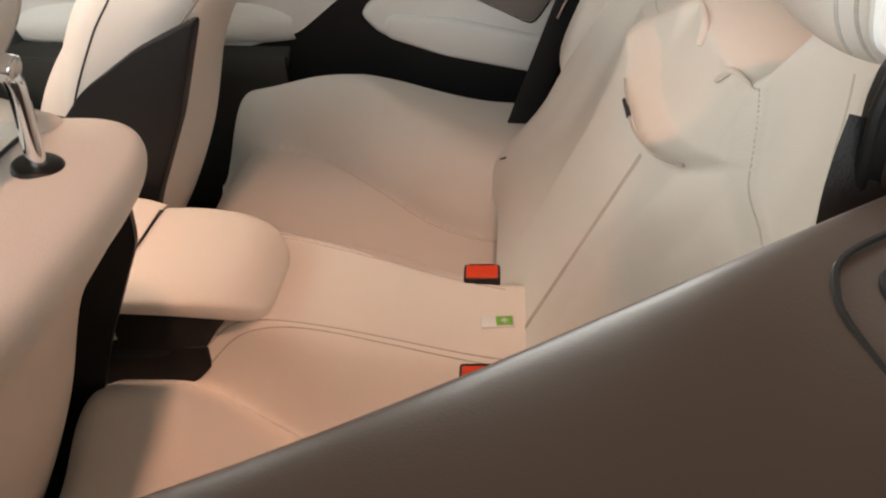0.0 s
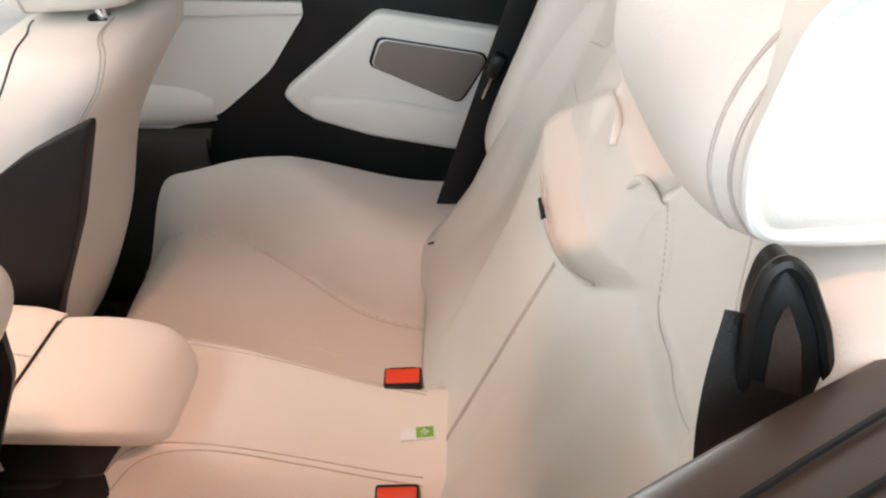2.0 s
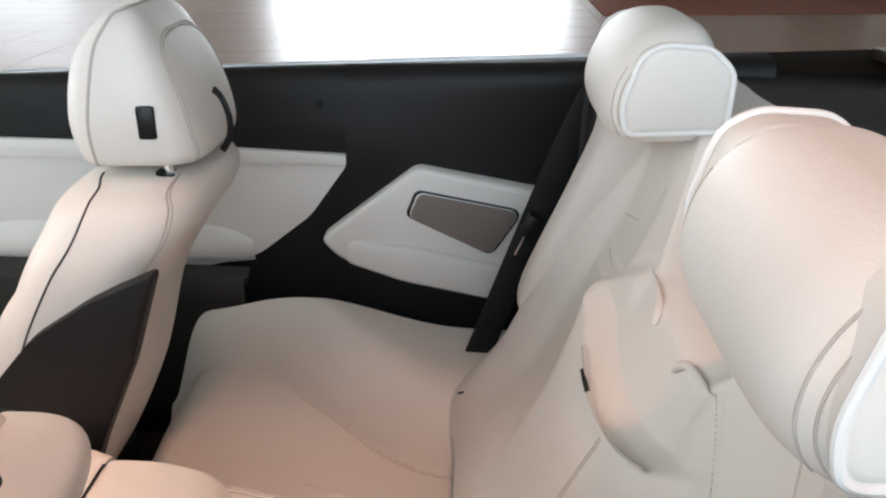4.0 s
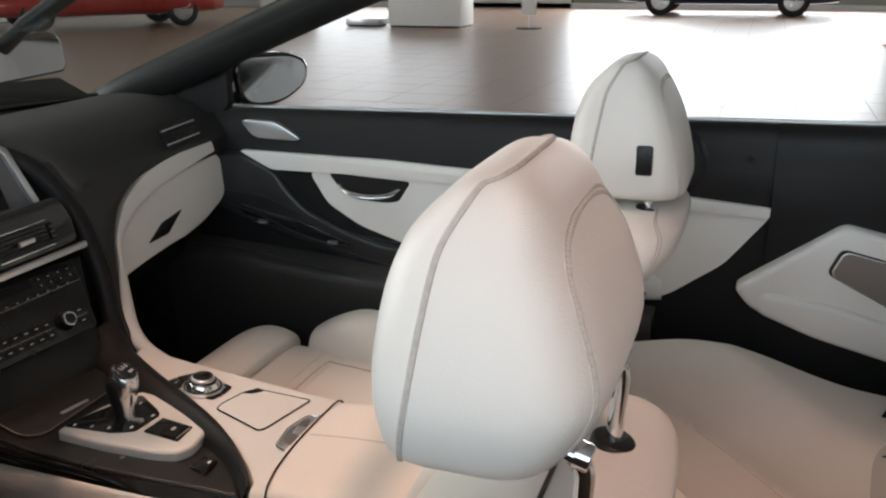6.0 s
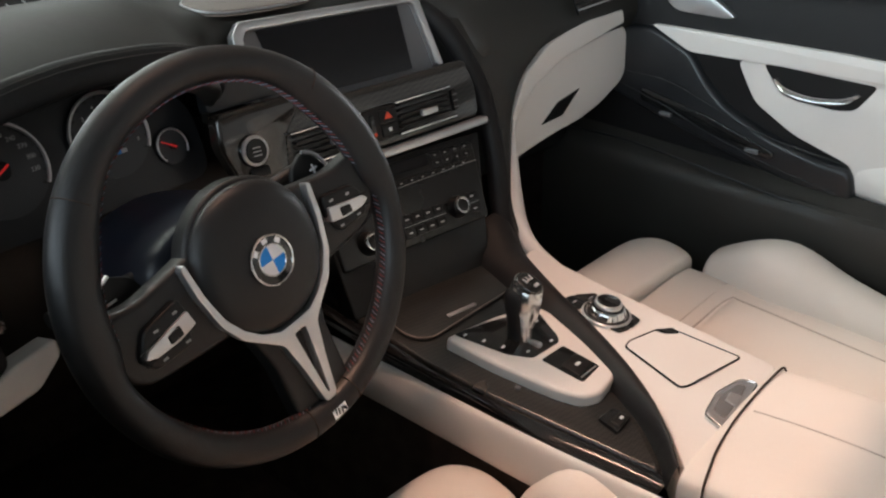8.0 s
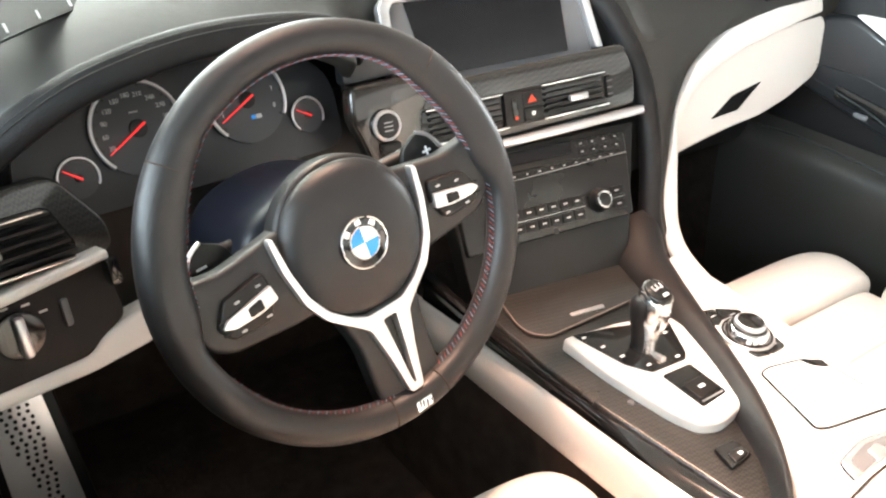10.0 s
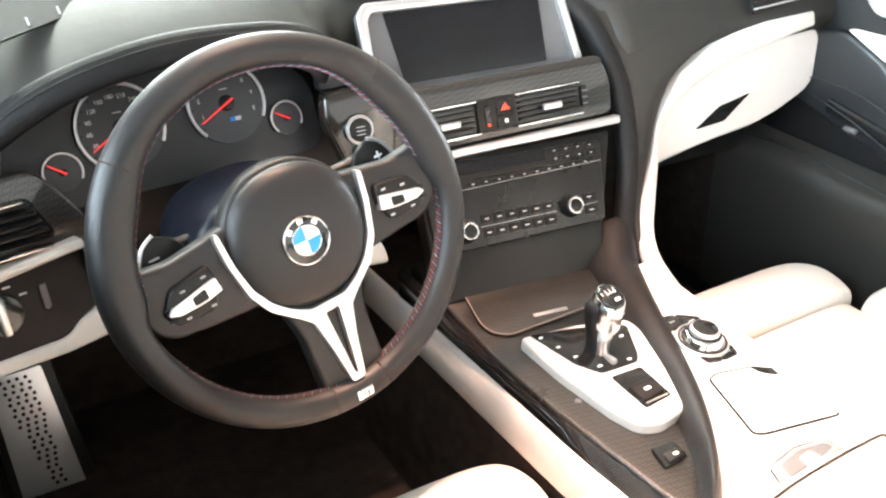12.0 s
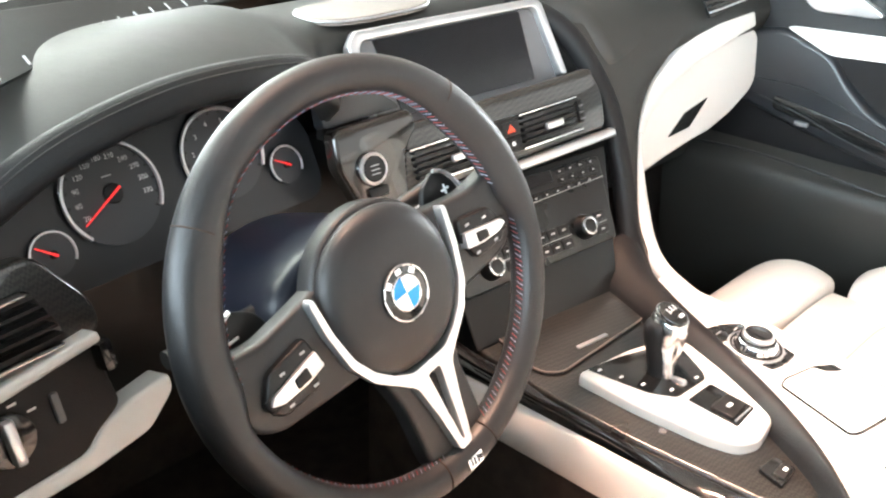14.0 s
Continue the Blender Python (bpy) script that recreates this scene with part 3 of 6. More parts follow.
# ---- seats ----
def headrest_rows(x, y, z0, z1, cut=0.0):
    """A front seat's headrest: full below, sloping from all sides to a ridge on top; y: its middle, cut: how far its lower back edge is cut away."""
    shape = [(0.0, -0.010, 0.050, 0.045), (0.02, -0.0146, 0.095, 0.076), (0.10, -0.0195, 0.127, 0.0885), (0.33, -0.0137, 0.1408, 0.0873), (0.60, -0.0090, 0.1316, 0.0749), (0.79, -0.0057, 0.1150, 0.0571),
             (0.91, -0.0100, 0.0980, 0.0385), (0.975, -0.0111, 0.0780, 0.0230), (1.0, -0.0134, 0.0450, 0.0080)]
    trim = [cut * w for w in (0.010, 0.020, 0.019, 0.002, 0, 0, 0, 0, 0)]
    return [(z0 + (z1 - z0) * k, x, y + c + d, a, b - d) for (k, c, a, b), d in zip(shape, trim)]


def seam_on(rows, e, uv, n=60, m=Matrix.Identity(4), r=0.0012, lift=0.0004):
    pts = []
    for i in range(n + 1):
        u, v = smooth(uv, i / n)
        p = blob_point(rows, e, u, v, m)
        c = m @ Vector((smooth(rows, v)[1], smooth(rows, v)[2], smooth(rows, v)[0]))
        pts.append(p + (p - c).normalized() * lift)
    return tube(pts, r, 6)


def front_seat(x, y, top, xb, y0, reach, by, bz, tilted, label):
    """A sports seat; x, y, top: its headrest's middle and height, xb, y0: the backrest's, reach: how far the thigh support is drawn out,
    by, bz: the backrest's shift, tilted: whether the headrest is swung forward of its posts."""
    s = thing("front_seat", label, "car seat", (x, y + 0.4, 0.2), "front seats")
    pi, I = math.pi, Matrix.Identity(4)
    hr = headrest_rows(x, y, 0.890 if tilted else 0.881, top, 1.0 if tilted else 0.0)
    head = part("headrest", blob(hr, 0.5, 64, 44), CREAM, s, "cream leather headrest with stitched seams")
    for sx in (-1, 1):
        base = 0.0 if sx > 0 else pi
        front = [(base + sx * a, v) for a, v in ((0.60, 0.06), (0.49, 0.15), (0.30, 0.28), (0.15, 0.48), (0.10, 0.65), (0.08, 0.77), (0.0, 0.88), (-0.25, 0.94), (-0.9, 0.982), (-1.57, 0.99))]
        part("seam", seam_on(hr, 0.5, front, r=0.0026, lift=-0.0006), THREAD, head, "sunken grey seam")
        for o in (0.0, 0.07):
            rear = [(base - sx * (a + o), v - w * o) for a, v, w in ((0.88, 0.08, 0.0), (0.90, 0.28, 0.0), (0.94, 0.40, 0.0), (0.92, 0.50, 0.0), (0.95, 0.565, 0.05), (1.13, 0.63, 0.15), (1.38, 0.67, 0.25), (1.5708 - o, 0.68, 0.25))]
            part("seam", seam_on(hr, 0.5, rear, r=0.0008), THREAD, head)
        ladder = bmesh.new()
        for i in range(46):
            t = (i + 0.5) / 46
            ends = []
            for o in (-0.012, 0.022, 0.050, 0.084):
                a, v = smooth([(base - sx * (p + o), q - w * o) for p, q, w in ((0.88, 0.08, 0.0), (0.90, 0.28, 0.0), (0.94, 0.40, 0.0), (0.92, 0.50, 0.0), (0.95, 0.565, 0.05), (1.13, 0.63, 0.15), (1.38, 0.67, 0.25), (1.5708 - o, 0.68, 0.25))], t)
                ends.append(blob_point(hr, 0.5, a, v, I))
            tube(ends[:2], 0.0009, 4, bm=ladder)
            tube(ends[2:], 0.0009, 4, bm=ladder)
        tagged(part("stitching", ladder, THREAD, head, "fine ladder stitching"), kind="stuff")
    bx = x - 0.143 if x > 0 else x + 0.134
    part("release_button", box(bx, bx + 0.010, y - 0.062, y - 0.038, 0.934, 0.978, 0.004), PLASTIC, head, "small black release button")
    for k in (-1, 1):
        px = x - 0.0035 + k * 0.0805 if tilted else x - 0.011 + k * 0.082
        gy, gz = (y - 0.0765, 0.829) if tilted else (y - 0.055, 0.868)
        if tilted:
            p = curve([(px, y - 0.076, 0.79), (px, y - 0.078, 0.85), (px, y - 0.081, 0.890), (px, y - 0.079, 0.905), (px, y - 0.068, 0.914), (px, y - 0.035, 0.917)], 24)
        else:
            p = curve([(px, gy, 0.85), (px, gy, 0.88), (px, gy, 0.93)], 10)
        part("post", tube(p, 0.0075, 14), CHROME, s, "chrome headrest post")
        if tilted:
            part("post_collar", disc(0.0105, 0.012, plane_at((px, y - 0.074, 0.914), (1, 0, 0), (0, -0.3, 1)), 20, 0.002), CHROME, s, "chrome collar at the post's bend")
        part("grommet", disc(0.020, 0.008, Matrix.Translation((px, gy, gz)) @ Matrix.Rotation(radians(12), 4, "X"), 28, 0.004), PLASTIC, s, "black post guide")
    if not tilted:
        part("belt_strap", tube(curve([(0.405, -0.372, 0.885), (0.395, -0.388, 0.91), (0.386, -0.392, 0.94), (0.388, -0.384, 0.965), (0.40, -0.370, 0.975)], 20), 0.005, 8, flat=0.3, up=(1, 0, 0)), BLACK, s, "black strap behind the headrest")
    x, y = xb, y0 + by
    br = [(0.34, x, y + 0.235, 0.15, 0.05), (0.36, x, y + 0.23, 0.18, 0.08), (0.50, x, y + 0.175, 0.200, 0.095), (0.65, x, y + 0.122, 0.208, 0.092), (0.75, x, y + 0.065, 0.208, 0.100), (0.80, x, y + 0.030, 0.200, 0.104), (0.834, x, y + 0.016, 0.182, 0.098), (0.850, x, y + 0.014, 0.155, 0.080), (0.857, x, y + 0.014, 0.10, 0.05)]
    br = [(z + bz * step(0.45, 0.8, z), *r) for z, *r in br]
    back = part("backrest", blob(br, 0.58, 64, 48), CREAM, s, "cream leather backrest with stitched shoulders")
    for sx in (-1, 1):
        base = 0.0 if sx > 0 else pi
        gap = [(base + sx * 0.16, 0.30), (base + sx * 0.14, 0.6), (base + sx * 0.14, 0.75), (base + sx * 0.20, 0.88), (base + sx * 0.36, 0.945), (base + sx * 0.70, 0.975), (base + sx * 1.2, 0.985)]
        if not tilted:
            part("shoulder_gap", seam_on(br, 0.58, gap, n=90, r=0.0017, lift=-0.0004), DARKTRIM, back, "dark seam across the shoulder")
        for o in () if tilted else (0.0, 0.07):
            rear = [(base - sx * (0.62 + o), 0.20), (base - sx * (0.62 + o), 0.5), (base - sx * (0.62 + o), 0.75), (base - sx * (0.72 + o), 0.9), (base - sx * (1.2 + o), 0.965)]
            part("seam", seam_on(br, 0.58, rear), THREAD, back)
        side = rounded([(-0.052, 0.797) if x > 0 else (-0.010, 0.740), (0.04, 0.757) if x > 0 else (0.04, 0.725), (0.12, 0.706), (0.175, 0.646), (0.27, 0.539), (0.32, 0.45), (0.33, 0.34), (0.16, 0.34), (0.09, 0.45), (0.052, 0.547), (-0.006, 0.668)], 0.014)
        m = Matrix.Translation((x + sx * 0.200, y, 0)) @ (SIDE if sx < 0 else Matrix.Scale(-1, 4, (1, 0, 0)) @ SIDE)
        if sx * x < 0:
            part("side_shell", slab(yz(side), 0.028 if x > 0 else 0.012, m, 0.012 if x > 0 else 0.005), BLACK, s, "black leather side shell")
        fb = -0.075 if sx * x < 0 else -0.055 if tilted else 0.0
        bo = [(0.42, x + sx * 0.185, y + 0.30, 0.02, 0.03), (0.46, x + sx * 0.185, y + 0.30, 0.038, 0.055), (0.58, x + sx * 0.182, y + 0.25, 0.046, 0.07), (0.69, x + sx * 0.175, y + 0.20, 0.046, 0.075), (0.77, x + sx * 0.165, y + 0.15, 0.042, 0.065), (0.825, x + sx * 0.15, y + 0.11, 0.03, 0.04), (0.845, x + sx * 0.14, y + 0.10, 0.012, 0.015)]
        part("side_bolster", blob([(z, a - (sx * 0.018 if sx * x < 0 else 0), c + fb, d, e) for z, a, c, d, e in bo], 0.75, 36, 28), CREAM, s)
    if tilted:
        ridge = [(-0.182, 0.812), (-0.170, 0.820), (-0.155, 0.8275), (-0.13, 0.8315), (-0.10, 0.8342), (0.0, 0.8342), (0.10, 0.8342), (0.13, 0.8315), (0.155, 0.8275), (0.170, 0.820), (0.182, 0.812)]
        part("shoulder_gap", tube(curve([(x + a, y + 0.014, b) for a, b in ridge], 40), 0.0022, 6), DARKTRIM, back, "dark seam along the backrest's top")
    cu = Matrix.Translation((x, y + 0.235, 0.35)) @ Matrix.Rotation(radians(-86), 4, "X")
    cr = [(0.0, 0, -0.005, 0.17, 0.055), (0.03, 0, -0.005, 0.19, 0.062), (0.30, 0, -0.005, 0.20, 0.058), (0.415 + reach, 0, -0.003, 0.195, 0.056)]
    part("cushion", blob(cr, 0.45, 48, 24, cu), CREAM, s, "cream leather seat cushion")
    def crown(lx, lz):
        v = (1 + (lz - 0.03) / 0.27) / 3 if lz < 0.30 else (2 + (lz - 0.30) / (0.115 + reach)) / 3
        r = smooth(cr, v)
        return r[2] - r[4] * max(1 - (abs(lx) / r[3]) ** 4.44, 0.0) ** 0.225
    front = 0.318 + reach * 0.9
    def pad(u, v):
        lz = 0.10 + (front - 0.10) * v
        lx = (2 * u - 1) * (0.098 + 0.014 * v)
        rim = min(u, 1 - u) * 0.21 / 0.016, (1 - v) * (front - 0.10) / 0.018
        h = 0.009 * step(0.0, 1.0, min(rim[0], rim[1], 1.0)) - 0.0015
        return cu @ Vector((lx, crown(lx, lz) - h, lz))
    part("centre_pad", sheet(pad, 44, 40), CREAM, s, "raised centre pad of the cushion")
    edge = [(-0.099, 0.10), (-0.106, 0.5), (-0.1115, 0.92), (-0.104, 1.0), (0.0, 1.012), (0.104, 1.0), (0.1115, 0.92), (0.106, 0.5), (0.099, 0.10)]
    edge = curve([(a, 0.10 + (front - 0.10) * b, 0) for a, b in edge], 80)
    part("seam", tube([cu @ Vector((p[0], crown(p[0], p[1]) - 0.0004, p[1])) for p in edge], 0.0018, 6), THREAD, s, "sunken seam round the pad")
    # shade of the cushion's front fold, drawn as a darker cream line
    part("seam", tube([cu @ Vector((a * 0.01, crown(a * 0.01, front + 0.028) - 0.0006, front + 0.028)) for a in range(-16, 17)], 0.0013, 6), CREASE_SHADE, s)
    th = [(0.420, 0, -0.01, 0.18, 0.055), (0.427, 0, -0.012, 0.205, 0.072), (0.48, 0, -0.016, 0.21, 0.076), (0.525, 0, -0.012, 0.20, 0.066), (0.550, 0, -0.004, 0.175, 0.045), (0.558, 0, 0.0, 0.13, 0.018)]
    part("thigh_support", blob([(z + reach, a, b, c, d) for z, a, b, c, d in th], 0.48, 52, 24, cu), CREAM, s, "cream leather thigh support")
    for k in (-1, 1):
        bo = [(0.06, k * 0.195, -0.03, 0.03, 0.03), (0.10, k * 0.21, -0.04, 0.045, 0.050), (0.24, k * 0.218, -0.050, 0.055, 0.062), (0.36, k * 0.212, -0.065, 0.062, 0.076), (0.415 + reach * 0.6, k * 0.212, -0.045, 0.036, 0.045), (0.43 + reach * 0.6, k * 0.205, -0.035, 0.012, 0.015)]
        part("side_bolster", blob(bo, 0.75, 36, 28, cu), CREAM, s)
    part("seat_base", box(x - 0.19, x + 0.19, y + 0.18, y + 0.66, 0.195, 0.30, 0.03), PLASTIC, s, "black seat base")
    return s


front_seat(-0.367, -0.2934, 1.102, -0.342, -0.300, 0.0, -0.045, -0.024, True, "cream leather driver's sports seat with raised headrest")
front_seat(0.424, -0.2627, 1.0925, 0.390, -0.290, 0.085, 0.0, 0.018, False, "cream leather passenger sports seat beside the far door")


def bolster_edge(y):
    """Where the rear cushion's outer bolster starts to rise, from the car's middle."""
    return smooth([(0.370,), (0.378,), (0.415,), (0.490,), (0.568,), (0.612,), (0.622,)], (y + 0.78) / 0.58)[0]


def cushion_z(x, y):
    """The height of the rear bench's cushion."""
    a = abs(x)
    b = bolster_edge(y)
    if x > 0:
        e0, e1 = 0.118 - 0.085 * step(-0.42, -0.74, y), 0.185
    else:
        e0, e1 = 0.068 + 0.022 * step(-0.55, -0.74, y), 0.115 + 0.10 * step(-0.36, -0.68, y)
    hump = 0.122 * (1 - step(e0, e1, a))
    swell = min(max((a - b) / (min(b + 0.15, 0.690) - b), 0), 1)
    outer = (0.095 + 0.040 * bell(y, -0.45, 0.20)) * (1 - (1 - swell) ** 2.3) - 0.008 * bell(a, b, 0.009)
    seat = 0.360 + (0.040 if x > 0 else 0.040 + 0.036 * step(-0.05, -0.12, x)) * step(-0.70, -0.32, y) - 0.014 * bell(a, 0.33, 0.11)
    sh = 0.045 + 0.033 * step(-0.05, 0.22, x)
    roll = -0.20 * step(-0.330 + sh, -0.210 + sh, y) ** 2
    corner = 0.040 * bell(x, -0.155, 0.055) * step(-0.45, -0.34, y)
    puff = 0.008 * bell(y, -0.42, 0.10) * bell(a, 0.36, 0.12)
    return seat + hump + outer + roll + puff + corner - 0.007 * bell(a, e1 - 0.004, 0.009) * (0.4 if x > 0 else 1.0)


def wing_z(a):
    """The height of the seam under the backrest's shoulder pad, across either seat."""
    return smooth([(0.818,), (0.803,), (0.782,), (0.758,), (0.745,), (0.744,), (0.750,)], (a - 0.125) / 0.235)[0]


def back_y(x, z):
    """The face of the rear bench's backrest: a proud middle panel with a lip, set-back seats, fuller edges."""
    a, c = abs(x), abs(x - 0.025)
    lip = 0.717 + 0.038 * ((x - 0.03) / 0.19) ** 2
    w = 0.150 + 0.034 * step(0.64, 0.74, z)
    mid = (1 - step(w - 0.012, w + 0.055, c)) * (1 - step(lip, lip + 0.008, z))
    y = -0.735 - 0.50 * (z - 0.45) + 0.006
    y -= 0.032 * (1 - mid) * step(0.42, 0.56, z)
    y -= 0.014 * step(0.215, 0.27, a) * (1 - step(0.37, 0.41, a)) * step(0.43, 0.60, z) * (1 - 0.6 * step(0.84, 0.95, z))
    y += 0.030 * bell(a, 0.46, 0.05) * (1 - step(0.78, 0.95, z))
    y += 0.020 * step(0.80, 0.93, z) * bell(a, 0.33, 0.13)
    reach = step(0.12, 0.15, a) * (1 - step(0.345, 0.375, a))
    zc = wing_z(min(max(a, 0.125), 0.36))
    y += reach * (0.012 * step(zc - 0.07, zc - 0.004, z) * (1 - step(zc - 0.004, zc + 0.008, z)) - 0.004 * bell(z, zc + 0.006, 0.006))
    return y


def back_top(x):
    return 0.800 + 0.150 * step(0.10, 0.24, abs(x)) * (1 - 0.10 * step(0.44, 0.57, abs(x)))


def on_cushion(points, lift=0.0008):
    return [(x, y, cushion_z(x, y) + lift) for x, y in points]


def on_back(points, lift=0.0015):
    return [(x, back_y(x, z) + lift, z) for x, z in points]


def rear_bench():
    b = thing("rear_bench", "cream leather rear bench with two shaped seats and centre hump", "rear seat", (0, -0.7, 0.2))
    def top(u, v):
        x = -0.665 + 1.33 * u
        y = -0.80 + (0.80 - 0.135) * v
        return (x, y, cushion_z(x, y))
    c = part("cushion", sheet(top, 240, 110, 0.03), CREAM, b, "cream leather bench cushion", 70)
    part("cushion_base", box(-0.66, 0.66, -0.8, -0.33, 0.19, 0.33, 0.03), CARPET, b)
    def face(u, v):
        x = (-0.49 + 1.0 * u) * (1.02 + 0.04 * v)
        t = back_top(x)
        w = min(v / 0.85, 1)
        z = 0.40 + (t - 0.40) * w
        over = max(v - 0.85, 0) / 0.15 * math.pi / 2
        return (x, back_y(x, z) - 0.10 * (1 - math.cos(over)), z + 0.030 * math.sin(over))
    k = part("backrest", sheet(face, 190, 150, -0.04), CREAM, b, "cream leather bench backrest", 70)
    for s in (-1, 1):
        for o in (0.0, 0.008):
            ridge = [(-0.094, -0.365), (-0.076, -0.42), (-0.069, -0.50), (-0.077, -0.60), (-0.098, -0.72)] if s < 0 else [(0.112, -0.36), (0.106, -0.45), (0.080, -0.58), (0.036, -0.72)]
            part("seam", tube(on_cushion([(p[0] + s * o, p[1]) for p in curve(ridge, 28)], 0.0), 0.0009, 6), THREAD, c)
            if s < 0:
                part("seam", tube(on_back([(-0.036 - 0.016 * i / 24 - o * 0.7, 0.45 + 0.266 * i / 24) for i in range(25)], 0.0004), 0.0010, 6), THREAD, k)
        part("seam", tube(on_cushion([(s * bolster_edge(-0.24 - 0.50 * i / 40), -0.24 - 0.50 * i / 40) for i in range(41)], -0.0002), 0.0014, 6), THREAD, c)
        part("seam", tube(on_cushion([(s * (bolster_edge(-0.40 - 0.34 * i / 30) - 0.016), -0.40 - 0.34 * i / 30) for i in range(31)], -0.0002), 0.0007, 6), THREAD, c)
        # folds and seams of seat and back: their shade drawn in darker cream
        part("seam", tube(on_cushion([(s * p[0], p[1]) for p in curve([(0.305, -0.470), (0.300, -0.495), (0.296, -0.515), (0.305, -0.525)], 20)], 0.0), 0.0012, 6), CREASE_SHADE, c)
        part("seam", tube(on_cushion([(s * p[0], p[1]) for p in curve([(0.300, -0.520), (0.285, -0.57), (0.262, -0.62), (0.235, -0.70)], 30)], -0.0002), 0.0010, 6), CREASE_SHADE, c)
        part("seam", tube(on_cushion([(s * p[0], p[1]) for p in curve([(0.110, -0.34), (0.122, -0.42), (0.158, -0.52), (0.196, -0.62), (0.212, -0.70)], 30)], 0.0), 0.0012, 6), CREASE_SHADE, c)
        part("seam", tube(on_back([(s * (0.135 + 0.22 * i / 40), wing_z(0.135 + 0.22 * i / 40) + 0.004) for i in range(41)], 0.0006), 0.0008, 6), CREASE_SHADE, k)
        part("seam", tube(on_back([(s * p[0], p[1]) for p in curve([(0.255, 0.880), (0.278, 0.836), (0.298, 0.816), (0.335, 0.807), (0.372, 0.800)], 30)], 0.0), 0.0012, 6), CREASE_SHADE, k)
        part("fixing_slot", tube(on_back([(0.438, 0.462), (0.446, 0.456)] if s > 0 else [(-0.221, 0.505), (-0.231, 0.507)], 0.001), 0.003, 6, flat=0.5), PLASTIC, k)
        part("pull_loop", tube([Vector(p) + Vector((0, 0.002, 0)) for p in on_back([(s * q[0], q[1]) for q in curve([(0.048, 0.792), (0.058, 0.804), (0.078, 0.812), (0.137, 0.819)], 16)])], lambda t: 0.006 - 0.004 * abs(2 * t - 0.7), 8, flat=0.8), CREAM, k, "small padded leather ridge")
        if s > 0:
            slot = [(x, back_y(x, 0.713) + 0.003, 0.722) for x in (0.070, 0.048, 0.026)]
            lip = [(0.115, 0.7245), (0.03, 0.717), (-0.03, 0.7205), (-0.10, 0.7347), (-0.165, 0.757)]
            # thin grey tube painted in as the shadow line of the lip
            part("lip_shadow_line", tube([(p.x, p.y, p.z) for p in curve([(x, back_y(x, z - 0.006) + 0.001, z + 0.004) for x, z in lip], 30)], 0.0018, 6), THREAD, k, "grey line drawn as the shadow under the middle panel's lip")
            part("hatch_slot", tube(curve(slot, 8), 0.0030, 8, flat=0.8), PLASTIC, k, "small black hatch slot")
        # piped headrest on either seat
        cx = 0.362 if s > 0 else -0.318
        dy, dz = (0.0, 0.0) if s > 0 else (0.012, 0.018)
        rows = [(0.942, 0.11, 0.04, -0.965), (0.947, 0.136, 0.062, -0.962), (0.975, 0.146, 0.072, -0.960), (1.01, 0.145, 0.070, -0.962), (1.045, 0.132, 0.060, -0.968), (1.067, 0.112, 0.043, -0.974), (1.077, 0.085, 0.025, -0.977), (1.080, 0.05, 0.01, -0.978)]
        rows = [(z + dz * (1 - 0.7 * i / 7), cx, y + dy, a, b) for i, (z, a, b, y) in enumerate(rows)]
        h = part("headrest", blob(rows, 0.55, 64, 40), CREAM, b, "cream leather rear headrest with piped sides")
        for sx in (-1, 1):
            side = rounded([(y + dy, z + dz) for y, z in ((-0.912, 0.957), (-1.030, 0.960), (-1.034, 1.030), (-1.005, 1.058), (-0.950, 1.062), (-0.925, 1.048), (-0.907, 0.990))], 0.014)
            m = Matrix.Translation((cx + sx * 0.110, 0, 0)) @ (SIDE if sx < 0 else Matrix.Scale(-1, 4, (1, 0, 0)) @ SIDE)
            part("side_pad", slab(yz(side), 0.040, m, 0.010), CREAM, h, "flat white side pad")
            xo = cx + sx * 0.147
            part("piping", tube([(xo, p[0], p[1]) for p in side], 0.0036, 8, True), PIPING, h, "white piping")
        for o in (0.0, 0.010):
            for sx in (-1, 1):
                line = []
                for i in range(41):
                    v = 0.16 + (0.52 if sx * s > 0 else 0.36) * i / 40
                    zz, hx, hy, ha, hb = smooth(rows, v)
                    cu = min((0.130 - o) / ha, 0.975 - o)
                    line.append((hx + sx * ha * cu, hy + hb * (1 - cu ** 3.64) ** 0.275 + 0.0004, zz + 0.0003))
                part("seam", tube(line, 0.0010, 6), THREAD, h)
        # shoulder beside the belt, under the headrest
        sh = [(0.58, s * 0.49, -0.85, 0.02, 0.04), (0.64, s * 0.487, -0.875, 0.036, 0.066), (0.80, s * 0.47, -0.955, 0.050, 0.080), (0.89, s * 0.455, -0.995, 0.066, 0.085), (0.940, s * 0.45, -1.005, 0.068, 0.085), (0.956, s * 0.45, -1.005, 0.045, 0.06)]
        part("shoulder", blob(sh, 0.55, 36, 28), CREAM, b)
        part("shoulder_piping", tube(curve([(s * 0.532, -0.952, 0.945), (s * 0.536, -0.945, 0.90), (s * 0.532, -0.93, 0.84), (s * 0.525, -0.91, 0.78)], 20), 0.005, 8), CREAM, b)
    return b


rear_bench()


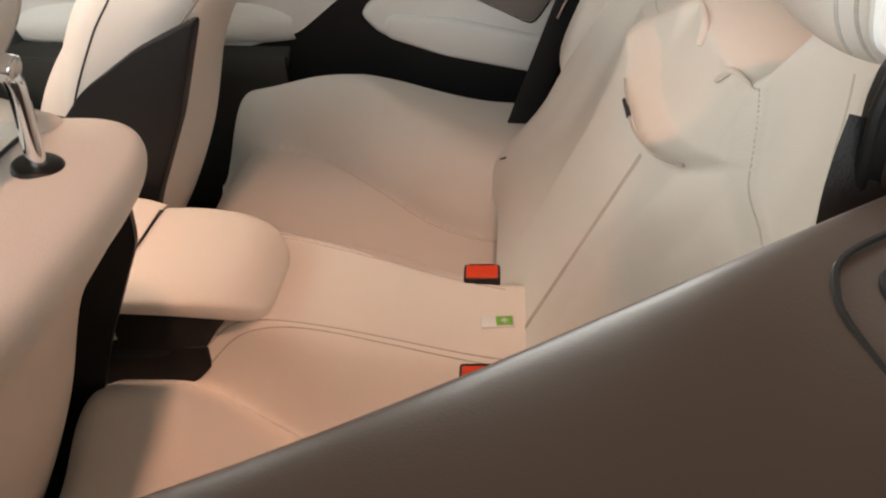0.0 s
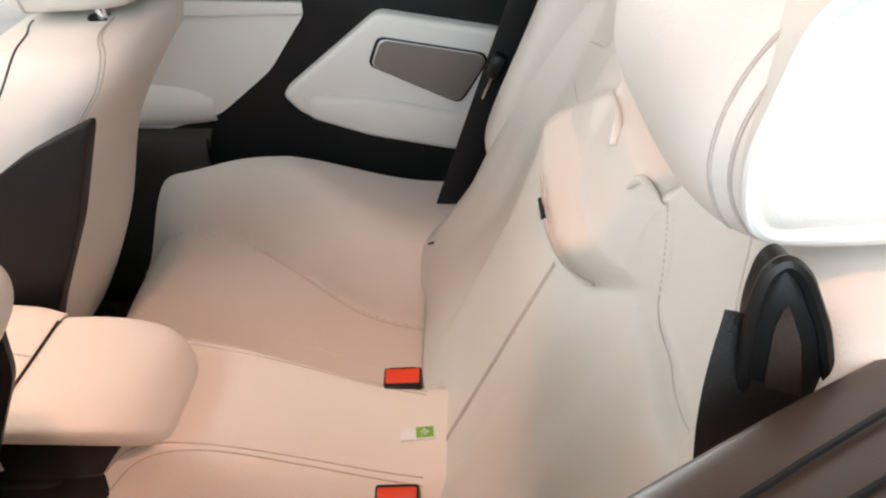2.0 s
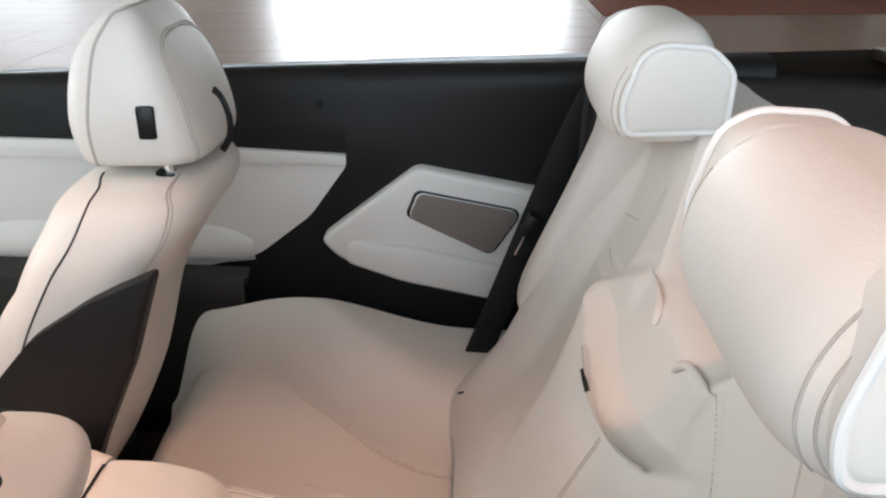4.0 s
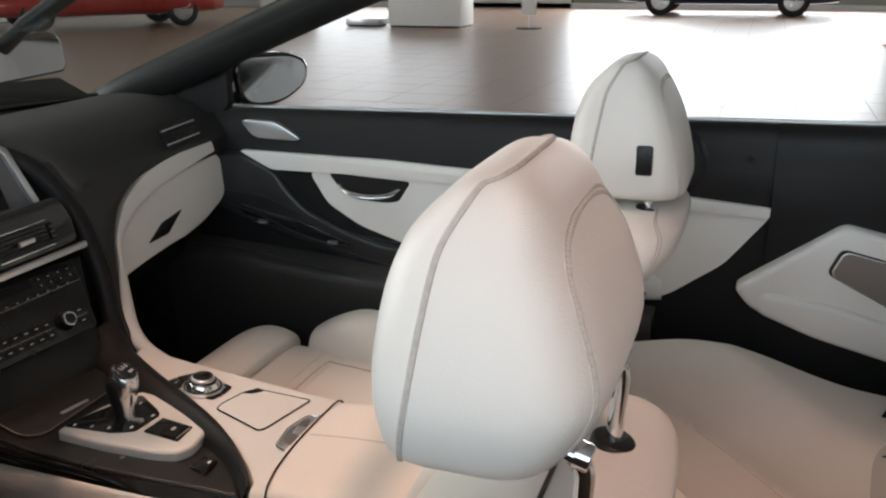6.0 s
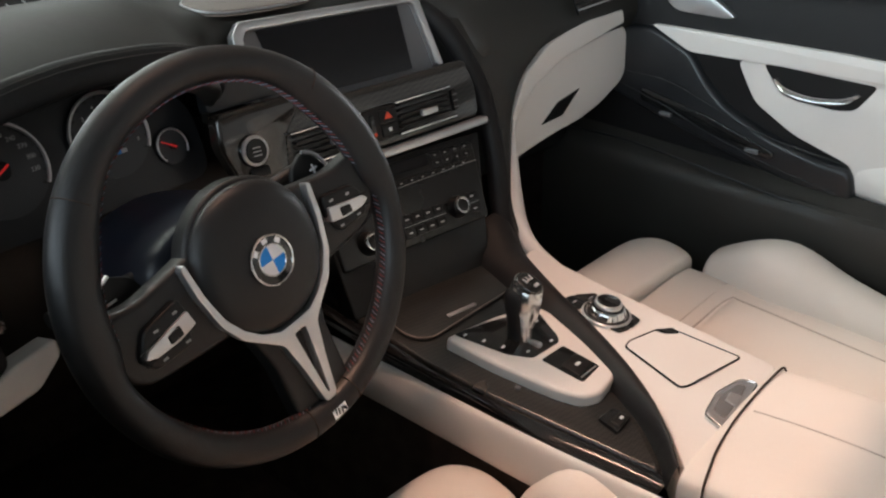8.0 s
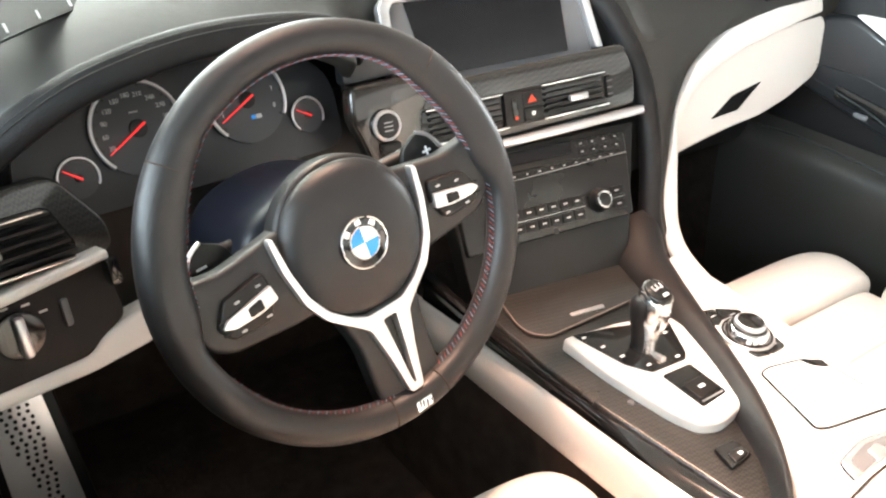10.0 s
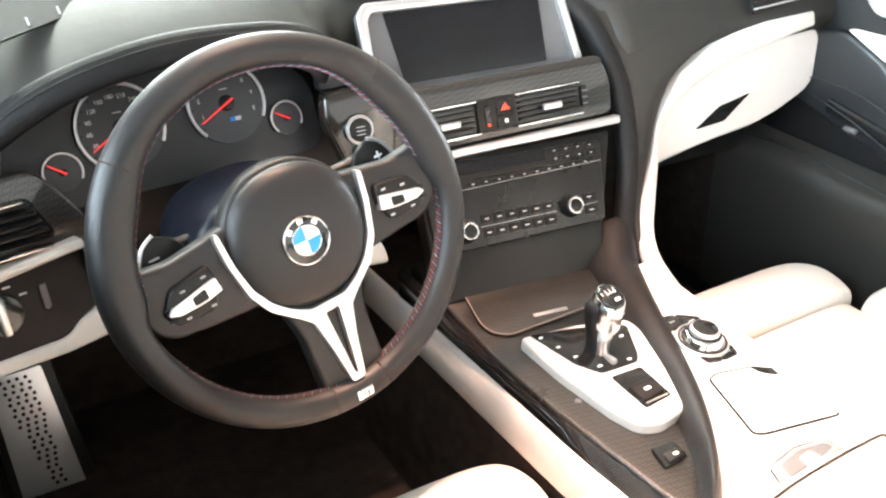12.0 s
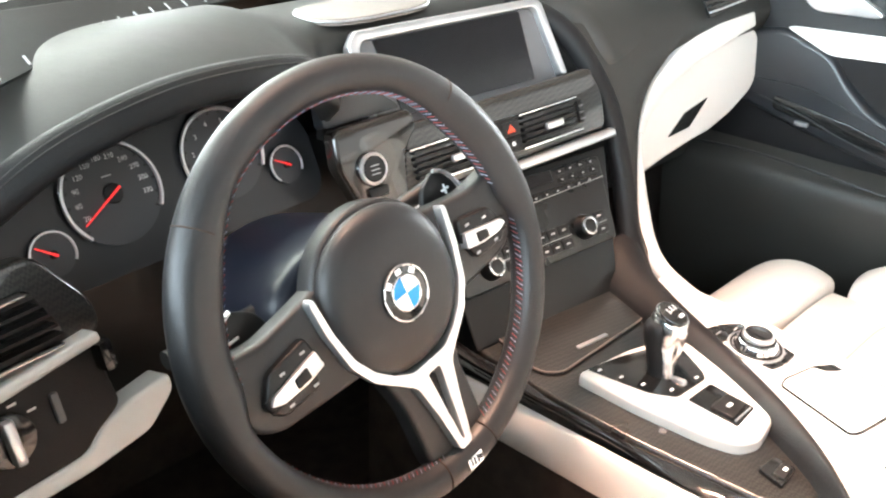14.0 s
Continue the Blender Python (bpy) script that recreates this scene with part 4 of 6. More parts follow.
def seat_belt(s):
    """A belt that comes through a guide on the seat's shoulder and runs down its outer edge."""
    b = thing("seat_belt", "black rear seat belt hanging beside the bench", "seat belt", (s * 0.56, -0.73, 0.42), "rear belts")
    if s > 0:
        line = curve([(0.575, -0.935, 0.95), (0.583, -0.895, 0.86), (0.59, -0.838, 0.71), (0.585, -0.785, 0.57), (0.575, -0.735, 0.44)], 30)
    else:
        line = curve([(-0.488, -0.908, 0.950), (-0.505, -0.897, 0.910), (-0.552, -0.885, 0.85), (-0.595, -0.860, 0.76), (-0.610, -0.81, 0.60)], 30)
    part("webbing", tube(line, 0.024, 10, flat=0.07, up=(1, 0, 0)), BLACK, b, "black webbing")
    tm = Matrix.Translation((0.588, -0.828, 0.705) if s > 0 else (-0.603, -0.835, 0.68)) @ Matrix.Rotation(radians(24), 4, "X")
    part("tongue_grip", box(-0.028, 0.028, -0.010, 0.010, -0.02, 0.02, 0.005, m=tm), PLASTIC, b)
    part("tongue", box(-0.014, 0.014, -0.002, 0.002, -0.06, -0.015, 0.001, m=tm), CHROME, b, "steel buckle tongue")
    if s > 0:
        gm = plane_at((0.523, -0.912, 0.90), (0.42, 0.9, 0), (0, -0.30, 0.95))
        plate = rounded([(-0.011, -0.10), (-0.012, 0.055), (-0.004, 0.088), (0.008, 0.078), (0.014, 0.0), (0.013, -0.10)], 0.008)
        gap = rounded([(-0.004, -0.07), (-0.005, 0.04), (0.002, 0.05), (0.006, 0.0), (0.005, -0.07)], 0.003)
        deep = 0.012
    else:
        gm = on_side(-0.482)
        plate = rounded(yz([(-0.892, 0.850), (-0.893, 0.962), (-0.8965, 0.979), (-0.9025, 0.984), (-0.910, 0.977), (-0.921, 0.952), (-0.928, 0.922), (-0.930, 0.850)]), 0.006)
        gap = rounded(yz([(-0.9005, 0.868), (-0.9015, 0.955), (-0.905, 0.966), (-0.9125, 0.948), (-0.9175, 0.918), (-0.918, 0.868)]), 0.004)
        deep = 0.016
    part("guide", slab(plate, deep, gm, 0.004), PLASTIC, b, "black belt guide")
    part("guide_slot", slab(gap, deep + 0.0008, gm), CARPET, b)
    part("guide_rim", tube([gm @ Vector((p[0], p[1], deep - 0.001)) for p in plate], 0.0035, 8, True), PLASTIC, b)
    return b


seat_belt(1)
seat_belt(-1)


def buckle(x, y, z, turn):
    b = thing("belt_buckle", "black belt buckle with red release on the rear bench", "belt buckle", (x, y, z - 0.05), "rear buckles")
    m = Matrix.Translation((x, y, z)) @ Matrix.Rotation(turn, 4, "Y")
    part("case", box(-0.014, 0.014, -0.0235, 0.0235, -0.060, 0.0, 0.004, 3, m=m), PLASTIC, b, "black buckle case")
    part("release", box(-0.0115, 0.0095, -0.0205, 0.0205, -0.003, 0.0022, 0.0016, m=m), RED, b, "red release button")
    part("tongue_slot", box(0.0085, 0.0120, -0.016, 0.016, -0.003, 0.0008, m=m), GLOSS, b)
    return b


buckle(0.062, -0.690, 0.492, radians(-14))
buckle(-0.128, -0.694, 0.485, radians(-24))


def care_tag():
    t = thing("seat_tag", "small white and green tag on the bench", "tag", (-0.035, -0.72, 0.49))
    z = cushion_z(-0.033, -0.712) + 0.002
    m = Matrix.Translation((-0.033, -0.712, z)) @ Matrix.Rotation(radians(95), 4, "Z")
    part("label", box(-0.020, 0.020, -0.010, 0.010, -0.002, 0.0012, 0.0004, m=m), WHITE_ENAMEL, t)
    part("field", box(-0.018, 0.002, -0.0085, 0.0085, 0.0, 0.0018, m=m), GREEN, t, "green field")
    part("mark", box(-0.0125, -0.0035, -0.0015, 0.0015, 0.0, 0.0024, m=m), WHITE_MARK, t)
    part("mark", box(-0.0095, -0.0065, -0.0045, 0.0045, 0.0, 0.0024, m=m), WHITE_MARK, t)


care_tag()


# ---- dashboard ----
dash = thing("dashboard", "anthracite leather dashboard with carbon trim and cream lower panel", "dashboard", (0, 0.9, 0.4))


def dashboard():
    side = [(1.12, 0.905), (1.02, 0.935), (0.92, 0.945), (0.82, 0.938), (0.755, 0.912), (0.715, 0.872), (0.70, 0.84), (0.715, 0.80)]
    middle = [(1.12, 0.905), (1.02, 0.935), (0.93, 0.944), (0.87, 0.942), (0.835, 0.934), (0.818, 0.91), (0.816, 0.86), (0.815, 0.80)]
    driver = [(1.12, 0.905), (1.02, 0.945), (0.93, 0.966), (0.85, 0.972), (0.775, 0.960), (0.715, 0.936), (0.700, 0.918), (0.745, 0.905)]
    def top(u, v):
        x = -0.76 + 1.52 * u
        wp = step(0.19, 0.27, x) + 1 - step(-0.70, -0.60, x)
        wd = step(-0.66, -0.56, x) * (1 - step(-0.24, -0.165, x))
        arch = 0.055 * abs((x + 0.395) / 0.19) ** 2.4 if wd > 0 else 0
        p, q, r = smooth(side, v), smooth(middle, v), smooth(driver, v)
        wm = max(1 - wp - wd, 0)
        k = 1 / (wp + wd + wm)
        y = k * (wp * p[0] + wd * r[0] + wm * q[0])
        z = k * (wp * p[1] + wd * (r[1] - min(arch, 0.06) * step(0.2, 0.7, v)) + wm * q[1])
        return (x, y, z)
    part("dash_top", sheet(top, 110, 50, -0.008), DASH, dash, "anthracite leather dash top", 60)
    brow = curve([(-0.675, 0.745, 0.785), (-0.645, 0.715, 0.845), (-0.60, 0.700, 0.886), (-0.53, 0.694, 0.922), (-0.429, 0.694, 0.944), (-0.33, 0.702, 0.944), (-0.254, 0.720, 0.930), (-0.205, 0.752, 0.90), (-0.185, 0.778, 0.865)], 60)
    part("hood_brow", tube([p + Vector((0, 0.004, -0.012)) for p in brow], 0.011, 14, flat=1.7, up=(0, 0, 1)), BLACK, dash, "black leather brow over the instruments")
    for o in (0.004, -0.002):
        part("brow_seam", tube([p + Vector((0, -0.0055, o)) for p in brow], 0.0006, 5), DASH, dash)
    # padded ridge that divides the stack from the passenger's side
    ridge = curve([(0.158, 0.815, 0.930), (0.185, 0.785, 0.915), (0.215, 0.742, 0.875), (0.240, 0.700, 0.80), (0.244, 0.672, 0.73), (0.234, 0.645, 0.66), (0.210, 0.615, 0.60), (0.19, 0.575, 0.556)], 40)
    part("stack_ridge", tube(ridge, lambda t: 0.010 + 0.007 * step(0.0, 0.25, t), 14), BLACK, dash, "dark padded ridge beside the centre stack")
    rim = [(0.46, 0.700, 0.85), (0.40, 0.692, 0.822), (0.345, 0.688, 0.785), (0.322, 0.686, 0.73), (0.312, 0.682, 0.665), (0.272, 0.652, 0.61), (0.228, 0.60, 0.585), (0.20, 0.555, 0.556)]
    def flank(u, v):
        p = Vector(smooth([tuple(q) for q in ridge], 0.22 + 0.78 * v)) + Vector((0.006, -0.004, 0.0))
        q = Vector(smooth(rim, v))
        return p.lerp(q, u) + Vector((0, -0.012 * math.sin(math.pi * u), 0))
    part("stack_flank", sheet(flank, 12, 40), DASH, dash, "anthracite leather flank of the stack")
    part("lower_body", box(-0.72, 0.72, 0.80, 1.12, 0.55, 0.83, 0.04), PLASTIC, dash)
    # cream lower panel with glovebox
    g = plane_at((0.0, 0.69, 0.0), (1, 0.0, 0), (0, 0.06, 1))
    glove = rounded([(0.330, 0.630), (0.430, 0.646), (0.500, 0.654), (0.568, 0.659), (0.640, 0.675), (0.712, 0.703), (0.757, 0.758), (0.712, 0.816), (0.58, 0.806), (0.47, 0.787), (0.40, 0.758), (0.358, 0.725), (0.334, 0.680)], 0.014)
    part("glovebox", slab(glove, 0.03, g, 0.014, 4), CREAM_TRIM, dash, "cream leather glovebox lid")
    strip = rounded([(0.316, 0.640), (0.326, 0.640), (0.338, 0.690), (0.362, 0.731), (0.405, 0.764), (0.480, 0.790), (0.585, 0.808), (0.692, 0.823), (0.684, 0.848), (0.565, 0.845), (0.505, 0.838), (0.440, 0.824), (0.372, 0.786), (0.336, 0.727)], 0.006)
    part("trim_strip", slab(strip, 0.042, g, 0.010, 4), CREAM_TRIM, dash, "padded cream strip over the glovebox")
    # the lid's edge shade, drawn as a darker cream line
    part("lid_edge", tube([g @ Vector((a, b, 0.029)) for a, b in ((0.700, 0.815), (0.722, 0.790), (0.728, 0.765), (0.705, 0.728), (0.670, 0.704))], 0.0012, 6), CREASE_SHADE, dash)
    part("glovebox_latch", slab(rounded([(0.433, 0.680), (0.500, 0.683), (0.557, 0.7225), (0.484, 0.711)], 0.004), 0.0315, g, 0.001), GLOSS, dash, "black glovebox latch")


def dash_fittings():
    v = thing("side_vent", "dark air vent at the dashboard's far end", "air vent", (0.6, 0.70, 0.86))
    m = plane_at((0.575, 0.702, 0.885), (1, -0.02, 0.06), (0, 0.35, 0.937))
    part("recess", slab(rounded([(-0.055, -0.022), (-0.060, 0.024), (0.050, 0.026), (0.062, -0.012)], 0.006), 0.004, m @ Matrix.Translation((0, 0, -0.002))), GLOSS, v)
    for k in range(4):
        z = -0.013 + 0.010 * k
        part("slat", box(-0.052, 0.05, z - 0.0014, z + 0.0014, 0.0, 0.010, m=m), SATIN if k in (0, 3) else PLASTIC, v)
    g = thing("dash_speaker", "raised oval loudspeaker cover on the dash top", "loudspeaker", (-0.06, 0.865, 0.94))
    gm = Matrix.Translation((-0.06, 0.865, 0.938)) @ Matrix.Rotation(radians(4), 4, "X")
    oval = [(0.095 * sgn(math.cos(t), 0.7), 0.05 * sgn(math.sin(t), 0.7)) for t in [2 * math.pi * i / 40 for i in range(40)]]
    part("cover", slab(oval, 0.008, gm, 0.003), MESHGREY, g, "brown-grey perforated cover")
    part("cover_rim", tube([gm @ Vector((p[0] * 1.01, p[1] * 1.01, 0.005)) for p in oval], 0.0015, 6, True), SATIN, g, "bright metal rim")


dash_fittings()


def driver_panel():
    d = thing("light_panel", "driver's side vent and light switch panel with cream lower edge", "control panel", (-0.62, 0.68, 0.6))
    m = plane_at((-0.605, 0.668, 0.740), (0.985, 0.17, 0.0), (0, 0.20, 0.98))
    part("carbon_panel", slab(rounded([(-0.10, 0.0), (-0.10, 0.085), (0.035, 0.09), (0.075, 0.03), (0.075, 0.0)], 0.015), 0.02, m @ Matrix.Translation((0, 0, -0.03)), 0.004), CARBON, d, "carbon fibre trim")
    part("vent_recess", slab(rounded([(-0.095, 0.010), (-0.095, 0.064), (0.020, 0.064), (0.040, 0.016)], 0.008), 0.003, m @ Matrix.Translation((0, 0, -0.01))), GLOSS, d)
    for k in range(5):
        z = 0.017 + 0.0105 * k
        part("slat", box(-0.093, 0.034 - 0.004 * k, z - 0.0014, z + 0.0014, -0.008, 0.006, m=m), PLASTIC, d)
    part("vent_edge", box(-0.098, 0.030, 0.008, 0.0112, -0.006, 0.008, 0.001, m=m), CHROME, d)
    part("vent_edge", box(-0.098, 0.012, 0.0615, 0.0640, -0.006, 0.008, 0.001, m=m), CHROME, d)
    part("vent_tab", box(-0.062, -0.035, 0.030, 0.038, 0.004, 0.010, 0.002, m=m), SATIN, d)
    part("satin_bar", box(-0.13, 0.060, -0.0055, 0.0055, -0.02, 0.012, 0.004, 3, m=m @ Matrix.Translation((0, -0.0025, 0)) @ Matrix.Rotation(radians(6), 4, "Z")), CREAM_TRIM, d, "cream trim bar")
    part("switch_plate", slab(rounded([(-0.13, -0.100), (-0.13, -0.010), (0.058, -0.004), (0.066, -0.070), (0.036, -0.085), (0.02, -0.098)], 0.010), 0.012, m @ Matrix.Translation((0, 0, -0.015)), 0.003), BLACK, d, "black switch plate")
    k = m @ Matrix.Translation((-0.040, -0.048, 0))
    part("light_switch", disc(0.024, 0.005, k, 36, 0.002), GLOSS, d, "round black light switch")
    part("switch_grip", box(-0.005, 0.005, -0.021, 0.021, 0.004, 0.016, 0.003, m=k), SATIN, d, "silver switch grip")
    for a, b in ((-0.066, -0.024), (-0.046, -0.019), (-0.026, -0.022), (-0.012, -0.034)):
        part("switch_mark", box(a - 0.004, a + 0.004, b - 0.001, b + 0.001, -0.003, -0.0022, m=m), WHITE_MARK, d)
    part("dimmer_wheel", box(0.004, 0.012, -0.058, -0.028, -0.004, 0.003, 0.003, m=m), GREYPLASTIC, d, "ribbed dimmer wheel")
    part("vent_wheel", box(0.054, 0.068, -0.032, 0.000, -0.01, 0.014, 0.005, m=m), GLOSS, d, "black vent wheel")
    low = rounded([(-0.13, -0.114), (0.020, -0.116), (0.085, -0.110), (0.120, -0.085), (0.120, -0.066), (0.070, -0.072), (0.036, -0.083), (0.020, -0.098), (-0.13, -0.098)], 0.008)
    part("lower_edge", slab(low, 0.030, m @ Matrix.Translation((0, 0, -0.03)), 0.008), CREAM_TRIM, d, "cream leather lower edge")
    knee = plane_at((0, 0.675, 0), (1, 0, 0), (0, 0.25, 0.968))
    part("knee_panel", slab(rounded([(-0.42, 0.66), (-0.42, 0.72), (-0.235, 0.73), (-0.165, 0.645), (-0.158, 0.615), (-0.25, 0.625)], 0.012), 0.025, Matrix.Translation((0, -0.12, 0)) @ knee, 0.008), CREAM_TRIM, d, "cream leather knee panel")
    p = thing("foot_rest", "perforated aluminium foot rest in the driver's footwell", "foot rest", (-0.67, 0.93, 0.2))
    fm = plane_at((-0.64, 0.985, 0.29), (1, 0, 0), (0, 0.35, 0.93))
    part("plate", slab(rounded([(-0.034, -0.125), (0.060, -0.125), (0.0385, 0.104), (-0.040, 0.100)], 0.006), 0.004, fm, 0.001), SATIN, p, "brushed aluminium plate")
    for j in range(20):
        n = 4 if j < 9 else 3 if j < 15 else 2
        x0 = -0.022 + 0.0012 * j + (4 - n) * 0.0068
        for i in range(n):
            q = fm @ Matrix.Translation((x0 + 0.0118 * i + 0.0030 * (j % 2), 0.092 - 0.0094 * j, 0.004))
            part("stud", disc(0.0030, 0.0012, q, 10), RUBBER, p)
    part("plate_badge", box(0.006, 0.020, -0.112, -0.104, 0.0035, 0.0048, m=fm), GLOSS, p)
    part("back_plate", slab(rounded([(-0.046, -0.135), (0.078, -0.135), (0.055, 0.112), (-0.05, 0.110)], 0.008), 0.03, fm @ Matrix.Translation((0, 0, -0.032)), 0.004), PLASTIC, p)
    b = thing("start_button", "round start button with a warm lit ring", "button", (-0.187, 0.70, 0.78))
    sm = plane_at((-0.187, 0.712, 0.794), (1, -0.05, 0), (0, 0.25, 0.968))
    part("mount", slab(rounded([(-0.020, -0.052), (0.048, -0.052), (0.058, 0.008), (0.082, 0.034), (0.074, 0.056), (-0.040, 0.052), (-0.044, 0.012), (-0.034, -0.012)], 0.010), 0.02, sm @ Matrix.Translation((0, 0, -0.022)), 0.006), LACQUER, b, "brown-black lacquered panel round the button")
    part("upper_panel", slab(rounded([(-0.036, 0.048), (0.080, 0.052), (0.020, 0.100), (-0.032, 0.104)], 0.008), 0.02, sm @ Matrix.Translation((0, 0.006, -0.045)), 0.004), DARKTRIM, b)
    part("bezel", disc(0.0205, 0.005, sm @ Matrix.Translation((0, 0, -0.003)), 40, 0.002), GLOSS, b, "black button bezel")
    part("cap", disc(0.0155, 0.008, sm, 36, 0.002), PLASTIC, b)
    part("lit_ring", ring(0.0165, 0.0030, sm @ Matrix.Translation((0, 0, 0.004)), 40), SATIN, b, "bright ring")
    for z in (0.004, -0.001, -0.006):
        part("mark", box(-0.006, 0.006, z - 0.0006, z + 0.0006, 0.008, 0.0084, m=sm), PRINT, b)
    part("stop_key", box(-0.011, 0.017, -0.034, -0.022, -0.002, 0.004, 0.003, m=sm), PLASTIC, b)


dashboard()
driver_panel()


def centre_stack():
    s = thing("control_screen", "black display in a satin aluminium frame on the dash", "display", (0.03, 0.78, 0.83))
    m = plane_at((0.020, 0.776, 0.880), (1, -0.115, 0), (0, 0.33, 0.944))
    part("housing", slab(rounded([(-0.156, -0.075), (0.168, -0.066), (0.150, 0.048), (-0.154, 0.044)], 0.008), 0.022, m @ Matrix.Translation((0, 0, -0.021)), 0.003), GREYPLASTIC, s, "grey surround of the display")
    part("screen", slab(rounded([(-0.104, -0.060), (0.122, -0.053), (0.118, 0.041), (-0.124, 0.037)], 0.003), 0.0035, m), SCREEN, s, "dark display glass")
    band = [(-0.160, -0.078), (-0.146, -0.078), (-0.149, 0.028), (-0.142, 0.038), (0.138, 0.043), (0.145, 0.038), (0.166, -0.056), (0.180, -0.056), (0.157, 0.046), (0.147, 0.054), (-0.150, 0.051), (-0.164, 0.034)]
    part("frame", slab(rounded(band, 0.004, 3), 0.014, m @ Matrix.Translation((0, 0, -0.003)), 0.003), SATIN, s, "satin aluminium frame")
    v = thing("centre_stack", "dark centre stack with air vents, radio and climate keys", "control panel", (0.06, 0.69, 0.55))
    vm = plane_at((0.050, 0.690, 0.788), (1, -0.115, 0.045), (0, 0.25, 0.968))
    part("carbon_panel", slab(rounded([(-0.215, -0.042), (0.158, -0.040), (0.160, 0.010), (0.146, 0.044), (-0.215, 0.042)], 0.014), 0.02, Matrix.Translation((0, 0.020, 0)) @ vm, 0.004), CARBON, v, "carbon fibre trim")
    part("top_lip", slab(rounded([(-0.21, 0.032), (0.138, 0.031), (0.148, 0.046), (0.138, 0.052), (-0.21, 0.050)], 0.004), 0.012, vm @ Matrix.Translation((0, 0, -0.012)), 0.004), DASH, v, "grey leather lip over the vents")
    part("vent_housing", slab(rounded([(-0.192, -0.030), (0.128, -0.029), (0.134, 0.004), (0.122, 0.029), (-0.192, 0.029)], 0.010), 0.008, vm @ Matrix.Translation((0, 0, -0.010)), 0.003), DARKTRIM, v, "dark vent housing")
    for x0, x1 in ((-0.178, -0.069), (-0.003, 0.097)):
        part("vent_recess", slab(rounded([(x0, -0.021), (x1, -0.021), (x1, 0.019), (x0, 0.019)], 0.004), 0.003, vm @ Matrix.Translation((0, 0, -0.003))), GLOSS, v)
        for k in range(5):
            z = -0.0155 + 0.0078 * k
            part("slat", box(x0 + 0.002, x1 - 0.002, z - 0.0017, z + 0.0017, -0.001, 0.010, m=vm), PLASTIC, v)
        part("vent_edge", box(x0 - 0.003, x1 + 0.003, 0.0195, 0.0222, -0.001, 0.010, 0.0008, m=vm), CHROME, v, "bright vent edge")
        part("vent_edge", box(x0 - 0.003, x1 + 0.006, -0.0252, -0.0220, -0.001, 0.010, 0.0008, m=vm), CHROME, v, "bright vent edge")
        tx = 0.050 if x0 > -0.1 else -0.110
        part("vent_tab", box(tx - 0.015, tx + 0.015, -0.0085, 0.0005, 0.008, 0.016, 0.002, m=vm), SATIN, v, "satin vent tab")
    part("hazard_panel", box(-0.066, -0.006, -0.0245, 0.0215, -0.002, 0.009, 0.003, m=vm), PLASTIC, v)
    part("vent_wheel", box(-0.0560, -0.0475, -0.016, 0.014, 0.006, 0.0125, 0.003, m=vm), GLOSS, v, "ribbed vent wheel")
    part("wheel_mark", disc(0.0025, 0.0006, vm @ Matrix.Translation((-0.0518, -0.0135, 0.0124)), 12), RED, v)
    part("hazard_key", box(-0.038, -0.010, -0.002, 0.017, 0.006, 0.011, 0.002, m=vm), PLASTIC, v)
    part("lock_key", box(-0.038, -0.010, -0.021, -0.004, 0.006, 0.011, 0.002, m=vm), PLASTIC, v)
    part("lock_mark", box(-0.0265, -0.0215, -0.0145, -0.0095, 0.0108, 0.0116, m=vm), WHITE_MARK, v)
    tri = bmesh.new()
    tri.faces.new([tri.verts.new(vm @ Vector(p)) for p in ((-0.0315, 0.0030, 0.0114), (-0.0165, 0.0030, 0.0114), (-0.0240, 0.0135, 0.0114))])
    part("hazard_mark", tri, RED, v, "red hazard triangle")
    part("side_wheel", box(0.103, 0.114, -0.017, 0.015, -0.002, 0.006, 0.003, m=vm), PLASTIC, v)
    for z in (-0.011, -0.002, 0.007):
        part("wheel_rib", box(0.1045, 0.1125, z - 0.001, z + 0.001, 0.0055, 0.0068, m=vm), GREYPLASTIC, v)
    sm = plane_at((0.05, 0.6785, 0.7455), (1, -0.115, 0.045), (0, 0.25, 0.968))
    part("silver_bar", box(-0.225, 0.165, -0.0062, 0.0062, -0.01, 0.010, 0.004, 3, m=sm), SATIN, v, "satin aluminium bar")
    rm = plane_at((0.05, 0.640, 0.675), (1, -0.115, 0), (0, 0.50, 0.866))
    part("radio_face", slab(rounded([(-0.165, -0.060), (0.110, -0.056), (0.126, 0.060), (-0.165, 0.066)], 0.006), 0.02, rm @ Matrix.Translation((0, 0, -0.020)), 0.003), RADIO, v, "satin black radio and climate panel")
    part("stack_base", slab(rounded([(-0.170, -0.125), (0.085, -0.125), (0.150, 0.072), (-0.170, 0.072)], 0.006), 0.03, rm @ Matrix.Translation((0, 0, -0.036)), 0.004), PLASTIC, v, "dark body of the stack")
    part("display_strip", slab(rounded([(-0.16, 0.044), (0.030, 0.046), (0.030, 0.062), (-0.16, 0.062)], 0.002), 0.0012, rm), SCREEN, v, "dark radio display")
    part("disc_slot", box(-0.085, 0.110, 0.0345, 0.0375, -0.001, 0.0007, m=rm), GLOSS, v)
    part("key_line", tube([rm @ Vector((-0.16, 0.0225, 0.0006)), rm @ Vector((0.120, 0.0310, 0.0006))], 0.0010, 6), CHROME, v, "thin bright line")
    part("key_line", tube([rm @ Vector((-0.092, -0.0305, 0.0006)), rm @ Vector((0.030, -0.0300, 0.0006))], 0.0010, 6), CHROME, v, "thin bright line")
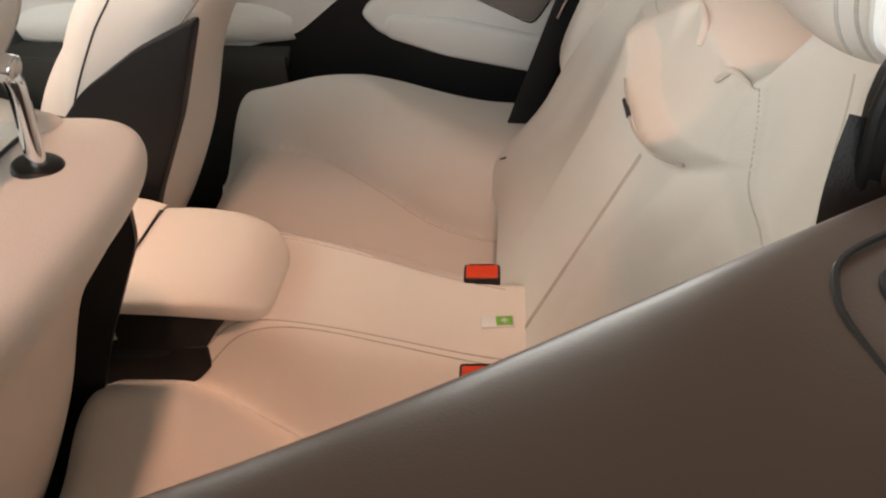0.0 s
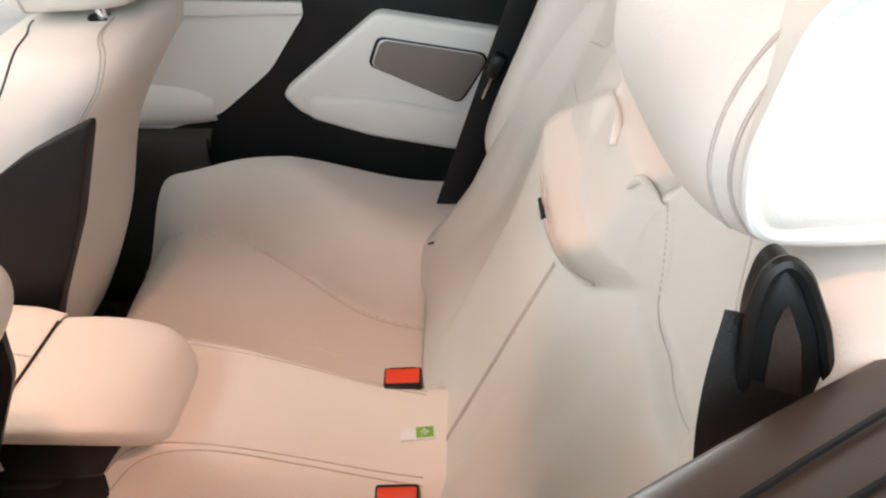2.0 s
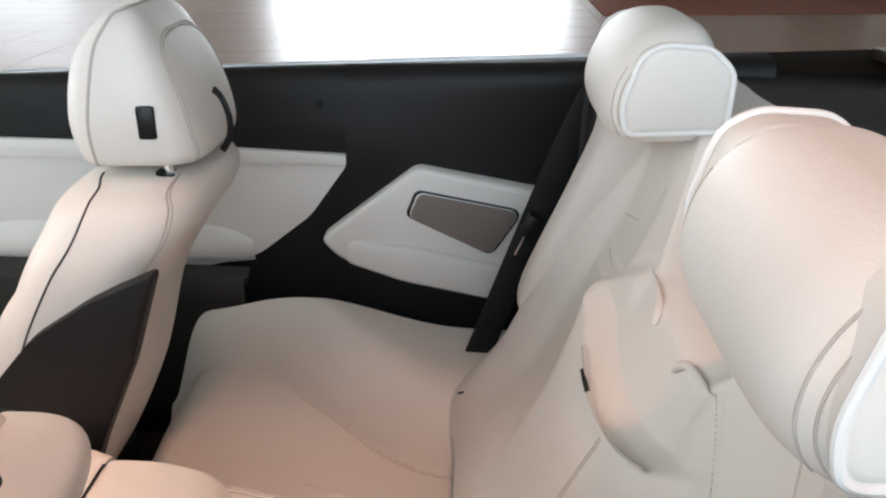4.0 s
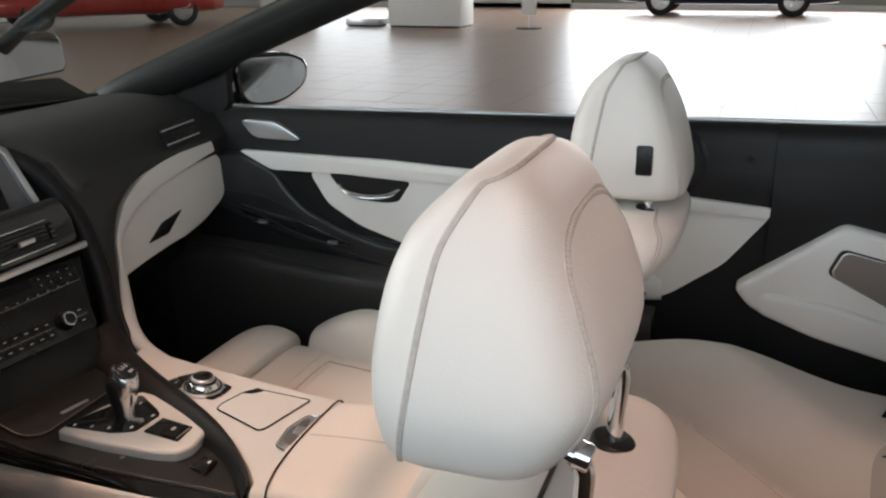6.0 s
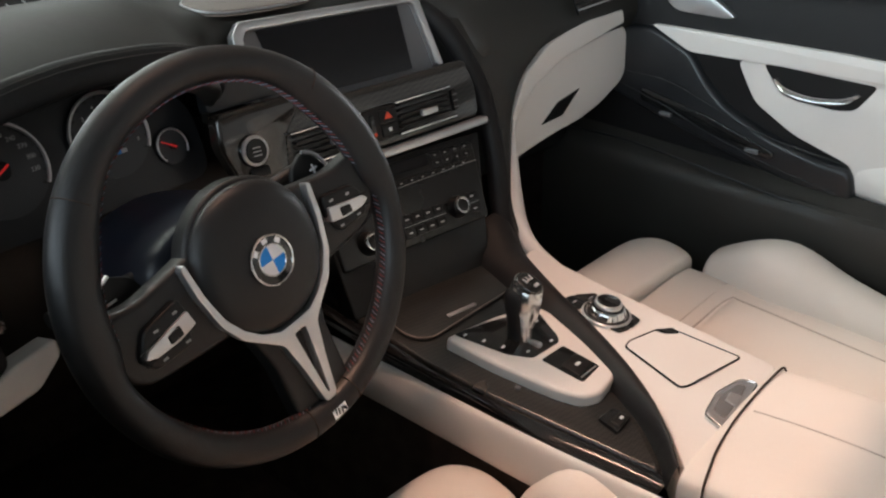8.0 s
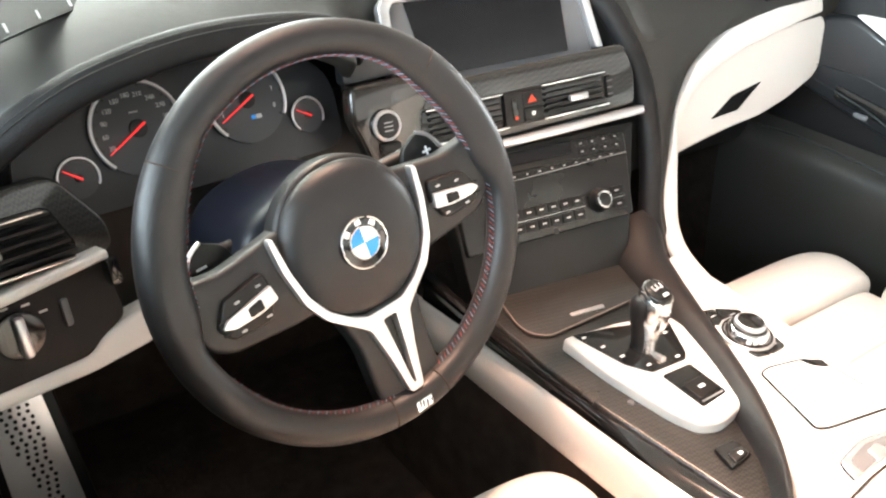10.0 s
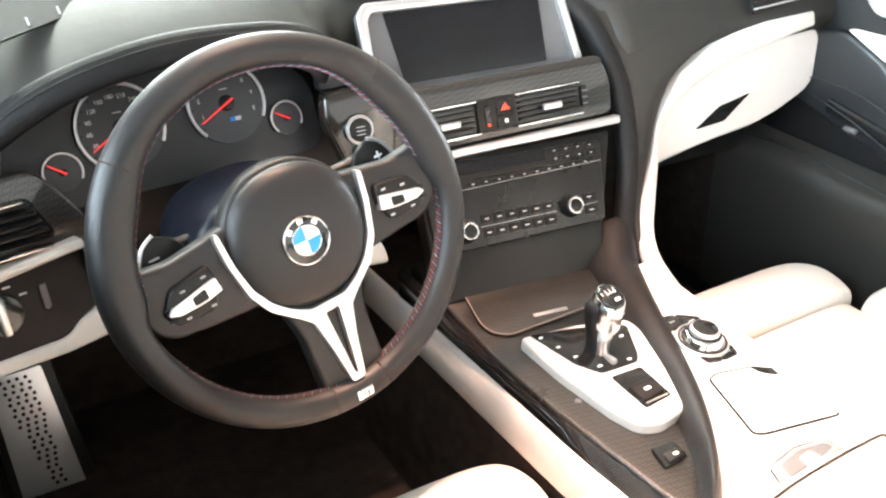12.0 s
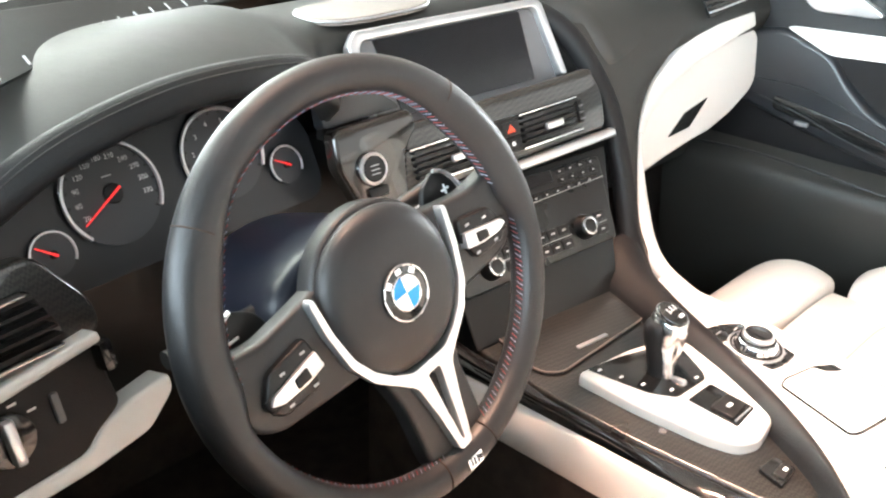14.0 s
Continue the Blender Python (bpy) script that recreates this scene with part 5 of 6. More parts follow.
    part("key_line", tube([rm @ Vector((0.078, -0.0290, 0.0006)), rm @ Vector((0.100, -0.0285, 0.0006))], 0.0010, 6), CHROME, v)
    for k in range(10):
        x = -0.100 + 0.0205 * k
        z = 0.0295 + 0.0003 * k * 1.1
        part("key", box(x, x + 0.018, z - 0.0035, z + 0.0035, -0.002, 0.0014, 0.0008, m=rm), PLASTIC, v)
        part("key_mark", box(x + 0.007, x + 0.011, z - 0.0009, z + 0.0009, 0.0012, 0.0018, m=rm), PRINT, v)
    for k in range(4):
        for z in (0.0445, 0.0560):
            x = 0.038 + 0.020 * k
            part("key", box(x, x + 0.016, z - 0.004, z + 0.004, -0.002, 0.0014, 0.0008, m=rm), PLASTIC, v)
            part("key_mark", box(x + 0.006, x + 0.010, z - 0.0009, z + 0.0009, 0.0012, 0.0018, m=rm), PRINT, v)
    for z, x0, n in ((-0.0205, -0.090, 6), (-0.0400, -0.090, 6)):
        for k in range(n):
            x = x0 + 0.0200 * k
            part("key", box(x, x + 0.0175, z - 0.0065, z + 0.0065, -0.002, 0.0018, 0.001, m=rm), PLASTIC, v)
            part("key_mark", box(x + 0.0055, x + 0.0120, z - 0.0011, z + 0.0011, 0.0016, 0.0022, m=rm), PRINT, v)
    for z in (-0.019, -0.038):
        part("key", box(0.078, 0.100, z - 0.006, z + 0.006, -0.002, 0.0018, 0.001, m=rm), PLASTIC, v)
        part("key_mark", box(0.084, 0.091, z - 0.0011, z + 0.0011, 0.0016, 0.0022, m=rm), PRINT, v)
    for x, z in ((0.055, -0.027), (-0.115, -0.033)):
        km = rm @ Matrix.Translation((x, z, 0))
        k = part("rotary_knob", disc(0.0170, 0.015, km, 36, 0.003, 0.0145), PLASTIC, v, "black rotary knob")
        part("knob_ring", ring(0.0108, 0.0019, km @ Matrix.Translation((0, 0, 0.0150)), 40), CHROME, k, "bright ring")
        part("knob_face", disc(0.0092, 0.0016, km @ Matrix.Translation((0, 0, 0.0142)), 32, 0.0006), RADIO, k)


centre_stack()


# ---- instruments ----
def instruments():
    c = thing("instrument_cluster", "black instrument cluster with four white-ringed dials", "instruments", (-0.4, 0.78, 0.75))
    m = plane_at((-0.402, 0.772, 0.818), (1, 0.10, 0.0), (0, 0.36, 0.933))
    part("dial_plate", slab(rounded([(-0.20, -0.065), (-0.205, 0.01), (-0.15, 0.065), (0.12, 0.075), (0.19, 0.03), (0.19, -0.065)], 0.03), 0.01, m @ Matrix.Translation((0, 0, -0.012))), DIALPLATE, c)
    for x, z, r, a in ((-0.142, -0.022, 0.0215, 2.50), (-0.066, 0.014, 0.051, 3.66), (0.068, 0.017, 0.050, 3.62), (0.143, -0.017, 0.0215, 2.62)):
        g = m @ Matrix.Translation((x, z, 0))
        d = part("dial", disc(r, 0.003, g, 48), DIALFACE, c, "dark dial face greyed for the glass reflection")
        part("dial_ring", ring(r, 0.0023 if r > 0.03 else 0.0015, g @ Matrix.Translation((0, 0, 0.004)), 48, 6, -0.52, math.pi + 0.78), SATIN, d, "silver dial ring")
        part("needle", tube([g @ Vector((r * q * math.cos(a), r * q * math.sin(a), 0.0065)) for q in (-0.18, 0.3, 0.86)], lambda t: 0.0013 - 0.0006 * t, 6), REDNEEDLE, d, "red needle")
        part("needle_cap", disc(0.2 * r, 0.006, g, 20, 0.001), PLASTIC, d)
        if r > 0.03:
            for k in range(15):
                t = -0.55 + k * (math.pi + 1.2) / 14
                part("dial_mark", box(r * 0.88, r * (0.93 if k % 2 else 0.95), -0.0010, 0.0010, 0.003, 0.0036, m=g @ Matrix.Rotation(t, 4, "Z")), PLASTIC, d)
            words = [str(30 * k) for k in range(1, 12)] if x < 0 else [str(k) for k in range(1, 9)]
            for k, word in enumerate(words):
                t = radians(205 - 21.7 * k if x < 0 else 199 - 31.4 * k)
                part("numeral", lettering(word, 0.0072, g @ Matrix.Translation((0.72 * r * math.cos(t), 0.72 * r * math.sin(t), 0.0036))), DIALPRINT, d)
            part("dial_print", box(-0.005, 0.005, 0.35 * r - 0.0007, 0.35 * r + 0.0007, 0.003, 0.0036, m=g), PRINT, d)
            if x > 0:
                part("blue_mark", box(0.000, 0.006, -0.47 * r, -0.37 * r, 0.003, 0.0037, m=g), BLUE, d, "small blue mark")
                part("grey_mark", box(0.0065, 0.014, -0.47 * r, -0.37 * r, 0.003, 0.0037, m=g), PRINT, d)


instruments()


# ---- steering wheel ----
WHEEL = plane_at((-0.380, 0.4654, 0.8019), (0.980, 0.082, 0.181), (-0.197, 0.286, 0.938))


def thumb(deg):
    """How far the rim swells to its thumb rests at this angle, 0 to 1."""
    return max(step(118, 150, d) * (1 - step(176, 190, d)) for d in (deg, (180 - deg) % 360))


def wheel_rim(m):
    """The rim: an oval section that swells inwards to thumb rests at ten and two o'clock."""
    def f(u, v):
        a, b = 2 * math.pi * u, 2 * math.pi * v
        grip = thumb(math.degrees(a) % 360)
        inner = 0.0155 + 0.0105 * grip
        c = math.cos(b)
        r = 0.1765 + (0.0165 if c > 0 else inner) * c
        return m @ Vector((r * math.cos(a), r * math.sin(a), 0.0165 * math.sin(b)))
    bm = bmesh.new()
    nu, nv = 144, 20
    g = [[bm.verts.new(f(i / nu, j / nv)) for j in range(nv)] for i in range(nu)]
    for i in range(nu):
        for j in range(nv):
            bm.faces.new((g[i][j], g[(i + 1) % nu][j], g[(i + 1) % nu][(j + 1) % nv], g[i][(j + 1) % nv]))
    return bm


def steering_wheel():
    w = thing("steering_wheel", "black leather three-spoke steering wheel with aluminium trim", "steering wheel", (-0.380, 0.465, 0.62))
    m = WHEEL
    rim = part("rim", wheel_rim(m), WHEEL_LEATHER, w, "black leather wheel rim")
    hub = blob([(-0.05, 0, 0, 0.05, 0.05), (-0.02, 0, 0, 0.062, 0.062), (0.000, 0, 0, 0.0705, 0.070), (0.009, 0, 0, 0.0695, 0.069), (0.016, 0, 0, 0.060, 0.060), (0.0200, 0, 0, 0.044, 0.044), (0.0218, 0, 0, 0.028, 0.028), (0.0222, 0, 0, 0.005, 0.005)], 0.94, 56, 28, m)
    part("airbag_cover", hub, WHEEL_LEATHER, w, "black leather airbag cover")
    part("hub_collar", disc(0.0755, 0.020, m @ Matrix.Translation((0, 0, -0.018)), 56, 0.005), WHEEL_LEATHER, w)
    part("column", disc(0.055, 0.12, m @ Matrix.Translation((0, -0.005, -0.17)), 32), PLASTIC, w)
    lm = m @ Matrix.Translation((0, -0.003, 0.0218))
    badge = part("badge", disc(0.0235, 0.003, lm, 40, 0.001), GLOSS, w, "round blue and white badge with chrome rim")
    part("badge_rim", ring(0.0232, 0.0012, lm @ Matrix.Translation((0, 0, 0.003)), 40), CHROME, badge)
    part("badge_rim", ring(0.0148, 0.0008, lm @ Matrix.Translation((0, 0, 0.0035)), 40), CHROME, badge)
    for k in range(4):
        q = bmesh.new()
        pts = [(0, 0)] + [(0.0144 * math.cos(k * math.pi / 2 + i * math.pi / 16), 0.0144 * math.sin(k * math.pi / 2 + i * math.pi / 16)) for i in range(9)]
        q.faces.new([q.verts.new(lm @ Vector((a, b, 0.0036))) for a, b in pts])
        part("badge_field", q, BLUE if k % 2 else WHITE_ENAMEL, badge)
    for a in (2.36, 1.57, 0.78):
        part("badge_mark", box(-0.003, 0.003, -0.0024, 0.0024, 0.0030, 0.0036, 0.0002, m=lm @ Matrix.Rotation(a - 1.57, 4, "Z") @ Matrix.Translation((0, 0.019, 0))), WHITE_ENAMEL, badge)
    for s in (-1, 1):
        def side(pts, h, lift, bevel, r):
            q = rounded([(s * a, b) for a, b in pts], r)
            return slab(q if s > 0 else q[::-1], h, m @ Matrix.Translation((0, 0, lift)), bevel)
        part("side_spoke", side([(0.052, -0.050), (0.088, -0.047), (0.140, -0.042), (0.158, -0.030), (0.172, 0.010), (0.168, 0.034), (0.122, 0.028), (0.082, 0.034), (0.052, 0.040)], 0.020, -0.017, 0.006, 0.010), WHEEL_LEATHER, w)
        kp = part("key_pad", side([(0.088, -0.006), (0.099, -0.029), (0.136, -0.029), (0.146, -0.015), (0.132, 0.007), (0.092, 0.014)], 0.010, 0.0, 0.003, 0.005), PLASTIC, w, "black key pad")
        part("key_bar", side([(0.0885, -0.0135), (0.108, -0.0175), (0.132, -0.0185), (0.1425, -0.0145), (0.137, -0.0085), (0.091, 0.0012)], 0.0135, 0.0, 0.002, 0.002), SATIN, kp, "aluminium key bar")
        part("key_rocker", side([(0.1028, -0.0148), (0.1172, -0.0160), (0.1172, -0.0078), (0.1034, -0.0048)], 0.0150, 0.0, 0.0012, 0.002), PLASTIC, kp)
        for a0, b0, a1, b1 in ((0.090, -0.0005, 0.144, -0.0090), (0.089, -0.0150, 0.144, -0.0205)):
            part("key_gap", tube([m @ Vector((s * a0, b0, 0.0103)), m @ Vector((s * a1, b1, 0.0103))], 0.0007, 4), GLOSS, kp)
        for a, q in ((0.100, 0.0050), (0.122, 0.0010), (0.101, -0.0235), (0.126, -0.0242)):
            part("key_mark", box(s * a - 0.0024, s * a + 0.0024, q - 0.0010, q + 0.0010, 0.0095, 0.0106, m=m), PRINT, kp)
        # paddle behind the rim, with its bright outer edge
        pd = [(0.092, -0.006), (0.142, -0.006), (0.147, 0.010), (0.142, 0.026), (0.133, 0.042), (0.120, 0.051), (0.100, 0.040), (0.092, 0.020)]
        p = part("shift_paddle", side(pd, 0.006, -0.036, 0.002, 0.006), PLASTIC, w, "black shift paddle")
        edge = curve([(s * 0.119, 0.0515, -0.0285), (s * 0.1325, 0.0435, -0.0285), (s * 0.1425, 0.027, -0.0285), (s * 0.1475, 0.010, -0.0285), (s * 0.146, 0.0, -0.0285)], 20)
        part("paddle_edge", tube([m @ q for q in edge], 0.0021, 6), SATIN, p, "bright paddle edge")
        part("paddle_mark", box(s * 0.126 - 0.005, s * 0.126 + 0.005, 0.0285, 0.0307, -0.031, -0.0293, m=m), WHITE_MARK, p)
        if s > 0:
            part("paddle_mark", box(0.1249, 0.1271, 0.0246, 0.0346, -0.031, -0.0293, m=m), WHITE_MARK, p)
    left_out = [(-0.0805, 0.034), (-0.0785, 0.004), (-0.0705, -0.033), (-0.057, -0.056), (-0.036, -0.0735), (-0.0225, -0.086), (-0.0150, -0.118), (-0.0075, -0.163)]
    left_in = [(-0.020, -0.0715), (-0.038, -0.0615), (-0.0525, -0.048), (-0.0645, -0.028), (-0.0715, 0.0), (-0.0755, 0.0365)]
    outline = left_out + [(-a, b) for a, b in left_out[::-1]] + [(-a, b) for a, b in left_in[::-1]] + left_in
    slot = rounded([(-0.0075, -0.082), (-0.0015, -0.155), (0.0015, -0.155), (0.0075, -0.082)], 0.002, 2)
    part("spoke_trim", slab(rounded(outline, 0.004, 3), 0.010, m @ Matrix.Translation((0.002, 0, 0.003)), 0.0016, 2, hole=slot), SATIN, w, "forked satin aluminium spoke trim")
    part("column_shroud", blob([(-0.20, 0, -0.002, 0.075, 0.054), (-0.19, 0, -0.002, 0.085, 0.060), (-0.10, -0.002, -0.004, 0.090, 0.058), (-0.045, -0.002, -0.004, 0.084, 0.056), (-0.035, -0.002, -0.004, 0.06, 0.04)], 0.85, 40, 20, m), SHROUD, w, "black steering column shroud tinted blue for reflected daylight")
    part("signal_stalk", tube([m @ Vector((-0.06, 0.02, -0.075)), m @ Vector((-0.13, 0.028, -0.07)), m @ Vector((-0.165, 0.034, -0.068))], 0.008, 10), PLASTIC, w)
    part("wiper_stalk", tube([m @ Vector((0.06, 0.020, -0.085)), m @ Vector((0.12, 0.022, -0.080)), m @ Vector((0.158, 0.022, -0.076))], lambda t: 0.007 + 0.003 * t, 12), PLASTIC, w)
    for mat, shift in ((STITCH_RED, 0.0), (STITCH_BLUE, 0.5)):
        st = bmesh.new()
        for k in range(112):
            t = (k + shift) * 2 * math.pi / 112
            d = math.degrees(t) % 360
            if 262 < d < 282 or 176 < d < 200 or d > 352 or d < 8:
                continue
            r = 0.1613 - 0.0100 * thumb(d)
            tube([m @ Vector((r * math.cos(t), r * math.sin(t), 0.0070)), m @ Vector(((r - 0.0012) * math.cos(t + 0.024), (r - 0.0012) * math.sin(t + 0.024), 0.0005))], 0.00045, 4, bm=st)
        tagged(part("stitching", st, mat, w, "red and blue rim stitching"), kind="stuff")
    lower = rounded([(-0.044, -0.060), (-0.034, -0.10), (-0.034, -0.168), (0.040, -0.168), (0.040, -0.10), (0.050, -0.060)], 0.012)
    part("lower_spoke", slab(lower, 0.019, m @ Matrix.Translation((0, 0, -0.016)), 0.005), WHEEL_LEATHER, w)
    rb = m @ Matrix.Translation((0.001, -0.1785, 0.0145)) @ Matrix.Rotation(radians(-10), 4, "X")
    tag = part("rim_badge", slab(rounded([(-0.0105, -0.0050), (0.0085, -0.0050), (0.0105, 0.0050), (-0.0085, 0.0050)], 0.001, 2), 0.0025, rb, 0.0006), CHROME, w, "small silver rim badge")
    for a in (-0.005, -0.0015, 0.003):
        part("badge_bar", box(a - 0.0008, a + 0.0008, -0.0032, 0.0032, 0.0020, 0.0028, m=rb @ Matrix.Rotation(radians(-18), 4, "Z")), GLOSS, tag)
    for a in (135.6, 41.0, -99.7, -80.0):
        t = m @ Matrix.Rotation(radians(a), 4, "Z") @ Matrix.Translation((0.1765, 0, 0)) @ Matrix.Rotation(radians(90), 4, "X")
        part("rim_joint", ring(0.0166, 0.0008, t, 28, 5), CARPET, w)


steering_wheel()


# ---- centre console ----
CON = plane_at((0, 0.2, 0.522), (1, 0, 0), (0, 1, 0.09))


def cp(points):
    return [(x, y - 0.2) for x, y in points]


def console():
    c = thing("centre_console", "cream and carbon centre console between the front seats", "console", (0.03, 0.2, 0.2))
    part("body", box(-0.108, 0.15, -0.37, 0.70, 0.22, 0.46, 0.02), PLASTIC, c)
    cream = rounded([(0.164, 0.545), (0.200, 0.545), (0.192, 0.50), (0.188, 0.40), (0.188, 0.150), (-0.095, 0.124), (-0.080, 0.145), (-0.035, 0.185), (0.000, 0.23), (0.04, 0.29), (0.080, 0.365), (0.112, 0.43), (0.145, 0.50)], 0.01)
    part("cream_deck", slab(cp(cream)[::-1], 0.06, CON @ Matrix.Translation((0, 0, -0.04)), 0.010), CREAM_TRIM, c, "cream leather console deck")
    carbon = rounded([(-0.112, 0.72), (0.17, 0.70), (0.150, 0.60), (0.11, 0.50), (0.075, 0.42), (0.045, 0.345), (0.010, 0.27), (-0.020, 0.222), (-0.060, 0.18), (-0.085, 0.168), (-0.094, 0.235), (-0.105, 0.31), (-0.116, 0.38), (-0.124, 0.48), (-0.121, 0.60)], 0.012)
    part("carbon_deck", slab(cp(carbon)[::-1], 0.05, CON @ Matrix.Translation((0, 0, -0.045)), 0.006), CARBON, c, "carbon fibre console trim")
    # curved rail up to the dash
    rail = curve([(0.322, 0.682, 0.72), (0.313, 0.672, 0.66), (0.280, 0.645, 0.617), (0.240, 0.602, 0.582), (0.212, 0.550, 0.560), (0.194, 0.48, 0.546), (0.186, 0.42, 0.536)], 40)
    part("cream_rail", tube(rail, lambda t: 0.003 + 0.011 * step(0.0, 0.4, t) - 0.005 * step(0.7, 1.0, t), 12, flat=1.2), CREAM_TRIM, c, "cream leather rail that rises to the dash")
    # broad dark welt between the cream deck and the carbon trim
    lo = [(0.125, 0.640), (0.100, 0.555), (0.072, 0.470), (0.047, 0.395), (0.024, 0.335), (-0.006, 0.272), (-0.034, 0.222), (-0.068, 0.182), (-0.104, 0.152)]
    hi = [(0.222, 0.620), (0.186, 0.560), (0.148, 0.492), (0.114, 0.424), (0.085, 0.363), (0.049, 0.295), (0.008, 0.236), (-0.034, 0.190), (-0.082, 0.150)]
    def welt(u, v):
        a, b = Vector(smooth(lo, u)), Vector(smooth(hi, u))
        p = a.lerp(b, v)
        return CON @ Vector((p.x, p.y - 0.2, 0.004 + 0.022 * math.sin(math.pi * v) ** 0.6 + 0.010 * v + 0.03 * step(0.16, 0.0, u) * v))
    part("deck_welt", sheet(welt, 60, 14), BLACK, c, "broad dark leather welt along the deck")
    def side(u, v):
        y = 0.82 - 0.86 * u
        x, z = smooth([(-0.126, 0.520), (-0.133, 0.514), (-0.138, 0.487), (-0.136, 0.460), (-0.126, 0.450)], v)
        return (x + 0.014 * step(0.55, 0.95, u), y, z + 0.004 * u)
    part("side_panel", sheet(side, 24, 14), CREAM_TRIM, c, "cream leather side panel")
    part("side_carpet", sheet(lambda u, v: (-0.127 - 0.02 * v, 0.82 - 1.0 * u, 0.462 - 0.26 * v), 12, 10), CARPET, c, "dark carpet below the side panel")
    def flank(u, v):
        y = 0.72 - 0.56 * u
        top = smooth([(-0.121,), (-0.124,), (-0.116,), (-0.100,), (-0.084,)], u)[0]
        x, z = smooth([(top, 0.569 - 0.048 * u), (top - 0.010, 0.560 - 0.046 * u), (-0.127 + 0.010 * u, 0.536 - 0.020 * u), (-0.128 + 0.012 * u, 0.518)], v)
        return (min(x, -0.10 + 0.02 * u), y, z)
    part("gloss_flank", sheet(flank, 24, 10), GLOSS, c, "gloss black console flank")
    lid = rounded([(0.050, 0.219), (0.062, 0.2125), (0.168, 0.1915), (0.159, 0.286), (0.142, 0.301), (0.091, 0.3135), (0.075, 0.311)], 0.006)
    part("cup_lid", slab(cp(lid), 0.0215, CON, 0.001), CREAM_TRIM, c, "cream cup holder lid with dark gap")
    part("lid_gap", tube([CON @ Vector((p[0], p[1] - 0.2, 0.0207)) for p in lid], 0.0017, 6, True), GLOSS, c)
    notch = rounded([(0.136, 0.303), (0.141, 0.2875), (0.157, 0.274), (0.163, 0.288)], 0.004)
    part("lid_notch", slab(cp(notch), 0.0222, CON, 0.0004), GLOSS, c, "dark finger notch of the lid")
    # armrest
    rows = [(-0.136, 0.034, 0.518, 0.132, 0.030), (-0.131, 0.034, 0.520, 0.138, 0.037), (0.0, 0.032, 0.529, 0.136, 0.040), (0.20, 0.018, 0.536, 0.126, 0.037), (0.266, 0.006, 0.538, 0.116, 0.035), (0.272, 0.006, 0.538, 0.112, 0.032)]
    am = Matrix(((1, 0, 0, 0), (0, 0, -1, 0), (0, 1, 0, 0), (0, 0, 0, 1)))
    part("armrest", blob([(z, a, b, w, h) for z, a, b, w, h in rows], 0.35, 48, 20, am), CREAM, c, "cream leather armrest lid")
    part("seam", seam_on(rows, 0.35, [(0.5 * math.pi - 0.0008, 0.22), (0.5 * math.pi - 0.0009, 0.55), (0.5 * math.pi - 0.0012, 0.97)], m=am, r=0.0011, lift=0.0002), THREAD, c)
    part("lid_gap", tube(curve([(-0.106, 0.112, 0.530), (-0.101, 0.114, 0.5500), (-0.085, 0.117, 0.5585), (-0.048, 0.125, 0.5590), (0.013, 0.1325, 0.5580), (0.08, 0.135, 0.5575), (0.12, 0.1345, 0.5575), (0.158, 0.133, 0.5565), (0.172, 0.132, 0.545)], 40), 0.0015, 6), CARPET, c, "dark gap before the armrest")
    rows = [(0.275, 0.003, 0.5555, 0.100, 0.010), (0.279, 0.003, 0.556, 0.105, 0.0155), (0.34, 0.002, 0.5535, 0.105, 0.0165), (0.395, 0.001, 0.545, 0.098, 0.0175), (0.425, 0.0, 0.533, 0.085, 0.0165), (0.440, 0.0, 0.521, 0.066, 0.011), (0.444, 0.0, 0.516, 0.04, 0.006)]
    part("rear_cap", blob(rows, 0.45, 48, 28, am), CREAM, c, "cream leather rear console cap")
    part("cap_recess", slab(rounded([(-0.100, -0.20), (0.100, -0.20), (0.100, -0.36), (0.060, -0.425), (-0.060, -0.425), (-0.100, -0.36)][::-1], 0.03), 0.055, Matrix.Translation((0, 0, 0.488)), 0.004), PLASTIC, c, "black recess under the cap")
    part("cap_seam", tube([(-0.104, -0.2735, 0.550), (-0.099, -0.2735, 0.566), (-0.080, -0.2735, 0.5725), (0.086, -0.2735, 0.5725), (0.104, -0.2735, 0.556)], 0.0016, 6), PLASTIC, c)
    part("rear_face", slab(rounded([(-0.104, -0.10), (0.104, -0.10), (0.104, -0.34), (0.07, -0.40), (-0.07, -0.40), (-0.104, -0.34)][::-1], 0.03), 0.30, Matrix.Translation((0, 0, 0.195)), 0.006), DARKTRIM, c, "dark rear face of the console")
    cover = rounded([(-0.100, 0.522), (-0.103, 0.545), (-0.080, 0.640), (-0.066, 0.692), (0.040, 0.678), (0.134, 0.646), (0.145, 0.625), (0.101, 0.517), (0.088, 0.510), (-0.082, 0.507)], 0.010)
    part("ashtray_cover", slab(cp(cover)[::-1], 0.0075, CON @ Matrix.Translation((0, 0, 0.002)), 0.002), CARBON, c, "carbon fibre ashtray cover")
    part("cover_gap", tube([CON @ Vector((p[0], p[1] - 0.2, 0.0088)) for p in cover], 0.0013, 6, True), MESHGREY, c, "fine bright line round the cover")
    part("cover_mark", box(-0.026, 0.026, -0.003, 0.003, 0.009, 0.0118, 0.001, m=CON @ Matrix.Translation((-0.005, 0.3215, 0)) @ Matrix.Rotation(-0.14, 4, "Z")), SATIN, c, "small bright grip bar")
    # metal latch let into the front of the armrest
    plate = rounded([(0.010, 0.1395), (0.080, 0.1455), (0.126, 0.151), (0.117, 0.1705), (0.070, 0.180), (0.020, 0.1725)], 0.008)
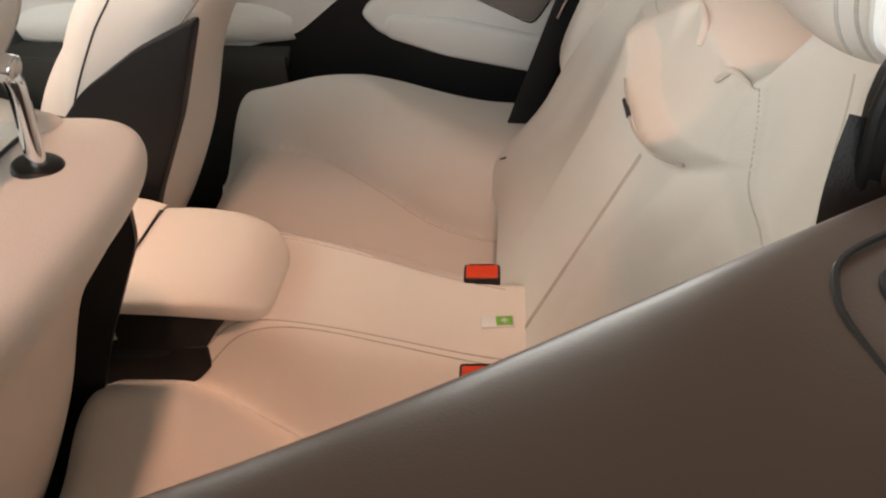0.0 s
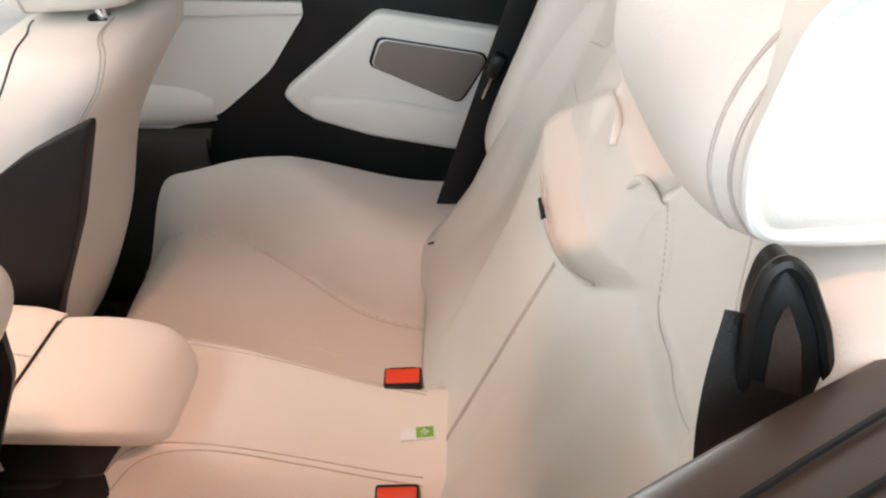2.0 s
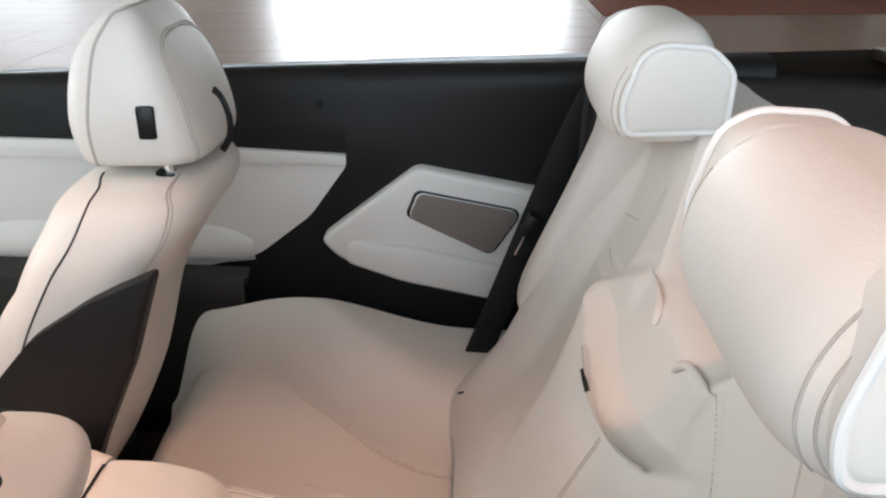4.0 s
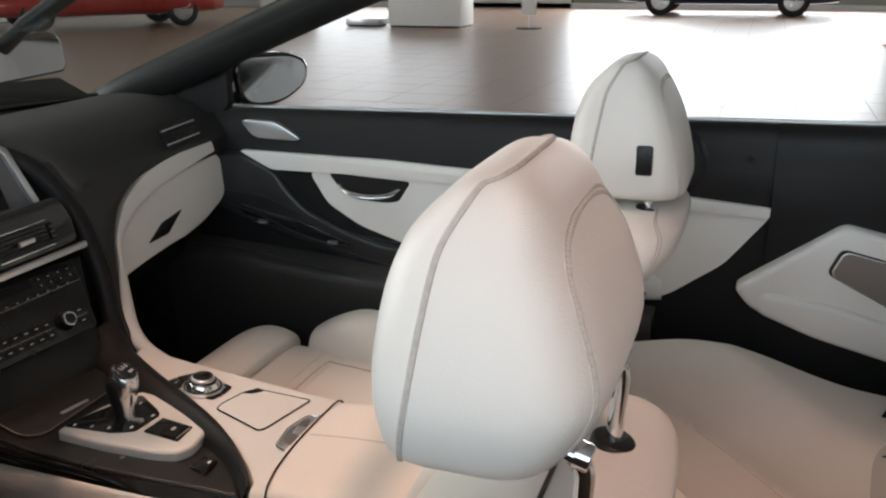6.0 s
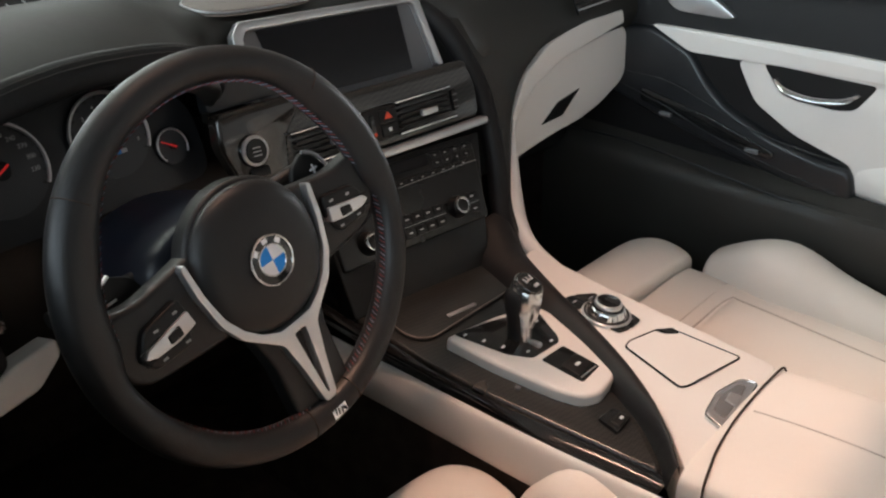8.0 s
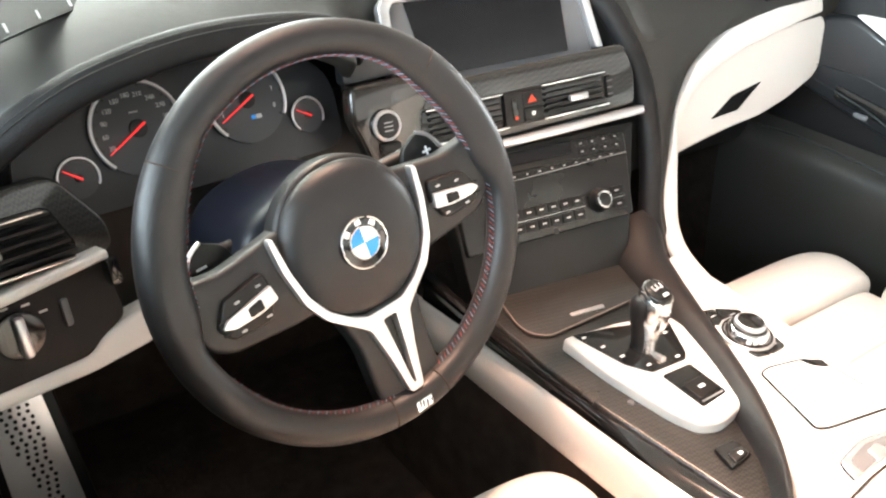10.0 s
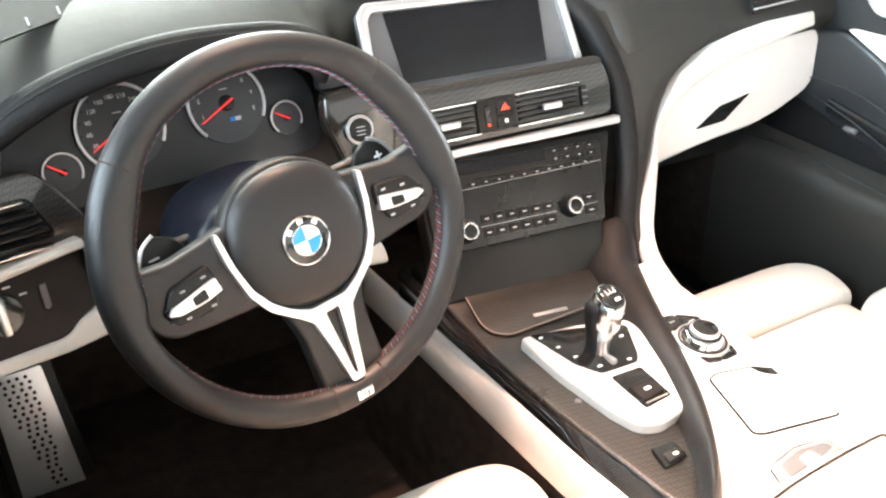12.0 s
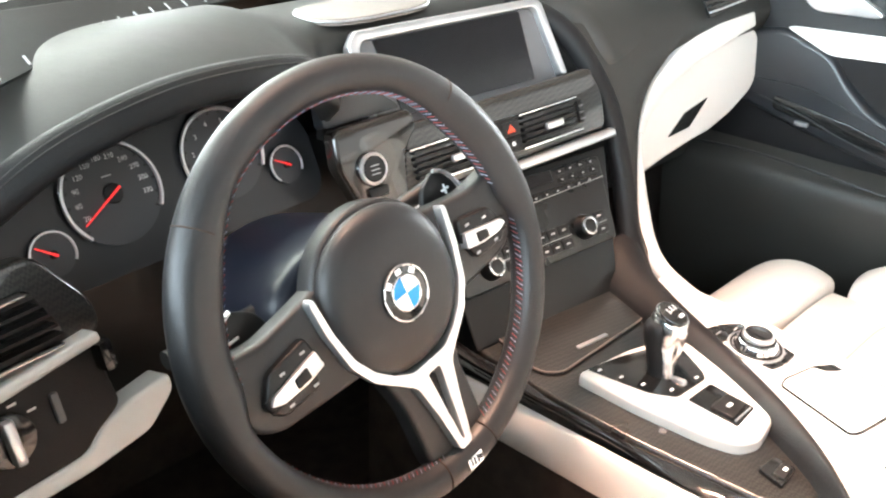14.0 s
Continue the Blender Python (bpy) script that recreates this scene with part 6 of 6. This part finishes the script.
    latch = part("latch", slab(cp(plate), 0.0262, CON, 0.003), SATIN, c, "satin metal armrest latch")
    dish = rounded([(0.028, 0.1505), (0.080, 0.154), (0.110, 0.1585), (0.104, 0.168), (0.070, 0.174), (0.032, 0.168)], 0.006)
    part("latch_dish", slab(cp(dish), 0.0268, CON, 0.001), GREYPLASTIC, latch, "grey inset of the latch")
    part("latch_key", slab(cp(rounded([(0.058, 0.150), (0.084, 0.153), (0.080, 0.168), (0.060, 0.166)], 0.004)), 0.0282, CON, 0.001), SATIN, latch)
    part("latch_edge", tube([CON @ Vector((p[0], p[1] - 0.2, 0.0250)) for p in plate], 0.0014, 6, True), CHROME, latch)
    key = rounded([(-0.066, 0.236), (-0.030, 0.2385), (-0.030, 0.264), (-0.060, 0.2665)], 0.004)
    k = part("rear_key", slab(cp(key), 0.0085, CON @ Matrix.Translation((0, 0, 0.002)), 0.002), GLOSS, c, "small black console key")
    part("key_tip", slab(cp(rounded([(-0.058, 0.238), (-0.034, 0.240), (-0.034, 0.252), (-0.056, 0.252)], 0.003)), 0.0125, CON, 0.002), PLASTIC, k)
    part("rear_key_mark", box(-0.046, -0.040, 0.243 - 0.2, 0.247 - 0.2, 0.0120, 0.0129, m=CON), WHITE_MARK, c)
    part("trim_stud", disc(0.004, 0.003, CON @ Matrix.Translation((-0.081, 0.168, 0.0045)), 16, 0.001), GREYPLASTIC, c, "small grey stud")
    part("arm_base", box(-0.108, 0.125, -0.385, 0.122, 0.40, 0.505, 0.03), BLACK, c, "black band under the armrest")
    return c


console()


def gear_lever():
    g = thing("gear_lever", "chrome and black gear lever on a pale satin surround", "gear lever", (-0.012, 0.412, 0.55))
    body = rounded([(-0.084, 0.486), (-0.079, 0.405), (-0.066, 0.325), (-0.054, 0.293), (-0.030, 0.2815), (0.012, 0.288), (0.030, 0.304), (0.070, 0.428), (0.068, 0.452), (0.0, 0.474)], 0.010)
    part("surround", slab(cp(body), 0.017, CON @ Matrix.Translation((0, 0, 0.004)), 0.006, 4), CREAM_TRIM, g, "pale satin surround")
    gate = rounded([(-0.071, 0.4815), (-0.0545, 0.408), (-0.036, 0.3805), (0.018, 0.3765), (0.028, 0.386), (0.056, 0.438), (0.050, 0.446), (-0.020, 0.470)], 0.005)
    part("gate_panel", slab(cp(gate), 0.0185, CON @ Matrix.Translation((0, 0, 0.004)), 0.001), GLOSS, g, "gloss black gate panel")
    pk = rounded([(-0.0305, 0.3085), (0.0135, 0.312), (0.0150, 0.3685), (-0.0310, 0.3705)], 0.004)
    p = part("parking_key", slab(cp(pk), 0.0180, CON @ Matrix.Translation((0, 0, 0.004)), 0.0006), GLOSS, g, "black parking brake key")
    part("key_cap", slab(cp(rounded([(-0.026, 0.3165), (0.0095, 0.3195), (0.0105, 0.345), (-0.0265, 0.345)], 0.003)), 0.0215, CON @ Matrix.Translation((0, 0, 0.004)), 0.0015), PLASTIC, p)
    part("key_line", box(-0.025, 0.0085, 0.3135 - 0.2, 0.3155 - 0.2, 0.020, 0.0232, m=CON), SATIN, p)
    part("parking_mark", box(-0.013, -0.004, 0.329 - 0.2, 0.3335 - 0.2, 0.0253, 0.0262, m=CON), WHITE_MARK, p)
    lm = Matrix.Translation((-0.012, 0.412, 0.548)) @ Matrix.Rotation(radians(-6), 4, "X") @ Matrix.Rotation(radians(9), 4, "Y")
    part("gaiter", disc(0.022, 0.006, lm, 28, 0.003), PLASTIC, g)
    part("stem", blob([(0.0, 0, 0, 0.0120, 0.0125), (0.022, 0, 0, 0.0115, 0.0130), (0.038, 0, -0.001, 0.0135, 0.0155), (0.054, 0, -0.002, 0.0175, 0.0190), (0.070, 0, -0.002, 0.0195, 0.0215), (0.082, 0, -0.001, 0.0185, 0.0205), (0.090, 0, 0, 0.0150, 0.0170), (0.0945, 0, 0, 0.0080, 0.0100)], 0.9, 36, 28, lm), POLISHED, g, "polished metal lever")
    part("stem_front", blob([(0.004, -0.006, 0.005, 0.0100, 0.0110), (0.024, -0.006, 0.005, 0.0095, 0.0115), (0.045, -0.007, 0.006, 0.0128, 0.0135), (0.066, -0.0075, 0.006, 0.0160, 0.0170), (0.078, -0.0065, 0.0055, 0.0150, 0.0165), (0.086, -0.005, 0.004, 0.009, 0.010)], 0.9, 32, 20, lm), BLACK, g, "black leather front of the lever")
    cm = lm @ Matrix.Translation((-0.002, -0.0055, 0.0880)) @ Matrix.Rotation(radians(-14), 4, "Y") @ Matrix.Rotation(radians(28), 4, "X")
    part("cap", blob([(-0.006, 0, 0, 0.0150, 0.0185), (0.004, 0, 0, 0.0155, 0.0190), (0.0075, 0, 0, 0.0120, 0.0150), (0.0085, 0, 0, 0.003, 0.004)], 0.9, 32, 12, cm), GLOSS, g, "black shift pattern cap")
    part("cap_rim", tube([cm @ Vector((0.0160 * math.cos(i * math.pi / 20), 0.0195 * math.sin(i * math.pi / 20), 0.002)) for i in range(40)], 0.0016, 6, True), CHROME, g, "chrome cap rim")
    for a, b, w, h in ((0, 0.002, 0.006, 0.0008), (-0.006, 0.004, 0.0008, 0.004), (0, 0.005, 0.0008, 0.003), (0.006, 0.004, 0.0008, 0.004), (0.002, -0.009, 0.004, 0.0022)):
        part("cap_mark", box(a - w, a + w, b - h, b + h, 0.0078, 0.0092, m=cm), PRINT, g)
    part("release_stub", box(-0.0045, 0.0045, -0.030, -0.012, 0.004, 0.016, 0.003, m=lm), SATIN, g, "small metal stub at the lever's foot")
    for x, y in ((-0.062, 0.470), (-0.054, 0.445), (-0.046, 0.420), (-0.030, 0.392), (0.012, 0.385), (0.034, 0.425)):
        part("gate_mark", box(x - 0.003, x + 0.003, y - 0.2015, y - 0.1985, 0.0222, 0.0229, m=CON), WHITE_MARK, g)


gear_lever()


def rotary_controller():
    k = thing("rotary_controller", "chrome-ringed rotary control knob with black keys", "control knob", (0.12, 0.367, 0.545))
    deck = CON @ Matrix.Translation((0, 0, 0.0195))
    for pts in ([(0.1005, 0.404), (0.120, 0.398), (0.1285, 0.4275), (0.1065, 0.4325)], [(0.1215, 0.3975), (0.150, 0.388), (0.157, 0.4085), (0.1300, 0.4272)], [(0.0965, 0.333), (0.118, 0.327), (0.120, 0.346), (0.095, 0.353)], [(0.1195, 0.3268), (0.145, 0.3275), (0.150, 0.346), (0.1215, 0.346)]):
        part("key", slab(cp(rounded(pts, 0.004)), 0.0035, deck, 0.001), GLOSS, k, "black control key")
        c = [sum(p[i] for p in pts) / 4 for i in (0, 1)]
        part("key_mark", box(c[0] - 0.005, c[0] + 0.005, c[1] - 0.2008, c[1] - 0.1992, 0.0228, 0.0235, m=CON), PRINT, k)
    m = deck @ Matrix.Translation((0.1215, 0.1685, 0.0))
    part("collar", disc(0.0345, 0.006, m, 48, 0.002), SATIN, k, "satin collar")
    part("collar_groove", ring(0.0300, 0.0016, m @ Matrix.Translation((0, 0, 0.006)), 48, 6), PLASTIC, k)
    part("ring", disc(0.0285, 0.013, m @ Matrix.Translation((0, 0, 0.004)), 48, 0.003, 0.0235), CHROME, k, "chrome ring")
    part("cap", disc(0.0195, 0.010, m @ Matrix.Translation((0, 0, 0.0145)), 44, 0.004), SATIN, k)
    part("cap_top", disc(0.0162, 0.0012, m @ Matrix.Translation((0, 0, 0.0240)), 40, 0.0005), GLOSS, k)
    part("cap_groove", ring(0.0205, 0.0016, m @ Matrix.Translation((0, 0, 0.0172)), 44, 6), PLASTIC, k)


rotary_controller()


# ---- windscreen, mirrors ----
def windscreen():
    w = thing("windscreen", "raked windscreen in a dark frame", "windscreen", (0, 1.1, 0.9))
    for s in (-1, 1):
        p = curve([(s * 0.76, 1.10, 0.88), (s * 0.735, 0.95, 0.945), (s * 0.71, 0.70, 1.04), (s * 0.68, 0.40, 1.155), (s * 0.64, 0.20, 1.225)], 24)
        part("pillar", tube(p, 0.030, 12, flat=1.5), PLASTIC, w, "dark screen pillar")
    part("header", tube(curve([(-0.64, 0.20, 1.225), (-0.35, 0.13, 1.25), (0, 0.11, 1.26), (0.35, 0.13, 1.25), (0.64, 0.20, 1.225)], 24), 0.028, 12, flat=1.3), PLASTIC, w)
    def pane(u, v):
        x = -0.75 + 1.5 * u
        k = 1 - (x / 0.75) ** 2
        y, z = smooth([(1.10, 0.90), (0.70, 1.045), (0.20, 1.225)], v)
        return (x * (1 - 0.14 * v), y + (0.10 * (1 - v) - 0.08 * v) * k, z + 0.025 * k)
    g = part("pane", sheet(pane, 24, 16, 0.004), GLASS, w)
    g.visible_shadow = False
    line = [(-0.72, 0.62, 0.925), (-0.60, 0.735, 0.945), (-0.45, 0.84, 0.957), (-0.342, 0.912, 0.958), (-0.2, 1.0, 0.95), (0.0, 1.035, 0.945), (0.36, 1.065, 0.94), (0.70, 1.03, 0.93)]
    part("frit_band", sheet(lambda u, v: Vector(smooth(line, u)) + Vector((0, 0.10 * v, 0.045 * v)), 60, 6, -0.003), PLASTIC, w, "black printed band at the foot of the screen")
    for i in range(16):
        p = Vector(smooth(line, 0.10 + 0.50 * i / 15))
        part("tick", box(-0.0012, 0.0012, 0.004, 0.018, -0.002, 0.0008, m=Matrix.Translation(p + Vector((0, 0, 0.004))) @ Matrix.Rotation(radians(24), 4, "X")), PRINT, w)
    part("scuttle", tube(curve([(-0.74, 1.04, 0.925), (0, 1.16, 0.955), (0.74, 1.04, 0.925)], 24), 0.014, 8), PLASTIC, w)


windscreen()


def side_mirror():
    s = thing("side_mirror", "black outside mirror on the far door", "mirror", (0.9, 0.62, 0.9))
    m = plane_at((0.91, 0.665, 0.965), (0.853, -0.52, 0), (0, 0.05, 1)) @ Matrix.Scale(1.12, 4)
    shape = rounded([(-0.085, -0.045), (-0.095, 0.03), (-0.075, 0.055), (0.05, 0.052), (0.092, 0.03), (0.085, -0.02), (0.02, -0.058), (-0.05, -0.062)], 0.03)
    part("housing", slab(shape[::-1], 0.075, m @ Matrix.Translation((0, 0, -0.07)), 0.012), GLOSS, s, "black mirror housing")
    part("glass", slab([(p[0] * 0.88, p[1] * 0.84) for p in shape][::-1], 0.002, m @ Matrix.Translation((0, 0, 0.005))), MIRROR, s, "mirror glass")
    part("sail_panel", slab(yz(rounded([(0.895, 0.905), (0.70, 0.905), (0.682, 0.925), (0.678, 1.03), (0.70, 1.028)], 0.008)), 0.022, on_side(0.758), 0.004), BLACK, s, "black corner panel between the door and the screen pillar")
    part("foot", tube([(0.79, 0.73, 0.895), (0.83, 0.735, 0.915), (0.875, 0.735, 0.935)], 0.018, 10), GLOSS, s)


side_mirror()


# ---- inside mirror ----
def inside_mirror():
    s = thing("rear_view_mirror", "frameless black rear-view mirror under the windscreen header", "mirror", (-0.04, 0.5, 1.2))
    m = plane_at((-0.045, 0.50, 1.108), (0.985, 0.17, 0), (0, 0.12, 0.99))
    shape = rounded([(-0.135, -0.028), (-0.128, 0.034), (0.128, 0.034), (0.135, -0.028)], 0.022)
    part("housing", slab(shape, 0.03, m @ Matrix.Translation((0, 0, -0.03)), 0.004), GLOSS, s, "black mirror housing")
    part("glass", slab([(p[0] * 0.95, p[1] * 0.88) for p in shape], 0.0015, m), MIRROR, s, "mirror glass")
    part("arm", tube([m @ Vector((0, 0.01, -0.02)), (-0.04, 0.46, 1.16), (-0.02, 0.40, 1.20)], 0.012, 10), PLASTIC, s)


inside_mirror()


# ---- showroom furniture ----
def plinth(x, y, sx, sy, h, name, label, mat):
    p = thing(name, label, "plinth", (x, y, 0))
    part("body", box(x - sx / 2, x + sx / 2, y - sy / 2, y + sy / 2, 0.03, h, 0.01), mat, p)
    part("plinth_foot", box(x - sx / 2 + 0.04, x + sx / 2 - 0.04, y - sy / 2 + 0.04, y + sy / 2 - 0.04, 0.0, 0.03), PLASTIC, p)


plinth(15.7, 5.85, 0.8, 1.5, 1.0, "display_plinth", "white lacquered display plinth on the tiles", WHITEBOX)
plinth(15.5, 7.15, 0.5, 0.72, 0.16, "low_plinth", "low pale grey display block on the tiles", SILVERPAINT)
plinth(15.6, 9.0, 0.6, 1.0, 1.1, "display_column", "cream coloured display column on the tiles", WHITEBOX)


def sign_stand():
    s = thing("sign_stand", "slim information stand with a white sheet on a dark foot", "sign stand", (15.5, 3.8, 0))
    part("foot", disc(0.24, 0.02, Matrix.Translation((15.5, 3.8, 0)), 32, 0.005), PLASTIC, s, "dark round foot")
    part("pole", tube([(15.5, 3.8, 0.02), (15.5, 3.8, 1.2)], 0.02, 10), SATIN, s)
    part("panel", box(15.46, 15.48, 3.66, 3.94, 0.25, 1.1, 0.005), WHITEBOX, s, "white sheet")


sign_stand()


def lounge_chair(x, y, turn):
    """A cube chair: dark leather pads in a bright tube frame."""
    c = thing("lounge_chair", "black leather lounge chair in a chrome tube frame", "chair", (0, 0, 0), "lounge chairs")
    part("seat_pad", box(-0.34, 0.34, -0.36, 0.36, 0.24, 0.40, 0.03), LOUNGE, c)
    part("base_pad", box(-0.35, 0.35, -0.37, 0.37, 0.12, 0.235, 0.02), LOUNGE, c)
    part("back_pad", box(0.22, 0.36, -0.36, 0.36, 0.40, 0.70, 0.03), LOUNGE, c)
    for k in (-1, 1):
        part("arm_pad", box(-0.36, 0.36, k * 0.44 - 0.06, k * 0.44 + 0.06, 0.15, 0.62, 0.025), LOUNGE, c)
    for a in (-0.38, 0.38):
        for b in (-0.52, 0.52):
            part("leg", tube([(a, b, 0.0), (a, b, 0.62)], 0.014, 10), CHROME, c, "chrome leg")
    for b in (-0.52, 0.52):
        part("rail", tube([(-0.38, b, 0.62), (0.38, b, 0.62)], 0.014, 10), CHROME, c)
    part("rail", tube([(-0.38, -0.52, 0.20), (-0.38, 0.52, 0.20)], 0.012, 10), CHROME, c)
    part("rail", tube([(0.38, -0.52, 0.62), (0.38, 0.52, 0.62)], 0.014, 10), CHROME, c)
    c.matrix_world = Matrix.Translation((x, y, 0)) @ Matrix.Rotation(radians(turn), 4, "Z")
    return c


LOUNGE = material("black_lounge_leather", (0.025, 0.026, 0.030), 0.4, grain=0.2, scale=300)
first_chair = lounge_chair(10.85, -2.75, 0)
copy_thing(first_chair, Matrix.Translation((10.5, -5.1, 0.0)) @ Matrix.Rotation(radians(160), 4, "Z"))
copy_thing(first_chair, Matrix.Translation((12.9, -4.2, 0.0)) @ Matrix.Rotation(radians(-90), 4, "Z"))


def glass_table():
    t = thing("glass_table", "low glass table with a chrome frame on the rug", "table", (11.2, -3.85, 0))
    part("top", box(10.8, 11.6, -4.2, -3.5, 0.40, 0.415, 0.004), GLASS, t, "clear glass top")
    for a in (10.84, 11.56):
        for b in (-4.16, -3.54):
            part("leg", tube([(a, b, 0.008), (a, b, 0.40)], 0.014, 10), CHROME, t)
    for b in (-4.16, -3.54):
        part("rail", tube([(10.84, b, 0.39), (11.56, b, 0.39)], 0.012, 8), CHROME, t)


glass_table()
solo("rug", box(8.35, 13.6, -6.2, -2.05, 0.001, 0.010, 0.003), RUG, "flat rust-brown rug under the lounge chairs", "rug")


def parked_car(x, y, turn, paint, label):
    """A parked saloon with its wheels, seen low across the floor."""
    c = thing("parked_car", label, "car", (0, 0, 0), "parked cars")
    def hull(u, v):
        s = -1 + 2 * u
        t = 2 * math.pi * v
        hw = 0.92 * (1 - 0.18 * abs(s) ** 4)
        low, high = 0.24 + 0.06 * abs(s) ** 6, 0.80 - 0.16 * abs(s) ** 3
        return (hw * sgn(math.cos(t), 0.45), 2.35 * s, (low + high) / 2 + (high - low) / 2 * sgn(math.sin(t), 0.5))
    part("body", sheet(hull, 40, 32), paint, c)
    part("cabin", blob([(0.72, 0, -0.2, 0.84, 1.55), (0.95, 0, -0.25, 0.78, 1.3), (1.25, 0, -0.3, 0.66, 0.85), (1.38, 0, -0.35, 0.58, 0.6), (1.40, 0, -0.35, 0.4, 0.4)], 0.55, 40, 16), GLOSS, c, "dark glazed cabin")
    for sx in (-1, 1):
        for sy in (-1.42, 1.42):
            m = Matrix.Translation((sx * 0.80, sy, 0.335)) @ Matrix.Rotation(radians(90 * sx), 4, "Y")
            w = part("wheel", ring(0.255, 0.08, m, 40, 12), RUBBER, c, "black tyre")
            part("rim", disc(0.21, 0.06, m, 32, 0.01), SATIN, w, "alloy rim")
            for k in range(5):
                part("spoke", box(-0.022, 0.022, 0.03, 0.195, 0.055, 0.085, 0.006, m=m @ Matrix.Rotation(k * 2 * math.pi / 5, 4, "Z")), SATIN, w)
    c.matrix_world = Matrix.Translation((x, y, 0)) @ Matrix.Rotation(radians(turn), 4, "Z")
    return c


parked_car(20.9, 0.5, 0, BLUEPAINT, "dark blue car parked by the shop window")
parked_car(14.2, 12.6, 55, REDPAINT, "red car parked on the showroom floor")


floor_tiles()
